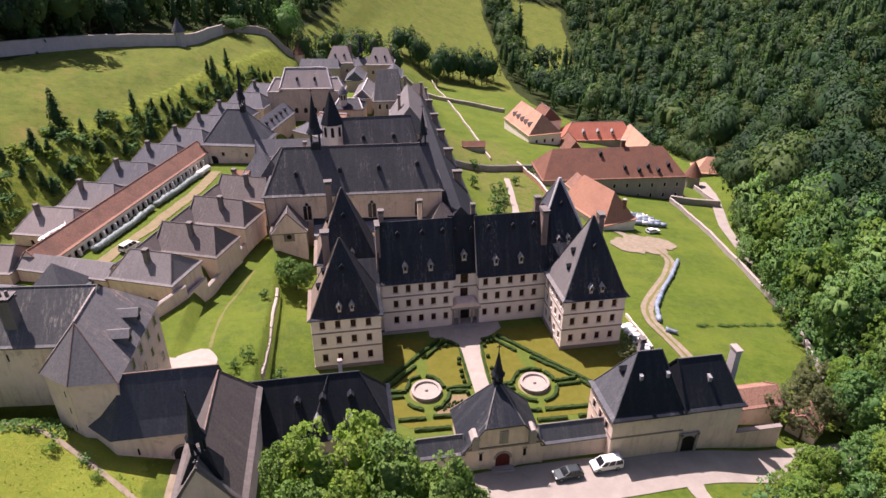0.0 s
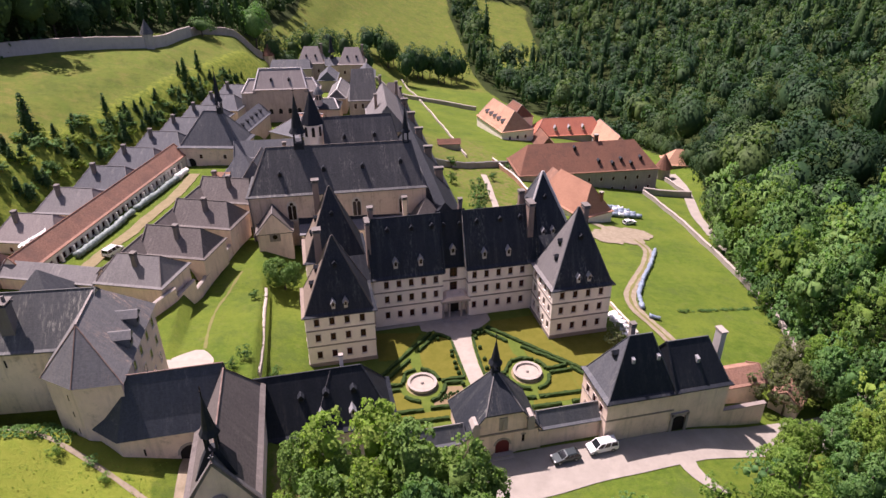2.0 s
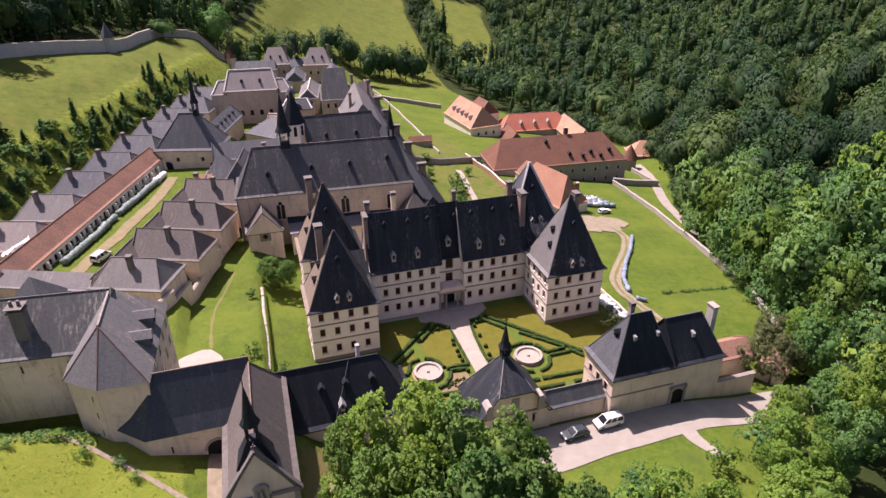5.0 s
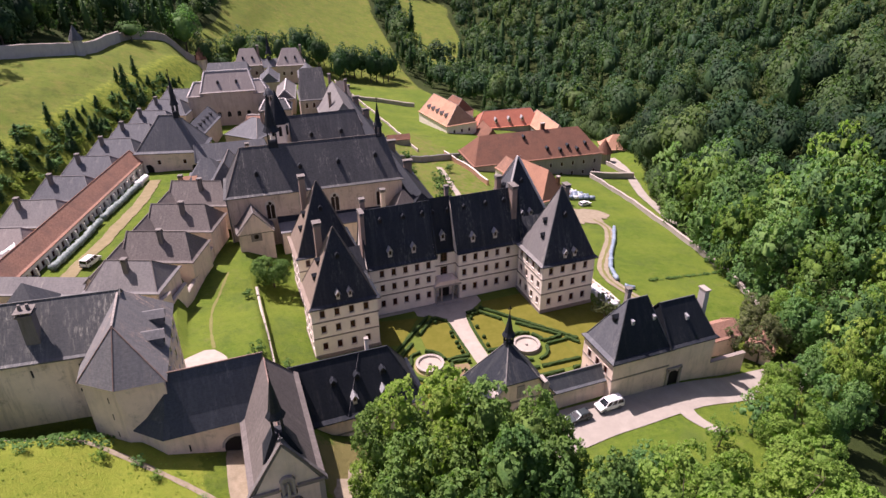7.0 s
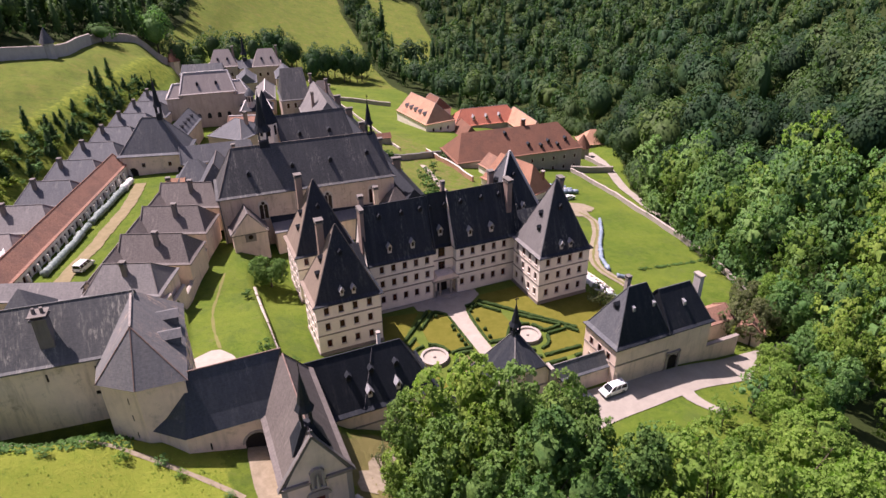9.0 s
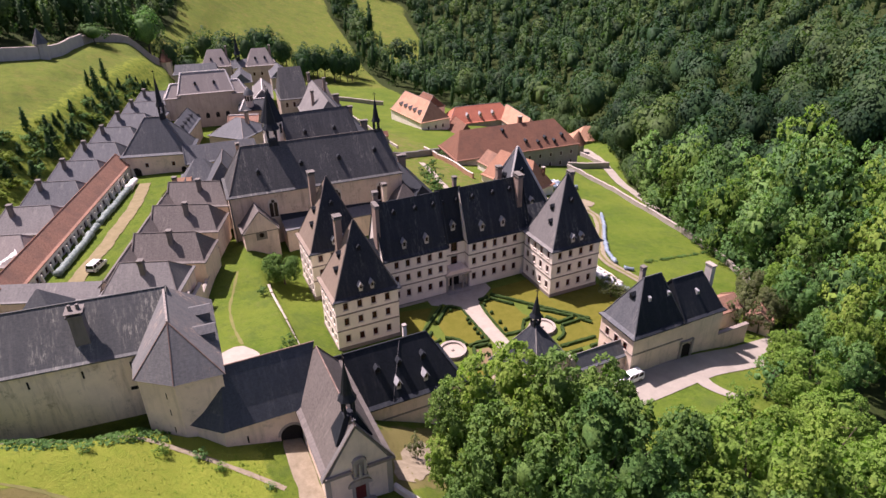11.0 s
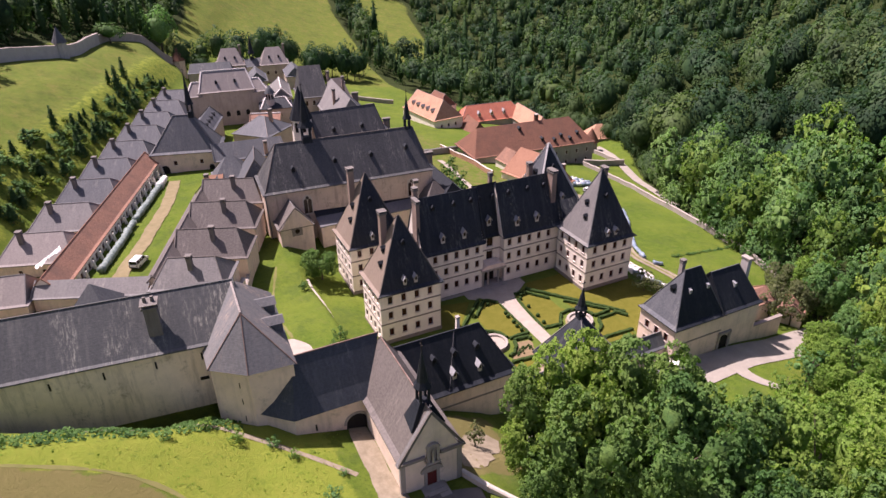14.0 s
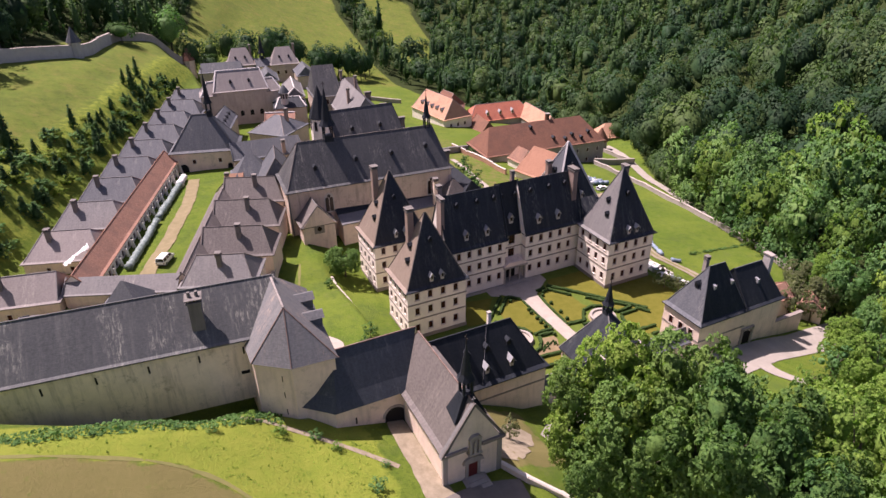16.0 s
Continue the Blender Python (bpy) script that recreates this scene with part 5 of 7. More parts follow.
gable = thing("gabled_chapel", "gabled chapel with a square framed window above the lawn", "chapel", -13.3, 137.0, 4.5, 90)
house(gable, 9.0, 7.6, 4.8, 9.6, (0, 0), M_PLASTER_OLD, M_SLATE_BROWN, M_SLATE_OLD, 0.5, 0.6)
q = Poly()
q.box(-1.2, 1.2, -0.16, -0.003, 2.6, 4.9)
w_ = part("window", q.mesh("window", M_TRIM), gable, pose(-4.5, 0, 0, 0, 0, -90), "square stone window frame")
q = Poly()
q.prism(circle(0.55, 0, 12), circle(0.55, 0.1, 12))
part("pane", q.mesh("pane", M_GLASS), w_, pose(0, -0.17, 3.75, 90, 0, 0))
q = Poly()
q.box(-0.2, 0.2, -0.06, -0.003, 6.2, 6.7)
part("small_window", q.mesh("small_window", M_DARK), gable, pose(-4.5, 0, 0, 0, 0, -90))

nave = thing("second_nave", "higher church range with a slate roof behind the first", "church", 10.9, 166.0, 4.0)
spec = house(nave, 20.0, 12.0, 13.0, 21.5, (0, 2.0), M_PLASTER_OLD, M_SLATE_LICHEN, M_SLATE, 0.4, 1.0)
for u in (5.0, 13.0):
    vent(nave, spec, "S", u, 0.35, 0.9)
bell = thing("bell_tower", "pale stone bell tower with arched openings and slate spire", "tower", -2.0, 165.0, 4.0)
p = Poly()
p.prism(circle(2.9, 0, 8, 0, 0, 0.39), circle(2.7, 20.6, 8, 0, 0, 0.39))
part("shaft", p.mesh("shaft", M_PLASTER), bell)
for k in range(8):
    a = math.pi * 2 * k / 8 + math.pi / 8 + 0.39
    part("arched_opening", arched_leaf(0.8, 2.6, -0.06, 0.1).mesh("arched_opening", M_DARK), bell, pose(2.56 * math.cos(a), 2.56 * math.sin(a), 17.4, 0, 0, math.degrees(a) + 90))
p = Poly()
p.prism(circle(3.1, 20.5, 8, 0, 0, 0.39), circle(0.05, 29.0, 8, 0, 0, 0.39))
part("spire", p.mesh("spire", M_SLATE_NEW), bell, None, "dark slate spire")


def block(name, label, x, y, z0, ang, L, W, ze, zr, hip, mat, cap=None, wins=(), wall=None, chims=(), hatches=0):
    r = thing(name, label, "building", x, y, z0, ang)
    spec = house(r, L, W, ze - z0, zr - z0, hip, wall or M_PLASTER_FAR, mat, cap, 0.4, 0.8, wins, base=-3.0)
    for cx, cy, top in chims:
        chimney(r, cx, cy, ze - z0, top - z0, 1.0, 1.0, M_CHIMNEY)
    for k in range(hatches):
        vent(r, spec, "S", L * (k + 1) / (hatches + 1), 0.35, 0.8)
    return r


block("cloister_house", "slate-roofed house in the angle of cloister and church", -21.5, 166.0, 7.0, -10, 11.0, 12.0, 11.0, 17.0, (4.5, 4.5), M_SLATE_MID)
block("orange_gabled_lodge", "small house with an orange tiled gable end", -26.5, 163.5, 7.0, -18, 4.0, 6.0, 10.5, 13.5, (0, 0), M_TILE_PALE, None, (), None, ((-1.6, -1.0, 14.2),))
block("cloister_range", "range with a weathered slate roof between chapel and church", -14.0, 181.0, 6.0, -4, 20.0, 8.0, 12.0, 15.8, (0, 1.0), M_SLATE_MID, None, (), None, ((4.0, -3.4, 16.0),))
block("apse_roof", "steep slate roof joining the church's end", -16.5, 158.0, 6.0, 80, 14.0, 10.0, 12.5, 19.5, (2.0, 2.0), M_SLATE_MID, M_SLATE_BROWN)
block("court_house", "brown-roofed house with a terrace beside the green court", -5.4, 205.3, 7.0, -46, 13.0, 14.5, 11.0, 15.2, (5.5, 5.5), M_SLATE_MID, M_RIDGE, (), None, ((3.0, 0.5, 17.6),))
block("tiled_terrace_house", "house with an orange tiled roof edged with pale stone", -2.0, 217.6, 7.0, -20, 9.5, 6.0, 10.4, 12.4, (0, 0), M_TILE, M_RIDGE_WHITE)
kitchen = block("hipped_great_block", "tall hipped block with pale ridge lines and small dormers", -10.6, 240.2, 8.0, -6, 19.0, 11.0, 17.2, 23.4, (2.0, 2.0), M_SLATE_PINK, M_RIDGE_WHITE, (), None, (), 2)
for k in range(5):
    part("arcade_arch", arched_leaf(1.3, 1.9, -5.56, 0.1).mesh("arcade_arch", M_DARK), kitchen, pose(-7.5 + 3.4 * k, 0, 0.2), "arcade arch, its shade a dark board")
block("west_wing_roof", "small hipped wing with pale ridge lines", -22.0, 240.0, 8.0, -6, 5.0, 8.0, 16.2, 20.2, (2.5, 0), M_SLATE_PINK, M_RIDGE_WHITE)
block("east_wing_roof", "small hipped wing with pale ridge lines", 0.6, 237.6, 8.0, -6, 5.0, 8.0, 16.2, 20.0, (0, 2.5), M_SLATE_PINK, M_RIDGE_WHITE)
block("dark_flat_range", "dark-roofed range edged with pale stone", 4.0, 228.5, 7.0, -10, 11.0, 10.0, 12.0, 14.5, (2.0, 2.0), M_SLATE_NEW, M_RIDGE_WHITE)
lantern = thing("roof_lantern", "small round lantern with a low slate cap above the dark range", "lantern", 1.9, 226.3, 13.6)
p = Poly()
p.prism(circle(1.35, -1.5, 8), circle(1.3, 3.4, 8))
part("drum", p.mesh("drum", M_PLASTER_GREY), lantern)
for k in range(8):
    part("louvre", (lambda q: (q.box(-0.3, 0.3, -1.31, -1.2, 1.2, 2.8), q.mesh("louvre", M_DARK))[1])(Poly()), lantern, pose(0, 0, 0, 0, 0, 22.5 + 45 * k), "dark louvred opening")
p = Poly()
p.prism(circle(1.9, 3.3, 12), circle(1.1, 4.7, 12))
p.prism(circle(1.1, 4.7, 12), circle(0.12, 5.9, 12))
part("cap", p.mesh("cap", M_SLATE_MID), lantern)
block("cloister_side_range", "cloister side range with a slate roof and dormers", -22.5, 214.0, 7.0, 72, 24.0, 7.0, 11.5, 15.0, (0, 0), M_SLATE_MID, None, (), None, (), 5)
block("white_edged_range", "range with pale-edged roof behind the refectory court", 11.0, 252.0, 6.0, 80, 22.0, 7.0, 11.0, 14.0, (1.5, 1.5), M_SLATE_OLD, M_RIDGE_WHITE)
block("refectory", "tall rendered range with a steep slate roof and arched windows", 18.6, 234.0, 5.0, -6, 10.4, 16.0, 13.6, 23.2, (1.2, 1.2), M_SLATE_LICHEN, None, [("S", (2.2, 4.8, 7.4), (5.6,), 0.9, 1.8)])
block("gabled_range", "long sunlit range with a steep pinkish roof and tall chimneys", 23.8, 213.8, 4.0, 84.7, 36.0, 13.0, 11.0, 18.8, (2.5, 1.5), M_SLATE_OLD, None, (), None, ((-4.0, 3.2, 19.8), (17.0, 0.8, 21.2)))
block("east_end_house", "house with a weathered roof and broad chimneys at the garden wall", 29.8, 238.5, -2.0, -6, 8.5, 11.0, 10.5, 16.5, (3.0, 2.0), M_SLATE_BROWN, None, (), None, ((1.6, -4.5, 18.0),), 2)
right_range = thing("east_range", "long dark slate-roofed range with chimneys along the gardens", "building", 28.8, 192.0, 2.0, 87.6)
house(right_range, 124.0, 9.0, 6.5, 11.0, (2.0, 2.0), M_PLASTER_OLD, M_SLATE_NEW, None, 0.4, 0.8, base=-12.0)
for k in range(6):
    chimney(right_range, -38.4 + 17.9 * k, -2.3, 6, 11.7, 1.2, 2.2, M_CHIMNEY)
for i, (x, y) in enumerate(((3.0, 321.0), (22.0, 314.0))):
    block("far_pavilion", "distant pavilion with a steep weathered roof and small dormers", x, y, 2.0, -8, 13.0, 12.0, 9.5, 16.4, (3.2, 3.2), M_SLATE_PINK, None, [("S", (3, 6.5, 10), (3.0,), 1.0, 1.6)], None, ((5.0, 0.0, 17.6),), 2)
far_gate = thing("far_gate_tower", "distant gate block with a slender dark spire", "tower", 12.5, 317.0, 2.0)
house(far_gate, 7.0, 8.0, 6.5, 9.5, (0, 0), M_PLASTER_OLD, M_SLATE_MID, None, 0.3, 0.6)
spire(far_gate, 0, 0, 9.0, 12.0, 20.4, 1.3)
for x, y, L in ((-7.0, 314.0, 15.0), (9.0, 290.0, 12.0), (26.0, 292.0, 12.0)):
    block("far_range", "distant low range under weathered slate", x, y, 3.0, -10 if L > 13 else 82, L * 1.3, 8.0, 8.5, 12.0, (1.0, 1.0), M_SLATE_MID)
turret = thing("wall_turret", "little turret with a red-brown conical roof on the wall", "turret", -18.2, 345.5, 2.6)
p = Poly()
p.prism(circle(3.0, -4, 8), circle(2.9, 6.0, 8))
part("shaft", p.mesh("shaft", M_PLASTER_OLD), turret)
p = Poly()
p.prism(circle(3.5, 5.9, 8), circle(0.3, 11.5, 8))
part("roof", p.mesh("roof", M_TILE_OLD), turret)

# ---- farm buildings at the right ----
farm = thing("farm_range", "long stone farm range under an old brown tiled roof", "farm building", 95.5, 205.8, -19.5, -4.7)
spec = house(farm, 52.0, 19.0, 10.0, 18.2, (5.0, 6.5), M_STONE, M_TILE_OLD, None, 0.5, 0.8, [("S", [26 + 4.6 * k for k in range(6)], (2.2, 6.2), 0.9, 1.5)], base=-4)
for u, up in ((22.0, 0.75), (30.0, 0.25), (35.0, 0.15), (38.5, 0.28), (42.0, 0.12), (46.0, 0.3)):
    vent(farm, spec, "S", u, up, 1.1)
chimney(farm, 5.0, 1.0, 15, 21.0, 1.6, 1.2, M_TILE_OLD, False)
court_farm = thing("farm_court_range", "red-tiled farm range round a yard behind the long one", "farm building", 123.0, 284.0, -28.0, -6.0)
spec = house(court_farm, 36.0, 14.0, 5.0, 11.8, (6.0, 5.0), M_STONE, M_TILE_RED, M_RIDGE, 0.5, 0.8, base=-4)
for u in (11.0, 18.0, 25.0):
    dormer(court_farm, spec, "S", u, 0.25, 1.2, 1.2, M_TILE)
wing = thing("farm_wing", "farm wing with a pale orange sunlit roof", "farm building", 137.5, 266.0, -27.0, 84)
house(wing, 34.0, 11.0, 4.0, 9.8, (4.0, 2.0), M_STONE, M_TILE_PALE, M_RIDGE, 0.5, 0.8, base=-4)
left_wing = thing("farm_gatehouse", "small tiled farm block with a sunlit gable", "farm building", 103.0, 262.0, -26.0, 84)
house(left_wing, 16.0, 9.0, 5.0, 10.0, (1.5, 0.0), M_PLASTER, M_TILE_OLD, None, 0.5, 0.8, base=-4)
far_house = thing("far_farmhouse", "farmhouse with a pale orange tiled roof and five dormers", "house", 90.0, 282.0, -21.5, 97)
spec = house(far_house, 30.0, 16.0, 6.0, 14.0, (4.5, 1.0), M_PLASTER, M_TILE_PALE, M_RIDGE, 0.5, 0.8, [("W", (4, 8, 12), (2.0,), 1.0, 1.5)], base=-4)
for u in (6.0, 10.5, 15.0, 19.5, 24.0):
    dormer(far_house, spec, "N", u, 0.25, 1.0, 1.0, M_TILE)
back_house = thing("farmhouse_wing", "farmhouse wing with a brown tiled roof", "house", 101.0, 296.0, -22.0, 97)
house(back_house, 14.0, 11.0, 6.0, 11.5, (2.0, 2.0), M_PLASTER, M_TILE_OLD, M_RIDGE, 0.5, 0.8, base=-4)
red_barn = thing("orange_roofed_barn", "barn with a pale orange tiled roof and hipped end", "barn", 76.3, 168.0, -12.5, 105)
spec = house(red_barn, 22.0, 11.6, 5.5, 13.6, (4.0, 3.0), M_PLASTER, M_TILE_ORANGE, None, 0.5, 0.8, base=-4)
chimney(red_barn, -9.0, -2.5, 5, 12.0, 1.0, 1.0, M_TILE_OLD, False)
small_red = thing("small_red_gable", "small steep red-tiled roof between barn and farm", "shed", 78.5, 190.0, -14.0, 95)
house(small_red, 8.0, 6.0, 5.0, 9.5, (0, 2.0), M_PLASTER, M_TILE, None, 0.4, 0.5, base=-4)
kiosk = thing("small_tiled_shed", "small shed with a pale orange hipped roof", "shed", 151.5, 229.0, -25.0, -20)
house(kiosk, 12.0, 11.0, 3.4, 8.6, (4.6, 4.6), M_STONE, M_TILE_PALE, None, 0.7, 0.8, base=-4)
silo = thing("round_turret", "round stone turret with a brown conical roof", "turret", 135.5, 214.0, -21.0)
p = Poly()
p.prism(circle(3.0, -3, 14), circle(2.9, 3.4, 14))
part("shaft", p.mesh("shaft", M_STONE), silo)
p = Poly()
p.prism(circle(3.6, 3.2, 14), circle(0.1, 9.0, 14))
part("roof", p.mesh("roof", M_TILE_OLD), silo)

# ---- trees ----
def ball(seed, squash=0.8, n=3):
    """A lumpy quad ball, the dark heart of a crown."""
    g = np.linspace(-1, 1, n + 1)
    v, f = [], []
    for axis in range(3):
        for s in (-1, 1):
            i0 = len(v)
            for a in g:
                for b in g:
                    p = [0, 0, 0]
                    p[axis], p[(axis + 1) % 3], p[(axis + 2) % 3] = s, a * s, b
                    v.append(p)
            for i in range(n):
                for j in range(n):
                    k = i0 + i * (n + 1) + j
                    f.append((k, k + n + 1, k + n + 2, k + 1))
    v = np.array(v, float)
    v /= np.linalg.norm(v, axis=1)[:, None]
    w = 1 + 0.14 * np.sin(v[:, 0] * 5 + seed) * np.cos(v[:, 1] * 4 + seed * 2) + 0.1 * np.sin(v[:, 2] * 6 + seed)
    v = v * w[:, None]
    v[:, 2] *= squash
    _, first, same = np.unique(np.round(v, 5), axis=0, return_index=True, return_inverse=True)
    return v[first], np.asarray(same).reshape(-1)[np.array(f)]


def leaf_quads(rng, centres, normals, size, tilt=0.5):
    """One small bent quad per centre, facing roughly along its normal."""
    n = len(centres)
    nn = normals + rng.normal(0, tilt, (n, 3))
    nn /= np.linalg.norm(nn, axis=1)[:, None]
    r = rng.normal(0, 1, (n, 3))
    a = np.cross(nn, r)
    a /= np.linalg.norm(a, axis=1)[:, None] + 1e-9
    b = np.cross(nn, a)
    s = size * rng.uniform(0.6, 1.3, (n, 1))
    a, b = a * s, b * s * rng.uniform(0.6, 1.0, (n, 1))
    q = np.stack([centres - a - b * 0.3, centres - b * 1.1 + a * 0.2, centres + a + b * 0.2, centres + b - a * 0.2], 1)
    return q.reshape(-1, 3), np.arange(n * 4).reshape(n, 4)


def unit(d):
    return d / (np.linalg.norm(d, axis=-1, keepdims=True) + 1e-9)


def broad_crown(seed, lobes, clusters, leaves_each, leaf, core=0.4, n=2, tilt=0.5):
    """Crown of radius 1: a few great lobes, boughs on each lobe, tufts of leaves on each bough."""
    rng = np.random.default_rng(seed)
    ang = np.arange(lobes) * 2.4 + rng.uniform(0, 1, lobes)
    hz = np.linspace(0.6, -0.62, lobes) + rng.uniform(-0.1, 0.1, lobes)
    rad = np.sqrt(np.clip(0.5 - hz * hz * 0.8, 0.0, 1)) * rng.uniform(0.75, 1.1, lobes)
    L = np.column_stack([np.cos(ang) * rad, np.sin(ang) * rad, hz])
    LR = rng.uniform(0.3, 0.46, lobes)
    which = rng.integers(0, lobes, clusters)
    d = rng.normal(0, 1, (clusters, 3))
    d[:, 2] += 0.35
    d = unit(unit(d) + unit(L[which]) * 0.6)
    C = L[which] + d * (LR[which] * rng.uniform(0.82, 1.12, clusters))[:, None]
    CR = rng.uniform(0.06, 0.15, clusters)
    e = rng.normal(0, 1, (clusters, leaves_each, 3))
    e[:, :, 2] += 0.5
    e = unit(unit(e) + d[:, None, :] * 0.7)
    pos = C[:, None, :] + e * (CR[:, None] * rng.uniform(0.55, 1.1, (clusters, leaves_each)))[:, :, None]
    v, f = leaf_quads(rng, pos.reshape(-1, 3), e.reshape(-1, 3), leaf, tilt)
    vs, fs, off = [v], [f], len(v)
    for k in range(lobes):
        bv, bf = ball(seed + k, 1.0, n)
        vs.append(bv * LR[k] * core * 1.6 + L[k] * 0.92)
        fs.append(bf + off)
        off += len(bv)
    bv, bf = ball(seed, 1.0, n)
    return np.concatenate(vs + [bv * core]) / 1.13, np.concatenate(fs + [bf + off])


def bough_crown(seed, bumps, n, leaves, leaf):
    """Crown of radius 1 for the distance: sprays of leaves on rounded boughs with deep gaps round a small heart."""
    rng = np.random.default_rng(seed)
    C = rng.normal(0, 1, (bumps, 3))
    C[:, 2] = np.abs(C[:, 2]) * 1.2 - 0.45
    C = unit(C)
    size = rng.uniform(0.28, 0.62, bumps)
    reach = rng.uniform(0.72, 1.08, bumps)
    which = rng.choice(bumps, leaves, p=size ** 2 / (size ** 2).sum())
    e = rng.normal(0, 1, (leaves, 3))
    e[:, 2] += 0.5
    e = unit(unit(e) + C[which] * 0.9)
    pos = C[which] * (reach[which] - size[which] * 0.55)[:, None] + e * (size[which] * rng.uniform(0.9, 1.04, leaves))[:, None]
    lv, lf = leaf_quads(rng, pos, unit(e + (0, 0, 0.35)), leaf, 0.2)
    v, f = ball(seed, 0.95, n)
    return np.concatenate([v * 0.66, lv]), np.concatenate([f, lf + len(v)])


def conifer_crown(seed, tiers, per_tier, leaf):
    """A spruce of height 2 and radius about 0.45 from z = -1 to 1: drooping whorls."""
    rng = np.random.default_rng(seed)
    pos, nor = [], []
    for t in range(tiers):
        h = t / tiers
        rad = 0.42 * (1 - h) ** 0.85 + 0.03
        for k in range(max(4, int(per_tier * (1 - 0.7 * h)))):
            a = rng.uniform(0, 6.283)
            rr = rad * rng.uniform(0.35, 1.1)
            pos.append((rr * math.cos(a), rr * math.sin(a), -0.85 + 1.85 * h - rr * 0.35))
            nor.append((math.cos(a), math.sin(a), 0.8))
    v, f = leaf_quads(rng, np.array(pos), np.array(nor), leaf)
    bv, bf = ball(seed, 1.0, 2)
    bv = bv * np.array((0.22, 0.22, 0.75))
    bv[:, :2] *= (0.75 - bv[:, 2:3] * 0.7)
    return np.concatenate([v, bv - (0, 0, 0.1)]), np.concatenate([f, bf + len(v)])


def crown_normals(v, f, share):
    """Normals of a crown: each leaf's own, leaning by share towards the way out of the crown."""
    q = v[f]
    own = unit(np.cross(q[:, 2] - q[:, 0], q[:, 3] - q[:, 1]))
    at = np.zeros_like(v)
    for k in range(4):
        np.add.at(at, f[:, k], own)
    return unit(unit(at) * (1 - share) + unit(v + (0, 0, 0.2)) * share)


def scatter(base_list, places, rng, share=0.6):
    """Copies of crowns joined in one: places = rows of x, y, z (middle), rx, rz."""
    vs, fs, ns, tones, off = [], [], [], [], 0
    shade = rng.uniform(0, 1, len(places))
    pick = rng.integers(0, len(base_list), len(places))
    ang = rng.uniform(0, 6.283, len(places))
    for b, (bv, bf) in enumerate(base_list):
        sel = np.nonzero(pick == b)[0]
        if not len(sel):
            continue
        c, s = np.cos(ang[sel])[:, None], np.sin(ang[sel])[:, None]
        P = places[sel]
        x = (bv[None, :, 0] * c - bv[None, :, 1] * s) * P[:, 3:4] + P[:, 0:1]
        y = (bv[None, :, 0] * s + bv[None, :, 1] * c) * P[:, 3:4] + P[:, 1:2]
        z = bv[None, :, 2] * P[:, 4:5] + P[:, 2:3]
        vs.append(np.stack([x, y, z], -1).reshape(-1, 3))
        nv = crown_normals(bv, bf, share)
        ns.append(np.stack([nv[None, :, 0] * c - nv[None, :, 1] * s, nv[None, :, 0] * s + nv[None, :, 1] * c, np.broadcast_to(nv[None, :, 2], x.shape)], -1).reshape(-1, 3))
        tones.append(np.repeat(shade[sel], len(bv)))
        fs.append((bf[None] + (np.arange(len(sel)) * len(bv))[:, None, None]).reshape(-1, 4) + off)
        off += len(sel) * len(bv)
    return np.concatenate(vs), np.concatenate(fs), np.concatenate(ns), np.concatenate(tones)


NEAR_CROWNS = [broad_crown(s, 11, 500, 23, 0.033, 0.4, 1) for s in range(4)]
MID_CROWNS = [broad_crown(10 + s, 10, 150, 11, 0.047, 0.3, 1) for s in range(5)]
FAR_CROWNS = [bough_crown(20 + s, 22, 2, 760, 0.066) for s in range(8)]
HILL_CROWNS = [bough_crown(50 + s, 12, 1, 230, 0.108) for s in range(8)]
BUSHES = [broad_crown(60 + s, 8, 54, 7, 0.1, 0.4, 1, 0.45) for s in range(4)]
SPRUCES = [conifer_crown(30 + s, 16, 28, 0.075) for s in range(4)]
SPRUCES_FAR = [conifer_crown(40 + s, 14, 12, 0.065) for s in range(4)]


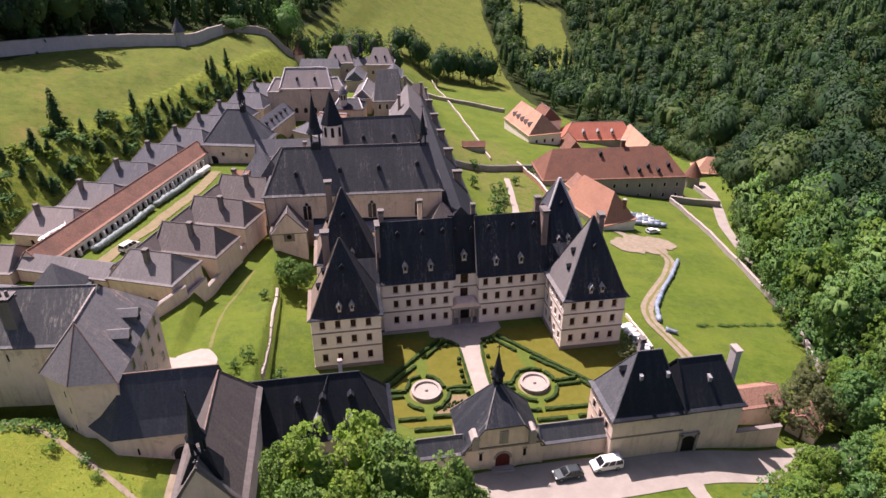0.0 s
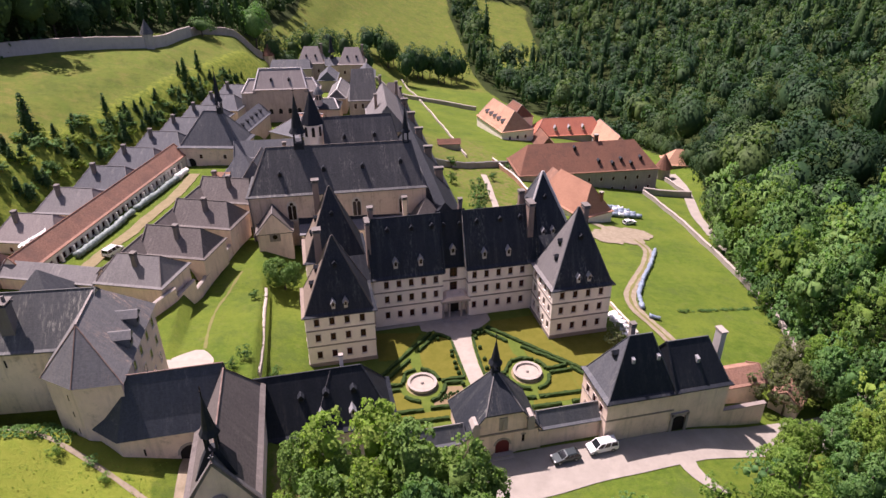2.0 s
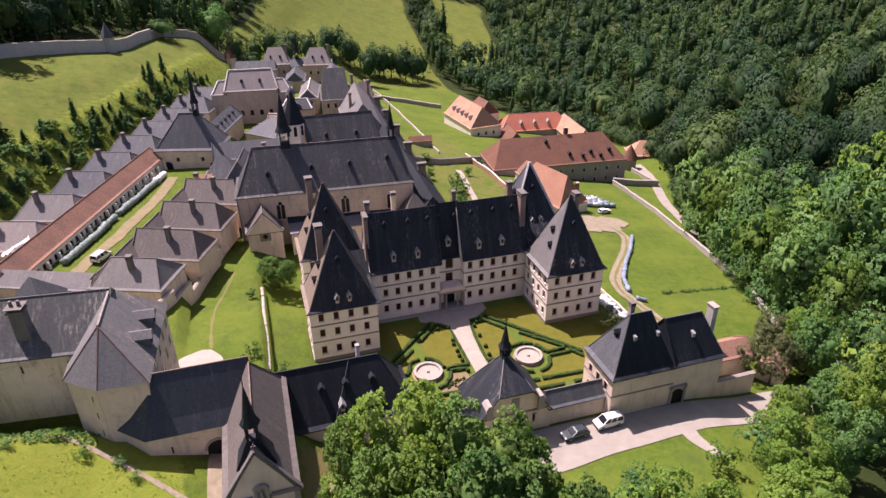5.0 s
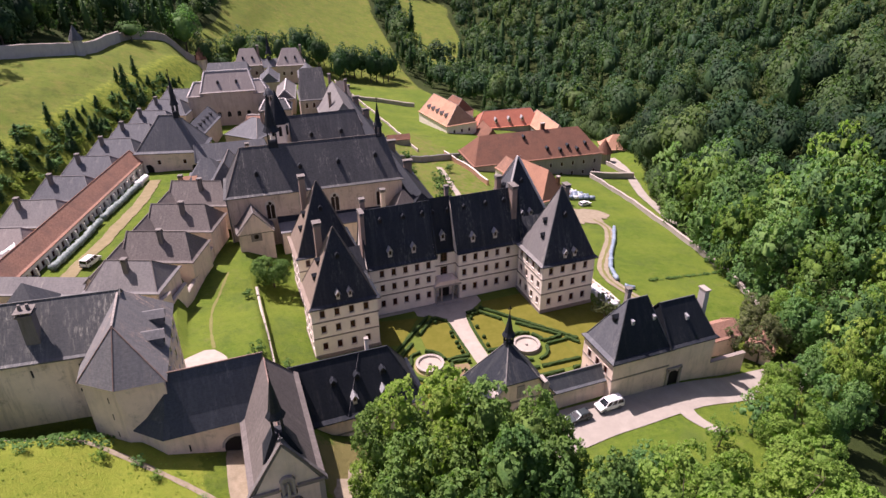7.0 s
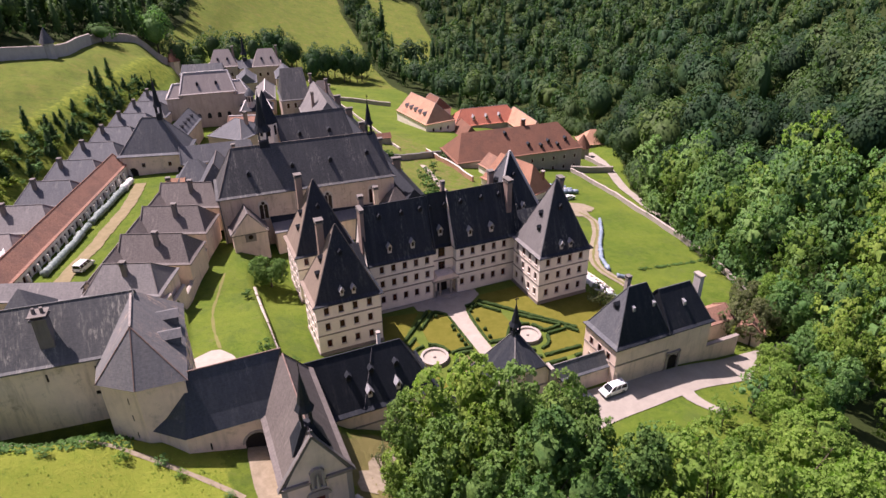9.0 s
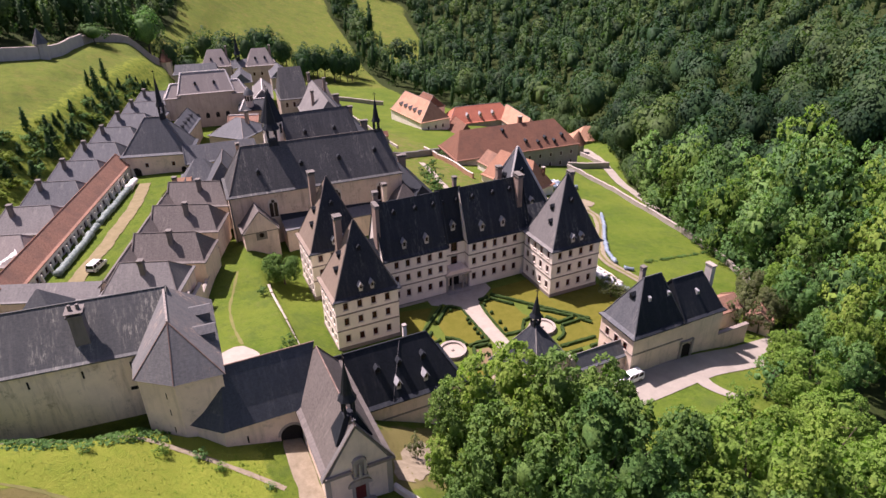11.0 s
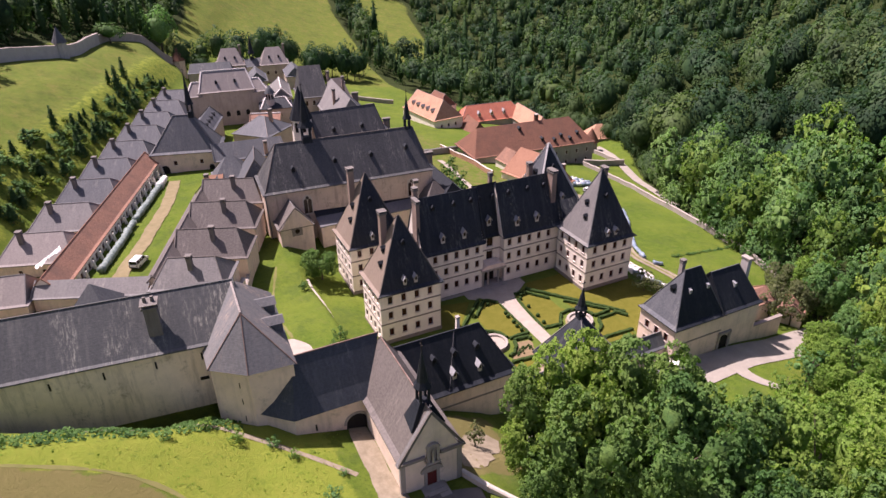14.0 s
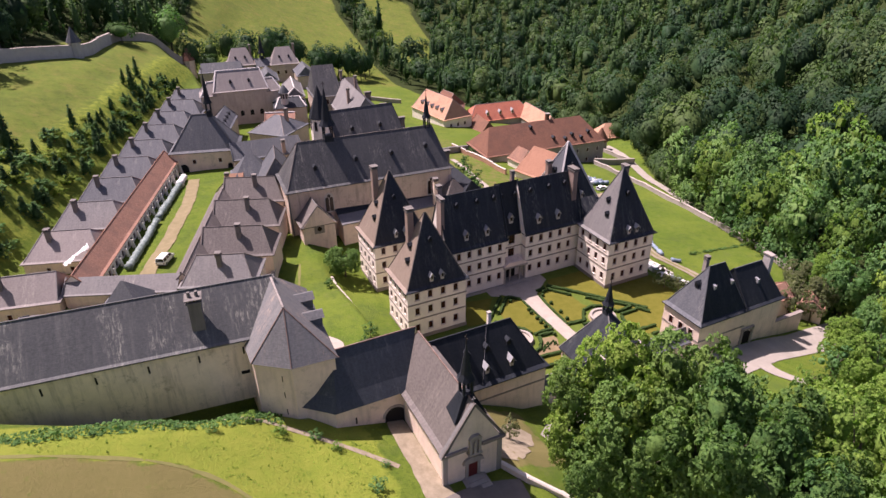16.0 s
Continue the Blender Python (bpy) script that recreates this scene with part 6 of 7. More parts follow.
def woods():
    rng = np.random.default_rng(11)
    xs, ys = [], []
    # candidate places on jittered grids, denser near
    for x0, x1, y0, y1, step in ((50, 250, 10, 160, 8.4), (90, 355, 160, 260, 12.4), (110, 410, 260, 360, 11.2), (110, 450, 360, 470, 10.4), (-50, 460, 470, 640, 10.4), (120, 400, 640, 820, 11.0),
                                 (-125, -30, 150, 350, 7.0), (-95, 0, 350, 470, 8.0)):
        gx, gy = np.meshgrid(np.arange(x0, x1, step), np.arange(y0, y1, step))
        xs.append((gx + rng.uniform(-0.4, 0.4, gx.shape) * step).ravel())
        ys.append((gy + rng.uniform(-0.4, 0.4, gx.shape) * step).ravel())
    x, y = np.concatenate(xs), np.concatenate(ys)
    keep = (wooded(x, y) > 0.5) & ~((y < 60) & (x < 60)) & (np.hypot(x + 18, y - 341) > 13) & (x < 1.65 * y + 10)
    x, y = x[keep], y[keep]
    z = height(x, y)
    dist = np.hypot(x + 20, y)
    big = rng.uniform(0, 1, len(x)) < 0.4
    r = np.where(big, rng.uniform(6.8, 9.4, len(x)), rng.uniform(4.2, 6.4, len(x))) * np.where((dist > 300) | (dist < 160), 0.74, 1.0)
    lift = rng.uniform(-3.0, 3.0, len(x)) + (r - 5.0)
    # low growth that closes the wood's edge down to the ground
    ey = np.arange(64, 330, 3.2)
    ex = np.interp(ey, [64, 88, 132, 168, 209, 237, 298, 333], [80, 91, 106, 127, 152, 156, 160, 133]) + rng.uniform(-1.0, 4.0, len(ey))
    er = rng.uniform(2.6, 4.6, len(ey))
    x, y, z, r = np.concatenate([x, ex]), np.concatenate([y, ey]), np.concatenate([z, height(ex, ey)]), np.concatenate([r, er])
    lift = np.concatenate([lift, er * 0.75 - 10.5])
    dist = np.hypot(x + 20, y)
    left = x < -20
    con = rng.uniform(0, 1, len(x)) < np.where(left, 0.55, np.where(np.sin(x / 37.0) + np.cos(y / 53.0) > 0.7, 0.55, np.where(dist > 380, 0.3, 0.1)))
    con &= (left | (dist > 230)) & (lift > -4.5)
    tall = rng.uniform(0.8, 1.2, len(x))
    # share of trees with sunlight put into lighter leaves, highest in the near corner
    bright = rng.uniform(0, 1, len(x)) < np.where(y - 0.35 * (x - 60) < 62, 0.75, 0.12)
    made = []
    for name, label, sel, crowns, mat, conifer in (
            ("near_woods", "dense broad-leaved wood on the valley side", ~con & (dist < 210) & ~bright, MID_CROWNS, M_LEAF_FRESH, False),
            ("sunlit_woods", "light green trees scattered in the valley wood", ~con & (dist < 210) & bright, MID_CROWNS, M_LEAF_LIGHT, False),
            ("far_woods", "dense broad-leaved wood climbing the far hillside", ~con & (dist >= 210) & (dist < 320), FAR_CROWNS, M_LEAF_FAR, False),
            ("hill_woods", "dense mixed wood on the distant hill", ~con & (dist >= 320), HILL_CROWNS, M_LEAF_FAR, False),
            ("spruce_woods", "dark spruces among the wood", con, SPRUCES_FAR, M_NEEDLE, True)):
        if conifer:
            hh = r[sel] * 2.4 * tall[sel]
            P = np.column_stack([x[sel], y[sel], z[sel] + hh, hh * 0.75, hh])
        else:
            P = np.column_stack([x[sel], y[sel], z[sel] + 10.5 + lift[sel], r[sel], r[sel] * 1.45])
        v, f, nv, tone = scatter(crowns, P, rng, 0.3 if conifer else 0.86)
        me = quads_mesh(name, v, f, mat, True, nv)
        me.attributes.new("species", "FLOAT", "POINT").data.foreach_set("value", tone.astype(np.float32))
        me.attributes.new("dark_kind", "FLOAT", "POINT").data.foreach_set("value", (np.clip(0.5 - tone, 0, 0.5) * 1.7).astype(np.float32))
        made.append(tagged(new(name, me), label, "wood", "", "stuff"))
    return len(x)


def trunk_mesh(h, r, seed, limbs=6):
    """A tapered, slightly bent trunk with limbs that reach into the crown."""
    rng = np.random.default_rng(seed)
    p = Poly()
    n = 8
    bend = rng.uniform(-0.25, 0.25, 2)
    rings = []
    for k in range(6):
        t = k / 5
        rings.append(circle(r * (1.25 - 0.85 * t if k else 1.6), h * t, n, bend[0] * t * t, bend[1] * t * t))
    for a, b in zip(rings, rings[1:]):
        p.prism(a, b, 0, False)
    for k in range(limbs):
        a = 6.283 * k / limbs + rng.uniform(-0.4, 0.4)
        z0 = h * rng.uniform(0.45, 0.85)
        ln = h * rng.uniform(0.3, 0.5)
        tip = (math.cos(a) * ln, math.sin(a) * ln, z0 + ln * rng.uniform(0.5, 0.9))
        p.prism(circle(r * 0.4, z0, 5), circle(r * 0.1, tip[2], 5, tip[0], tip[1]), 0, False)
    return p.mesh("trunk", M_BARK)


CROWN_MESH = {}


def tree(label, x, y, r, h, seed=0, mat=None, conifer=False, name="tree", group=""):
    """One tree: trunk with limbs and a crown of leaf clumps; r and h are the crown's half width and the whole height."""
    z = h1(x, y)
    root = thing(name, label, "tree", x, y, z - 0.1, (seed * 77) % 360, group)
    fine = r > 3.3 and y < 130
    key = (seed % 4, conifer, fine, r > 3 or y < 100, y > 200, (mat or M_LEAF).name)
    if key not in CROWN_MESH:
        v, f = (SPRUCES if conifer else NEAR_CROWNS if fine else FAR_CROWNS if y > 200 and r > 3 else MID_CROWNS if r > 3 or y < 100 else BUSHES)[seed % 4]
        CROWN_MESH[key] = quads_mesh("crown", v, f, mat or M_LEAF, True, crown_normals(v, f, 0.25 if conifer else 0.42))
        CROWN_MESH[("t", *key)] = trunk_mesh(1.0, 0.035, seed)
    half = h * 0.5 if conifer else h * 0.47 if y > 330 else min(h * 0.45, r * 1.35)
    part("trunk", CROWN_MESH[("t", *key)], root, Matrix.Diagonal((min(h * 0.62, r * 1.5), min(h * 0.62, r * 1.5), h * 0.72, 1)))
    part("crown", CROWN_MESH[key], root, Matrix.Translation((0, 0, h - half)) @ Matrix.Diagonal((r / (0.45 if conifer else 1), r / (0.45 if conifer else 1), half, 1)))
    return root


woods()
# ---- parterre, roads and walls ----
def flat(name, label, category, pts, mat, z=0.0, kind="structure"):
    """A thin slab with an outline of (x, y) points, its top at z."""
    p = Poly()
    p.prism([(x, y, z - 0.25) for x, y in pts], [(x, y, z) for x, y in pts])
    return tagged(new(name, p.mesh(name, mat)), label, category, "", kind)


def smooth_line(pts, step):
    out = []
    for a, b in zip(pts, pts[1:]):
        n = max(1, round(math.dist(a, b) / step))
        out += [tuple(a[i] + (b[i] - a[i]) * k / n for i in range(2)) for k in range(n)]
    return out + [tuple(pts[-1])]


HEDGE_RNG = np.random.default_rng(3)


def hedge(pts, w=0.9, h=0.9, z=0.0, group="clipped hedges of the parterre"):
    """A clipped box hedge along a line: rounded, slightly uneven top."""
    line = np.array(smooth_line(pts, 0.6))
    w, h = w * 0.88, h * 0.85
    t = np.gradient(line, axis=0)
    t /= np.linalg.norm(t, axis=1)[:, None]
    side = np.stack([-t[:, 1], t[:, 0]], 1)
    prof = ((-0.5, 0.0), (-0.52, 0.6), (-0.36, 0.98), (0.36, 1.0), (0.52, 0.6), (0.5, 0.0))
    rows = []
    for a, b in prof:
        j = HEDGE_RNG.normal(0, 0.045, (len(line), 3))
        rows.append(np.column_stack([line + side * (a * w), np.full(len(line), z + b * h)]) + j)
    v = np.stack(rows, 1)
    n, m = len(line), len(prof)
    i = np.arange(n * m).reshape(n, m)
    f = np.stack([i[:-1, :-1], i[:-1, 1:], i[1:, 1:], i[1:, :-1]], -1).reshape(-1, 4).tolist()
    f += [list(i[0]), list(i[-1][::-1])]
    me = mesh_from("box_hedge", v.reshape(-1, 3), f, [M_BOX])
    return tagged(new("box_hedge", me), "low clipped dark green box hedge in the parterre", "hedge", group)


BV, BF = ball(2, 0.95, 3)
BALL = quads_mesh("clipped_ball", BV, BF, M_BOX)
flat("court_lawn", "fresh green grass walks of the court of honour", "lawn", [(4.6, 70.2), (37.8, 70.2), (37.8, 103.5), (4.6, 103.5)], M_WALK, 0.05)
flat("outer_lawn", "mown lawn beside the pavilion", "lawn", [(37.8, 73.8), (50.5, 73.8), (50.5, 92.1), (37.8, 92.1)], M_LAWN, 0.05)
flat("stable_lawn", "grass strip between stable and pavilion", "lawn", [(-7.6, 75.6), (4.6, 75.6), (4.6, 93.6), (-7.6, 93.6)], M_WALK, 0.04)
fore = [(14.2, 103.4), (14.2, 100.4), (15.6, 99.5), (16.5, 100.0), (17.2, 99.0), (19.3, 97.2), (19.5, 94.5), (19.5, 75.0), (22.3, 75.0), (22.4, 88.0), (22.8, 93.4), (23.4, 96.9), (24.9, 98.2), (27.0, 99.7), (28.6, 101.0), (28.6, 103.4)]
flat("gravel_path", "pale gravel forecourt and axial path", "path", fore, M_GRAVEL, 0.1)
flat("gravel_verge", "narrow gravel strip along the facade", "path", [(4.6, 103.4), (4.6, 102.4), (14.2, 102.4), (14.2, 103.4)], M_GRAVEL, 0.09)
# mown beds between the grass walks
for bed in ([(4.7, 92.6), (4.7, 101.6), (14.0, 99.6), (8.2, 92.3)],
            [(16.9, 97.8), (19.0, 96.5), (18.9, 92.3), (18.9, 85.2), (14.9, 85.2), (13.9, 87.7), (12.2, 89.6), (12.5, 93.6)],
            [(4.6, 86.6), (10.1, 91.3), (10.4, 89.2), (8.6, 87.9), (7.8, 85.6)],
            [(4.7, 83.4), (7.2, 83.2), (8.0, 81.6), (9.9, 79.8), (10.3, 78.5), (5.9, 78.7), (4.7, 80.0)],
            [(5.8, 77.6), (16.1, 77.2), (15.7, 75.7), (7.5, 76.2)],
            [(23.9, 96.8), (26.4, 97.0), (29.6, 92.7), (29.6, 89.4), (30.2, 88.1), (28.6, 88.0), (26.4, 84.8), (22.8, 85.2)],
            [(31.9, 90.2), (37.5, 84.3), (34.1, 83.9), (33.2, 86.7), (32.0, 87.6)],
            [(34.3, 81.8), (37.7, 81.8), (37.7, 77.0), (30.4, 77.2), (30.4, 78.3), (32.5, 79.2)],
            [(27.9, 99.0), (28.6, 100.6), (37.7, 100.6), (37.7, 86.4)],
            [(29.0, 76.3), (37.4, 76.0), (37.2, 74.9), (28.5, 75.2)]):
    flat("mown_bed", "sun-dried olive mown bed of the parterre", "lawn", bed, M_LAWN, 0.08)
# clipped hedges: two diagonal pairs, borders of the beds, arcs round the basins
for line in ([(2.8, 86.4), (15.7, 99.0)], [(4.2, 85.9), (10.2, 91.5)], [(12.4, 93.7), (16.2, 97.8)], [(16.4, 98.1), (17.2, 98.2), (19.0, 96.4)],
             [(14.7, 84.5), (19.0, 84.5)], [(15.1, 83.7), (18.3, 83.4)], [(15.1, 83.3), (14.5, 81.7), (13.9, 81.1)], [(11.4, 78.0), (16.1, 77.6)],
             [(3.5, 85.3), (7.8, 84.9)], [(4.7, 83.8), (7.2, 83.6)], [(5.7, 78.1), (10.2, 77.8)], [(8.0, 75.4), (13.9, 75.1)],
             [(8.5, 87.6), (9.4, 88.2), (10.7, 88.5)], [(11.7, 88.5), (12.9, 87.9), (13.7, 86.9), (14.5, 84.9)], [(7.8, 81.8), (8.6, 80.7), (10.0, 79.9)],
             [(11.9, 79.7), (13.2, 80.2), (13.8, 80.9)], [(7.8, 85.2), (8.2, 86.3), (8.6, 87.2)],
             [(27.1, 98.5), (40.5, 81.7)], [(26.4, 97.1), (29.5, 92.9)], [(31.7, 90.8), (38.0, 83.9)], [(38.4, 82.9), (40.1, 80.5)], [(33.9, 83.5), (37.8, 83.7)],
             [(34.2, 82.3), (38.3, 82.4)], [(22.6, 84.4), (26.4, 84.0)], [(25.2, 82.9), (26.6, 82.8)], [(30.1, 76.7), (37.8, 76.4)], [(27.6, 76.9), (29.5, 76.7)],
             [(28.1, 74.5), (33.1, 74.2)], [(35.1, 74.3), (36.7, 74.3)], [(23.9, 97.5), (26.0, 98.0)],
             [(28.4, 87.0), (30.4, 87.4), (32.6, 86.7)], [(32.9, 86.2), (33.7, 84.9), (33.9, 83.7)], [(33.9, 81.8), (33.2, 80.2), (32.2, 79.2), (30.8, 78.7)],
             [(26.6, 81.1), (27.9, 79.6), (29.4, 78.9)], [(26.5, 84.3), (27.2, 85.6), (28.2, 86.8)]):
    hedge(line, 0.72, 0.72)
for line in ([(19.2, 95.8), (19.1, 90.0), (19.1, 84.9)], [(23.5, 95.8), (23.0, 91.0), (22.7, 84.8)]):
    hedge(line, 0.5, 0.4)
for k, (x, y) in enumerate(((16.7, 96.6), (18.4, 92.2), (18.2, 91.0), (18.2, 88.8), (18.1, 87.3), (18.2, 85.8), (18.2, 82.7), (24.8, 96.6), (25.6, 96.7), (24.0, 95.5), (23.9, 92.2), (23.8, 88.6), (23.5, 86.0))):
    tagged(new("topiary_ball", BALL), "small clipped box ball on the lawn", "shrub", "topiary balls").matrix_basis = pose(x, y, 0.42, 0, 0, 40 * k) @ Matrix.Diagonal((0.42, 0.42, 0.42, 1))
for fx, fy in ((11.2, 84.3), (30.2, 83.2)):
    flat("gravel_ring", "pale worn ring of grass round the basin", "path", [(fx + 2.9 * math.cos(a), fy + 2.9 * math.sin(a)) for a in np.linspace(0, 2 * math.pi, 24, endpoint=False)], M_LAWN_PALE, 0.075)
    basin = thing("fountain_basin", "round pale stone fountain basin", "fountain", fx, fy, 0.05, 0, "fountain basins")
    p = Poly()
    prof = ((2.45, 0.0), (2.5, 0.45), (2.62, 0.62), (2.62, 0.78), (2.1, 0.78), (2.05, 0.35))
    for (ra_, za), (rb_, zb) in zip(prof, prof[1:]):
        p.prism(circle(ra_, za, 28), circle(rb_, zb, 28), 0, False)
    part("rim", p.mesh("rim", M_STONE), basin, None, "pale stone rim")
    p = Poly()
    p.prism(circle(2.1, 0.05, 28), circle(2.08, 0.42, 28))
    part("basin_floor", p.mesh("basin_floor", M_GRAVEL), basin, None, "pale basin floor")
    p = Poly()
    p.prism(circle(0.35, 0.4, 10), circle(0.18, 0.75, 10))
    part("jet", p.mesh("jet", M_STONE), basin)
rng = np.random.default_rng(8)
flat("flower_bed", "bare brownish flower bed", "flower bed", [(12.2, 78.8), (16.6, 78.4), (18.0, 81.5), (18.0, 82.6), (15.4, 83.0), (14.6, 81.3), (13.6, 80.3), (12.2, 79.4)], M_BED, 0.09)
for k in range(26):
    x, y = rng.uniform(13.4, 16.6) + (k % 4) * 0.3, rng.uniform(79.1, 80.6) + (k % 4) * 0.5
    tagged(new("flower_tuft", BALL), "dark purple flower tuft in the bed", "flower", "flower tufts").matrix_basis = pose(x, y, 0.2) @ Matrix.Diagonal((0.2, 0.2, 0.22, 1))

ribbon("road", "pale worn road in front of the gatehouse", "road", [(0, 57.5, 4), (5, 60, 7), (14, 61, 9), (24, 61.3, 9), (32, 61.8, 8), (40, 61.6, 7.4), (50, 61.2, 6.2), (60, 61.2, 6), (69, 60.8, 7.5), (76, 62, 6), (84, 64, 5)], 8.0, M_ROAD, 0.12)
ribbon("side_path", "pale side path off the road", "path", [(47, 59.6, 3), (46.4, 57, 2.2), (46.8, 54, 1.8), (48.4, 51, 1.6)], 2.0, M_ROAD, 0.16)
ribbon("valley_road", "narrow paved road outside the boundary wall", "road", [(91, 70, 2.2), (94, 82, 2.2), (98, 94, 2.2), (103, 112, 2.2), (108.5, 132, 2.4), (115, 153, 3.2), (121, 168), (129, 184), (136, 200), (142, 218)], 3.6, M_ROAD, 0.25)
ribbon("farm_track", "curving pale dirt track across the field", "track", [(62.6, 80), (62.4, 88.8), (61.8, 94.8), (60.9, 101.4), (62.8, 107.3), (69.0, 115), (77.6, 125), (85.4, 137), (84, 144), (80, 150), (77, 158)], 2.7, M_DIRT_PALE, 0.18, ragged=0.08)
ribbon("track_verge", "grassy strip between the wheel ruts of the track", "track", [(62.5, 84), (62.3, 89), (61.8, 94.8), (60.9, 101.4), (62.8, 107.3), (69.0, 115), (77.6, 125), (85.4, 137), (84, 143)], 0.6, M_TRACE, 0.22, ragged=0.5)
ribbon("farm_yard", "bare pale farm yard", "yard", [(72, 143.5, 5), (77, 145, 12), (83, 147, 14), (89, 148.5, 10), (92, 149, 4)], 10, M_DIRT_PALE, 0.22, ragged=0.25)
ribbon("garden_path", "pale path through the walled garden", "path", [(44, 150), (50, 166), (54, 187), (57, 204)], 2.0, M_GRAVEL, 0.2)
ribbon("church_drive", "pale drive up to the arched passage", "track", [(-22.3, 48.5, 3.6), (-22.5, 53, 2.9), (-22.6, 58, 2.7), (-22.5, 63.5, 2.6)], 3, M_DIRT_PALE, 0.14, ragged=0.12)
ribbon("bare_ground", "bare trodden earth beside the church", "yard", [(-11.2, 51.5, 2.0), (-10.2, 53, 4.4), (-8.4, 55.5, 6.0), (-6.2, 58.2, 6.0), (-4.0, 60.2, 3.0)], 5, M_DIRT_PALE, 0.1, ragged=0.3)
ribbon("church_square", "paved square in front of the church", "yard", [(-25, 43.0, 9), (-18, 44.6, 11), (-12.6, 43.6, 9)], 5, M_YARD, 0.2)
ribbon("worn_path", "worn pale path along the edge of the bank", "path", [(-25.2, 55.0), (-27.2, 57.1), (-30.5, 59.7), (-34.7, 63.2), (-37.8, 65.9), (-41.5, 67.2), (-47, 67.4), (-54, 66.8)], 0.7, M_DIRT_PALE, 0.05, ragged=0.18)
ribbon("yard_patch", "bright gravel patch beside the corner wing", "yard", [(-28.0, 81.5, 2.0), (-27.4, 83.2, 6.5), (-26.6, 86.2, 8.6), (-25.8, 89.2, 7.0), (-25.2, 91.4, 1.5)], 8, M_GRAVEL, 0.2, 0.6)
ribbon("cloister_track", "beige dirt track in the cloister garth", "track", [(-52.0, 122), (-45.5, 140), (-39.0, 160), (-35.5, 177)], 3.0, M_DIRT, 0.14, ragged=0.12)
ribbon("lawn_trace", "faint trodden trace over the lawn", "path", [(-24.5, 92), (-25.0, 100), (-24.5, 110), (-20.5, 124)], 0.5, M_TRACE, 0.03, ragged=0.6)
ribbon("field_edge", "earthy edge of the mown field", "track", [(-75, 62.5), (-64, 61.2), (-57, 60.2), (-50, 58.8), (-46, 57.0), (-42.5, 53), (-40, 47)], 0.5, M_TRACE, 0.03, ragged=0.6)


def wall_line(name, label, pts, h, w, mat, cap, piece=4.0, sink=1.5, slack=0.12, group="", stepped=False):
    """A garden wall that follows the land in short stepped lengths, each with its coping."""
    root = thing(name, label, "wall", pts[0][0], pts[0][1], h1(*pts[0]), 0, group)
    z0 = h1(*pts[0])
    line = smooth_line(pts, piece)
    rr = np.random.default_rng(int(abs(pts[0][0] * 7)))
    for a, b in zip(line, line[1:]):
        za, zb = h1(*a) - z0, h1(*b) - z0
        d = Vector((b[0] - a[0], b[1] - a[1], 0)).normalized()
        s = Vector((-d.y, d.x, 0)) * (w / 2)
        A = Vector((a[0] - pts[0][0], a[1] - pts[0][1], 0))
        B = Vector((b[0] - pts[0][0], b[1] - pts[0][1], 0))
        ha, hb = h + rr.uniform(-slack, slack), h + rr.uniform(-slack, slack)
        if stepped:
            level = (za + zb) / 2 + ha
            ha, hb = level - za, level - zb
        p = Poly()
        up = Vector((0, 0, 1))
        p.prism([A - s + up * (za - sink), B - s + up * (zb - sink), B + s + up * (zb - sink), A + s + up * (za - sink)],
                [A - s + up * (za + ha), B - s + up * (zb + hb), B + s + up * (zb + hb), A + s + up * (za + ha)])
        length = part("wall_length", p.mesh("wall_length", mat), root)
        q = Poly()
        s2 = s * 1.25
        q.prism([A - s2 + up * (za + ha), B - s2 + up * (zb + hb), B + s2 + up * (zb + hb), A + s2 + up * (za + ha)],
                [A - s2 * 0.4 + up * (za + ha + 0.16), B - s2 * 0.4 + up * (zb + hb + 0.16), B + s2 * 0.4 + up * (zb + hb + 0.16), A + s2 * 0.4 + up * (za + ha + 0.16)])
        part("coping", q.mesh("coping", cap), length)
    return root


wall_line("boundary_wall", "long low boundary wall with a stone coping beside the road", [(86.5, 80), (89, 86), (96, 102), (100, 118), (105, 138), (111, 166), (114, 191)], 1.5, 0.7, M_STONE, M_STONE)
wall_line("cross_wall", "stone cross wall by the farm", [(114, 191), (122, 188.5), (131, 187)], 2.4, 0.8, M_STONE, M_STONE)
wall_line("cross_wall", "stone wall running back to the farm turret", [(131, 187), (132.5, 199), (134.5, 210)], 1.5, 0.7, M_STONE, M_STONE)
wall_line("dividing_wall", "old stone wall with a pale top dividing the lawn", [(-15.7, 84), (-15.6, 96), (-15.7, 108), (-15.6, 117)], 1.0, 0.6, M_STONE, M_STONE_MID, 1.6, 6.0, 0.15)
wall_line("lawn_wall", "irregular rendered wall between cells and lawn", [(-34.9, 101.5), (-31.0, 108), (-28.6, 114), (-26, 122), (-22.6, 134), (-20.4, 141)], 2.8, 0.7, M_PLASTER_OLD, M_STONE, 5.5, 5.0, 0.35, "", True)
wall_line("hill_wall", "high pale enclosure wall across the hillside", [(-118, 208), (-105, 228), (-94, 244), (-82, 261), (-70, 275), (-61.5, 283), (-57, 291), (-53.5, 304), (-50, 316)], 4.4, 0.9, M_PLASTER_GREY, M_STONE, 5.0, 2.5, 0.1)
wall_line("court_wall", "pale low wall beside the green court", [(-22.2, 218.5), (-19.2, 226), (-16.4, 233)], 2.2, 1.1, M_PLASTER_GREY, M_STONE_PALE, 5.0, 2.5, 0.1)
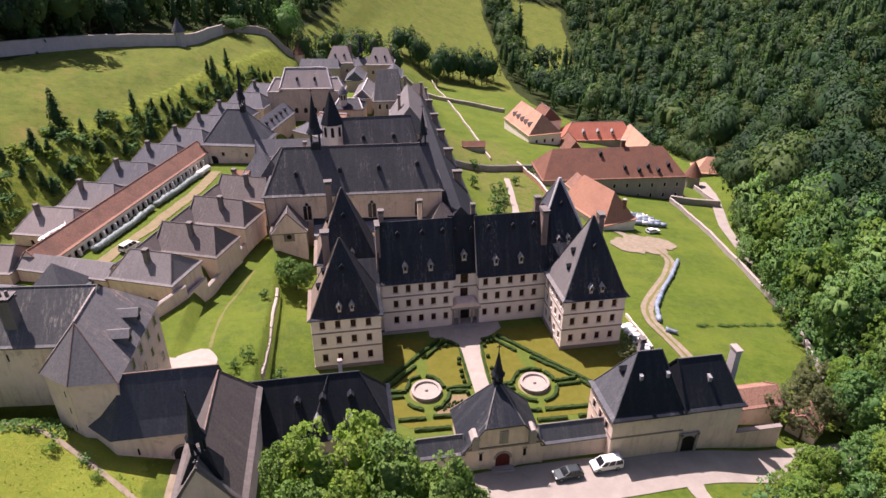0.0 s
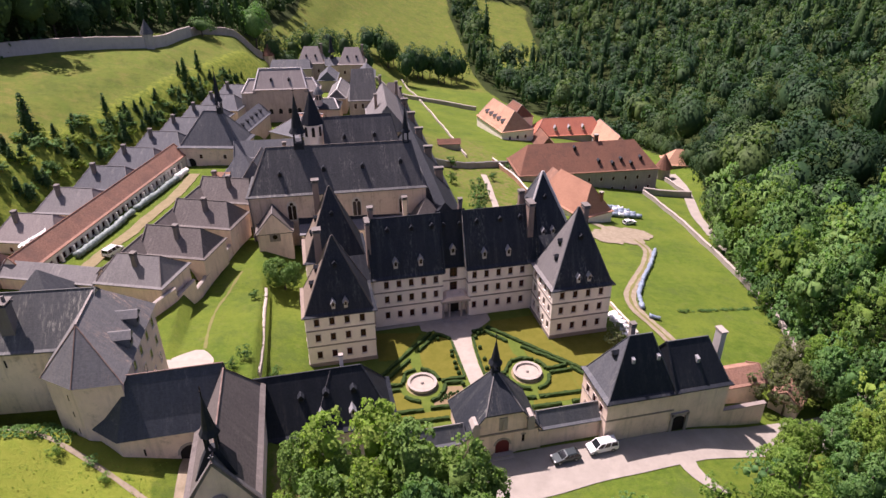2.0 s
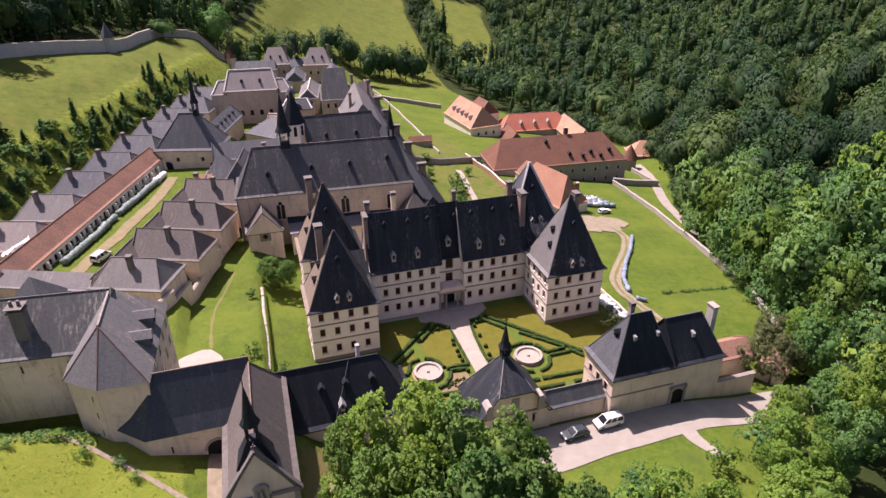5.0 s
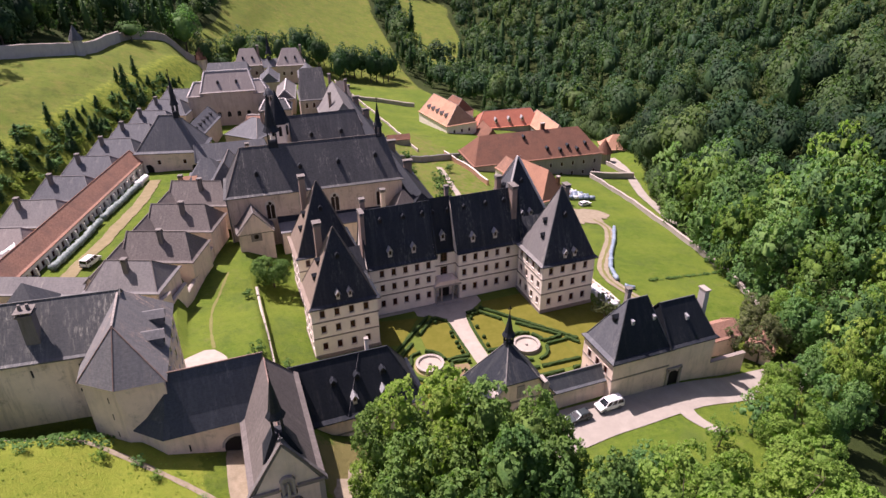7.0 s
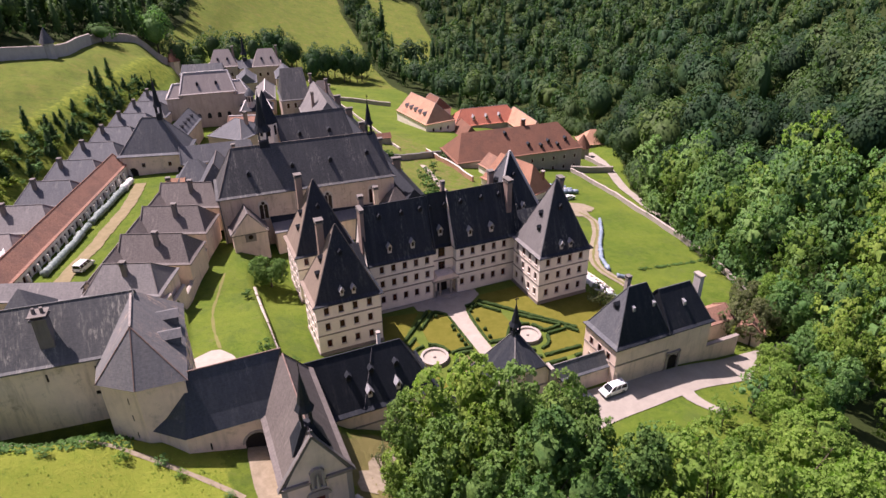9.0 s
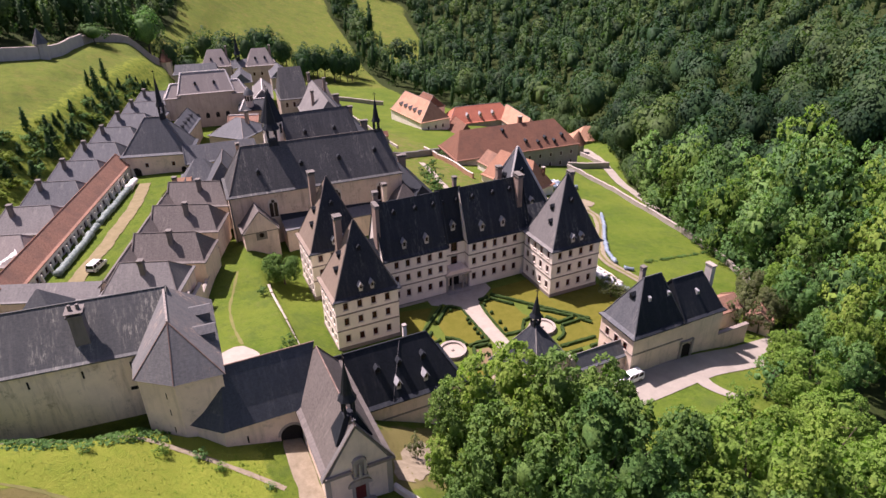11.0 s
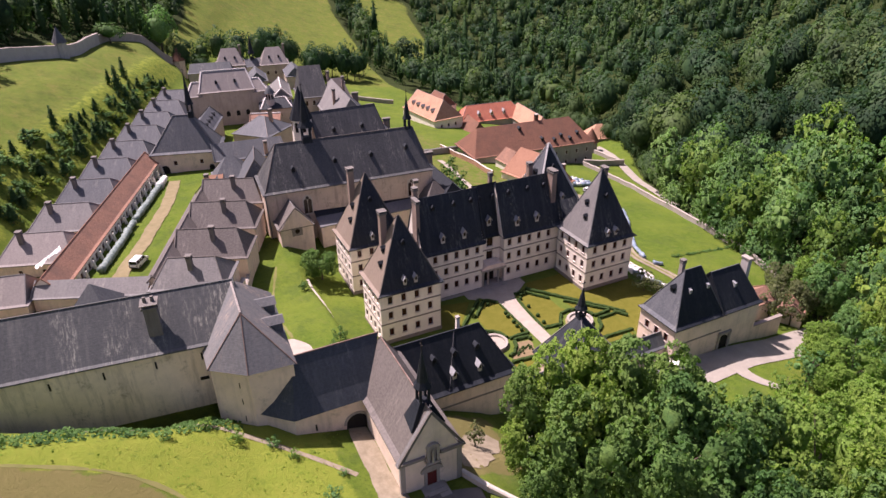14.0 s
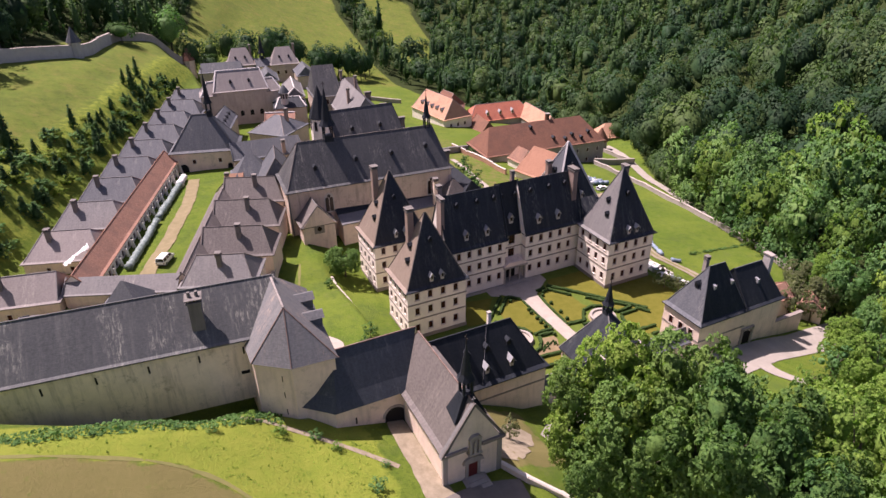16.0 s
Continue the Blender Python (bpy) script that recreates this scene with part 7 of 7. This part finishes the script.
wall_line("hill_wall", "darker lower length of the enclosure wall", [(-50, 316), (-46.8, 326), (-36, 335), (-21, 344.5)], 3.4, 0.9, M_STONE, M_STONE, 5.0, 2.5, 0.1)
wall_line("garden_wall", "garden wall with a slate-grey coping", [(33, 203), (56, 213), (73, 217)], 2.2, 0.9, M_STONE, M_SLATE_OLD)
wall_line("field_wall", "low dark field wall", [(40, 372), (62, 358), (80, 348), (92, 340)], 2.2, 0.9, M_STONE, M_STONE, 6.0)
wall_line("terrace_wall", "pale wall beside the vegetable garden", [(62.8, 420), (63, 370), (61.1, 313), (59.3, 267), (57, 228)], 1.0, 0.5, M_STONE, M_STONE_MID, 6.0)
wall_line("orchard_wall", "pinkish wall by the barn lane", [(66, 222), (67, 200), (66, 180)], 1.8, 0.6, M_TILE_PALE, M_STONE_PALE, 5.0)
wall_line("church_square_wall", "low parapet beside the church square", [(-13.0, 50.9), (-11.2, 47.2), (-8.4, 44.2), (-6, 40)], 0.9, 0.5, M_PLASTER_OLD, M_STONE_PALE, 3.0)
hill_turret = thing("hill_turret", "small turret with a pointed grey roof on the wall", "turret", -61.8, 283.0, h1(-61.8, 283.0))
p = Poly()
p.prism(circle(2.2, -2, 10), circle(2.1, 5.5, 10))
part("shaft", p.mesh("shaft", M_PLASTER_GREY), hill_turret)
p = Poly()
p.prism(circle(2.7, 5.4, 10), circle(0.05, 11.0, 10))
part("roof", p.mesh("roof", M_SLATE_MID), hill_turret)
bin_shed = thing("garden_hut", "small brown garden hut beside the terrace wall", "hut", 53.2, 242.5, h1(53.2, 242.5), -8)
house(bin_shed, 9.0, 4.0, 2.4, 4.0, (0, 0), M_STONE, M_TILE_OLD, None, 0.3, 0.4)


# ---- wrapped bales and tubes, cars ----
def tube(name, label, pts, r, mat, seed=1):
    """A long lumpy plastic-wrapped roll lying on the ground."""
    rr = np.random.default_rng(seed)
    line = np.array(smooth_line(pts, 0.8))
    n, m = len(line), 9
    t = np.gradient(line, axis=0)
    t /= np.linalg.norm(t, axis=1)[:, None]
    side = np.stack([-t[:, 1], t[:, 0]], 1)
    z = height(line[:, 0], line[:, 1])
    rad = r * (0.86 + 0.14 * np.cos(np.arange(n) * 6.283 / 2.5)) + rr.normal(0, 0.09, n)
    rows = []
    for k in range(m):
        a = 6.283 * k / m
        rows.append(np.column_stack([line + side * (np.cos(a) * rad)[:, None], z + r * 0.9 + np.sin(a) * rad * 0.95]))
    v = np.stack(rows, 1)
    i = np.arange(n * m).reshape(n, m)
    j = np.roll(i, -1, 1)
    f = np.stack([i[:-1], j[:-1], j[1:], i[1:]], -1).reshape(-1, 4).tolist() + [list(i[0][::-1]), list(i[-1])]
    me = mesh_from(name, v.reshape(-1, 3), f, [mat], None, True)
    return tagged(new(name, me), label, "bale roll")


tube("wrapped_roll", "long grey-green plastic-wrapped roll beside the gallery", [(-53.6, 129.5), (-49.8, 141.5), (-46.7, 151.0)], 0.9, M_FOIL, 1)
tube("wrapped_roll", "second grey-green plastic-wrapped roll beside the gallery", [(-46.2, 152.8), (-41.5, 167.5), (-39.6, 173.0)], 0.9, M_FOIL, 2)
tube("wrapped_roll", "white plastic-wrapped roll at the end of the garth", [(-39.4, 173.4), (-37.8, 178.4)], 1.0, M_WHITE, 3)
tube("blue_tube", "blue and white plastic sheeted row along the track", [(62.9, 101), (65.6, 107.6), (71.8, 116.3), (78.8, 125), (86.6, 136)], 0.6, M_FOIL_BLUE, 4)
for k in range(4):
    for j in range(6):
        x, y = 83.5 + 0.8 * k + 1.9 * j, 172 - 2.6 * k - 0.38 * j
        bale = tube("wrapped_bale", "white wrapped bale in the farm yard" if (k * 5 + j * 3) % 7 < 2 else "blue wrapped bale in the farm yard", [(x, y), (x + 1.5, y - 0.3)], 0.9, M_WHITE if (k * 5 + j * 3) % 7 < 2 else M_FOIL_BLUE, 50 + 6 * k + j)
        tagged(bale, group="wrapped bales in the yard")
for k in range(7):
    tube("stacked_sheeting", "white sheeted stack beside the pavilion", [(52.6 + 0.55 * k, 93.5 - 1.75 * k), (53.8 + 0.55 * k, 92.9 - 1.75 * k)], 0.7, M_WHITE if k % 3 else M_FOIL, 20 + k)
tube("blue_tarpaulin", "small heap under a blue sheet in the field", [(62.6, 97.6), (64.6, 96.6)], 0.55, M_FOIL_BLUE, 30)

# a crumpled sheet over the eave between cell and gallery
rr = np.random.default_rng(77)
gu, gv = np.meshgrid(np.linspace(0, 1, 16), np.linspace(-0.5, 0.5, 5))
wide = 1.1 + 0.5 * np.sin(gu * 9.0)
sx, sy = -64.6 + 4.6 * gu - 0.3 * gv * wide, 131.2 + 3.6 * gu + 1.0 * gv * wide
sz = 12.75 + 1.6 * gu - 0.5 * np.abs(gv) * wide + rr.normal(0, 0.12, gu.shape)
grid = np.arange(80).reshape(5, 16)
sheet = quads_mesh("plastic_sheet", np.stack([sx, sy, sz], -1).reshape(-1, 3), np.stack([grid[:-1, :-1], grid[:-1, 1:], grid[1:, 1:], grid[1:, :-1]], -1).reshape(-1, 4), M_WHITE, True)
tagged(new("plastic_sheet", sheet), "crumpled white plastic sheet over the cell's eave", "sheet")


def car(label, x, y, ang, L, W, H, paint, boxy, z=None):
    """A parked car: lower body, glazed cabin between pillars, roof panel, bumpers, wheels with rims, lamps and mirrors."""
    root = thing("parked_car" if not boxy else "parked_van", label, "van" if boxy else "car", x, y, (h1(x, y) if z is None else z) + 0.14, ang)
    h0, belt = 0.3, H * (0.56 if boxy else 0.6)
    nose = 0.95 if boxy else 1.25

    def slab(profile, half):
        p = Poly()
        p.prism([(u, -half(v), v) for u, v in profile], [(u, half(v), v) for u, v in profile])
        return p

    body = [(-L / 2 + 0.1, h0), (L / 2 - 0.12, h0), (L / 2, h0 + 0.2), (L / 2 - 0.05, belt - 0.3), (L / 2 - 0.3, belt - 0.14), (L / 2 - nose, belt), (-L / 2 + 0.02, belt), (-L / 2, h0 + 0.25)]
    part("body", slab(body, lambda v: W / 2 * (0.96 if v > belt - 0.02 or v < h0 + 0.01 else 1.0)).mesh("body", paint), root)
    f0, f1 = L / 2 - nose + 0.08, L / 2 - nose - (0.75 if boxy else 0.8)
    b0, b1 = -L / 2 + 0.06, -L / 2 + (0.16 if boxy else 0.55)
    glass = [(b0 + 0.04, belt), (f0 - 0.04, belt), (f1, H - 0.1), (b1 + 0.05, H - 0.1)]
    part("glazing", slab(glass, lambda v: W / 2 * (0.93 if v < belt + 0.01 else 0.8)).mesh("glazing", M_CAR_GLASS), root, None, "dark car windows")
    top = [(b1, H - 0.12), (f1 + 0.06, H - 0.12), (f1 - 0.15, H), (b1 + 0.15, H)]
    part("roof_panel", slab(top, lambda v: W / 2 * (0.82 if v < H - 0.05 else 0.7)).mesh("roof_panel", paint), root)
    for share in (0.0, 0.36, 0.68, 1.0):
        for sy in (-1, 1):
            p = Poly()
            p.bar((b0 + (f0 - b0) * share, sy * W * 0.47, belt - 0.02), (b1 + (f1 - b1) * share, sy * W * 0.405, H - 0.08), 0.05)
            part("pillar", p.mesh("pillar", paint), root)
    for u in (-L / 2 - 0.03, L / 2 - 0.1):
        p = Poly()
        p.box(u, u + 0.13, -W * 0.46, W * 0.46, h0 + 0.02, h0 + 0.24)
        part("bumper", p.mesh("bumper", M_TYRE), root)
    for sx in (-0.31, 0.31):
        for sy in (-1, 1):
            q = Poly()
            q.prism(circle(0.33, -0.1, 14), circle(0.33, 0.1, 14))
            w_ = part("wheel", q.mesh("wheel", M_TYRE), root, pose(L * sx, sy * (W / 2 - 0.07), 0.33, 90, 0, 0))
            q = Poly()
            q.prism(circle(0.2, -0.115, 10), circle(0.2, 0.115, 10))
            part("rim", q.mesh("rim", M_ZINC_BRIGHT), w_)
    for sy in (-1, 1):
        q = Poly()
        q.box(L / 2 - 0.16, L / 2 - 0.005, sy * W * 0.36 - 0.17, sy * W * 0.36 + 0.17, h0 + 0.28, h0 + 0.46)
        part("headlight", q.mesh("headlight", M_WHITE), root)
        q = Poly()
        q.box(-L / 2 - 0.015, -L / 2 + 0.05, sy * W * 0.42 - 0.09, sy * W * 0.42 + 0.09, belt - 0.4, belt - 0.08)
        part("tail_light", q.mesh("tail_light", M_DOOR), root, None, "red tail light")
        q = Poly()
        q.box(f0 - 0.3, f0 - 0.16, sy * W * 0.5 - 0.06, sy * W * 0.5 + 0.1 * sy + 0.06, belt, belt + 0.16)
        part("mirror", q.mesh("mirror", paint), root)
    return root


car("white panel van parked in front of the wall range", 35.4, 63.5, 182, 4.7, 1.88, 1.92, M_VAN, True)
car("dark grey estate car parked beside the van", 29.2, 62.9, 184, 4.4, 1.75, 1.46, M_CAR, False)
car("white van parked in the cloister garth", -46.6, 130.0, 60, 4.6, 1.9, 1.9, M_VAN, True)
car("white car on the road below the trees", 9.6, 59.3, 165, 4.3, 1.75, 1.5, M_VAN, False)
car("white car parked in the farm yard", 90, 157, 10, 4.3, 1.75, 1.5, M_VAN, False)

# ---- single trees ----
# last value 1: yellow-green leaves, partly sunlight put into the colour
for k, (x, y, r, top, light) in enumerate(((-2.8, 43.6, 6.2, 32.9, 1), (2.8, 38.6, 6.4, 33.0, 0), (-6.0, 45.4, 4.2, 29.4, 0), (7.2, 37.6, 5.0, 29.4, 0), (7.6, 31.6, 6.2, 30.6, 0), (0.0, 31.5, 6.8, 33.4, 0),
                                           (-4.6, 37.0, 5.8, 30.5, 0), (5.2, 41.5, 4.8, 29.8, 0), (-4.8, 42.0, 4.6, 24.0, 0), (-7.4, 43.4, 4.2, 25.0, 1), (-8.0, 39.0, 4.4, 24.5, 0), (12.8, 44.0, 3.6, 14.5, 0), (16.5, 40.5, 3.8, 15.0, 1), (11.0, 40.0, 4.2, 19.0, 0), (21.0, 39.0, 3.4, 12.5, 0), (4.0, 44.5, 4.4, 25.0, 0), (10.5, 27.0, 5.6, 26.0, 0), (3.0, 24.5, 6.4, 31.0, 0), (15.0, 25.5, 6.6, 30.5, 1), (9.0, 18.0, 6.0, 30.0, 0), (24.0, 20.0, 6.4, 29.0, 1),
                                           (25.5, 32.5, 5.4, 22.6, 1), (34.0, 29.0, 6.0, 20.0, 1), (43.5, 35.0, 5.4, 16.0, 1), (34.0, 20.0, 6.4, 25.0, 1), (18.5, 33.5, 3.6, 17.5, 1))):
    tree("large sunlit yellow-green tree with a full crown near the road" if light else "large broad-leaved tree with a dense dark crown near the road", x, y, r, top - h1(x, y), k, M_LEAF_LIGHT if light else M_LEAF, False, "broadleaf_tree", "trees in front of the gatehouse")
tree("thin-leaved grey-brown shrub beside the tree group", -7.6, 57.4, 1.5, 4.6, 3, M_LEAF_OLIVE, False, "shrub")
for k, (x, y, r, top) in enumerate(((51.5, 43.5, 4.8, 14.0), (52.5, 50.0, 3.2, 8.0), (58.5, 52.5, 3.6, 7.5), (62.5, 45.0, 4.6, 12.0), (72.0, 50.5, 4.4, 11.5), 
                                    (80.0, 66.0, 4.4, 9.0), (64.0, 56.0, 3.4, 7.0), (78.0, 56.0, 4.6, 9.5), (83.0, 72.0, 4.5, 8.5), (69.0, 54.0, 3.8, 8.5), (45.0, 49.0, 2.4, 7.0), (29.5, 46.5, 2.8, 8.0), (33.5, 47.0, 3.0, 7.6), (31.5, 50.0, 2.2, 6.2))):
    tree("light green leafy tree at the bend of the road", x, y, r, top - h1(x, y), k + 1, (M_LEAF_LIGHT, M_LEAF_FRESH)[k % 2], False, "broadleaf_tree", "trees by the lodge")
for k, (x, y, r, top) in enumerate(((68.0, 69.6, 3.0, 4.6), (72.5, 71.5, 3.2, 4.2), (76.5, 68.6, 3.6, 5.4), (70.5, 66.4, 2.8, 4.4), (80.5, 77.5, 3.6, 3.4), (76.0, 75.5, 2.6, 1.8))):
    tree("thin-leaved olive tree beside the tiled shed", x, y, r, top - h1(x, y), k, M_LEAF_OLIVE, False, "broadleaf_tree", "olive trees by the shed")
tree("round dark tree on the lawn beside the rear pavilion", -11.8, 119.5, 4.0, 7.6, 2, M_LEAF, False, "broadleaf_tree")
tree("olive-green shrub beside the pavilion", 49.6, 86.6, 2.9, 5.0, 1, M_LEAF_OLIVE, False, "shrub")
tree("olive-green shrub beside the pavilion corner", 51.0, 84.0, 2.0, 4.0, 3, M_LEAF_OLIVE, False, "shrub")
tree("small tree in a cell garden", -22.8, 136.0, 1.9, 5.4, 3, M_LEAF, False, "broadleaf_tree")
for k, (x, y, s) in enumerate(((-17.6, 86.5, 1.5), (-13.2, 88, 1.4), (-12.5, 84.5, 1.6), (-19.5, 84.0, 1.2), (-17.5, 112, 1.2))):
    tree("leafy bush against the old wall", x, y, s, s * 1.9, k, M_LEAF, False, "shrub", "bushes on the lawn")
for k, (x, y, s) in enumerate(((47, 176, 3.2), (41, 186, 2.2), (44, 164, 3.4), (42, 158, 2.6), (58, 196, 1.8), (50, 152, 2.0), (68, 210, 1.8), (46, 208, 2.4))):
    tree("fruit tree in the walled garden", x, y, s, s * 1.9, k, M_LEAF, False, "fruit_tree", "garden trees")
rng = np.random.default_rng(21)
for k in range(18):
    x = 42 + 4.0 * k + rng.uniform(-2, 2)
    y = 444 + rng.uniform(-12, 12) - (30 if k == 6 else 0)
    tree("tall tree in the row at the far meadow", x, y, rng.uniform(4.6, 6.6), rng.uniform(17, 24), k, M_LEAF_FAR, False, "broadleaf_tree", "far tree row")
for k in range(9):
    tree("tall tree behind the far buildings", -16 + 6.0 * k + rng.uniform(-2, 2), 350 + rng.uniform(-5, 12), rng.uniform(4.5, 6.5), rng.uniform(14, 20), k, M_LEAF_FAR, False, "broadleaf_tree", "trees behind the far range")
tree("round tree beside the hillside wall", -45.5, 321.0, 5.6, 9.0, 1, M_LEAF, False, "broadleaf_tree")
tree("broad sunlit tree at the wood's edge", -24.0, 356.0, 8.0, 22.0, 2, M_LEAF_FRESH, False, "broadleaf_tree")
for k, (x, y, h) in enumerate(((-110, 238, 22), (-103, 250, 24), (-96, 259, 20), (-90, 268, 21), (-84, 275, 17), (-117, 228, 23), (-106, 259, 22))):
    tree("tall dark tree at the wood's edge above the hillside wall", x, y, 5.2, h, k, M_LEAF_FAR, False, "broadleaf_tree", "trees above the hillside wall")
# young spruces along the bank above the cells
for k in range(250):
    s = rng.uniform(-22, 155)
    wide = np.interp(s, [0, 45, 60, 90, 150], [13, 13, 8, 6, 4.5])
    d = 3.0 + wide * rng.uniform(0, 1) ** 1.3
    x, y = -73 + U_DIR[0] * s - U_DIR[1] * d, 142 + U_DIR[1] * s + U_DIR[0] * d
    hh = rng.uniform(2.0, 5.6) * np.interp(s, [0, 150], [1.1, 0.8])
    if k % 2:
        tree("leafy bush on the bank above the cells", x, y, hh * 0.5, hh * 0.55, k, (M_LEAF, M_LEAF_FRESH, M_WEED)[k // 2 % 3], False, "shrub", "bushes on the bank")
    else:
        tree("young dark spruce on the bank above the cells", x, y, hh * 0.34, hh * 0.95, k, M_NEEDLE, True, "spruce", "spruces on the bank")
for x, y, hh in ((-45.6, 253.5, 10), (-43, 271, 8), (-48, 256, 6), (-76, 184, 12), (-79, 190, 7), (-58, 203, 8), (-63, 208, 7)):
    tree("tall dark spruce standing out on the meadow bank", x, y, hh * 0.24, hh, int(hh), M_NEEDLE, True, "spruce", "tall spruces on the meadow")
# weeds and brambles in the ditch under the barn, rough grass on the bank
def weeds(name, label, n, x0, x1, y0, y1, size, tall, mat, keep):
    x, y = rng.uniform(x0, x1, n), rng.uniform(y0, y1, n)
    lump = np.sin(x * 1.1 + 2 * np.sin(y * 0.7)) * np.cos(y * 1.3 + np.sin(x * 0.6)) * 0.5 + 0.5
    ok = keep(x, y, lump) & (rng.uniform(0, 1, n) < 0.25 + 0.75 * lump)
    x, y, lump = x[ok], y[ok], lump[ok]
    z = height(x, y) + rng.uniform(0.02, 1.0, len(x)) * tall * (0.25 + 0.75 * lump)
    v, f = leaf_quads(rng, np.column_stack([x, y, z]), np.tile((0.0, -0.3, 1.0), (len(x), 1)), size)
    return tagged(new(name, quads_mesh(name, v, f, mat)), label, "undergrowth", "", "stuff")


def in_ditch(x, y, lump):
    w = 72.5 + 0.1 * (x + 42)
    return (y < w - 3.0) & (y > w - 7.5) & (x < -36.5)


def on_bank(x, y, lump):
    edge = np.interp(x, [-80, -64, -57, -48, -43, -40], [62.5, 61.0, 60.0, 58.0, 53.0, 46.0])
    drive = np.interp(y, [46, 53, 58, 64], [-29, -26.8, -24.2, -22.4])
    return (y > edge + 0.5) & (y < 69 + 0.1 * (x + 42)) & (x < drive - 2.4) & ~((x > -42) & (y > 63.5)) & (lump > 0.35)


weeds("ditch_brambles", "rank weeds and brambles in the ditch under the barn", 9000, -70, -36, 62, 75, 0.2, 0.6, M_LEAF, in_ditch)
weeds("bank_grass", "rough tufted grass on the near bank", 3000, -75, -24, 45, 72, 0.12, 0.22, M_WEED, on_bank)
for k, (x, y, s) in enumerate(((-33.5, 62.0, 0.9), (-31.5, 59.5, 0.8), (-45.0, 64.0, 0.8), (-37.5, 63.5, 1.0), (-29.0, 52.0, 1.1), (-40.5, 66.0, 0.9), (-26.8, 55.5, 0.6))):
    tree("small bush on the grassy bank", x, y, s * 1.1, s * 1.5, k, M_LEAF_LIGHT if k % 2 else M_LEAF_FRESH, False, "shrub", "bushes on the near bank")
# white covered stacks in a row beside the pavilion, behind a low wall
for k in range(5):
    bv, bf = ball(70 + k, 0.72, 6)
    cover = quads_mesh("white_cover", bv * np.array((1.45, 0.88, 0.95)) + np.array((0, 0, 0.35)), bf, M_WHITE, True)
    tagged(new("white_cover", cover), "rounded stack under a white sheet beside the pavilion", "stack", "white covered stacks").matrix_basis = pose(54.2, 90.9 + 1.85 * k, h1(54.2, 90.9 + 1.85 * k), 0, 0, 4 * k - 8)
wall_line("stack_wall", "low pale wall beside the covered stacks", [(56.0, 90.5), (56.3, 97.8), (56.4, 103.3)], 0.7, 0.4, M_PLASTER_OLD, M_STONE_PALE, 3.0)
# hedge line across the right field
for k in range(34):
    x = 71.5 + 0.74 * k + rng.uniform(-0.3, 0.3)
    r = rng.uniform(0.25, 0.8)
    tree("low shrub of the field hedge", x, 99.8 + 0.11 * (x - 72) + rng.uniform(-0.25, 0.25), r, r * rng.uniform(0.7, 1.2), k, M_LEAF, False, "weed_clump", "field hedge")
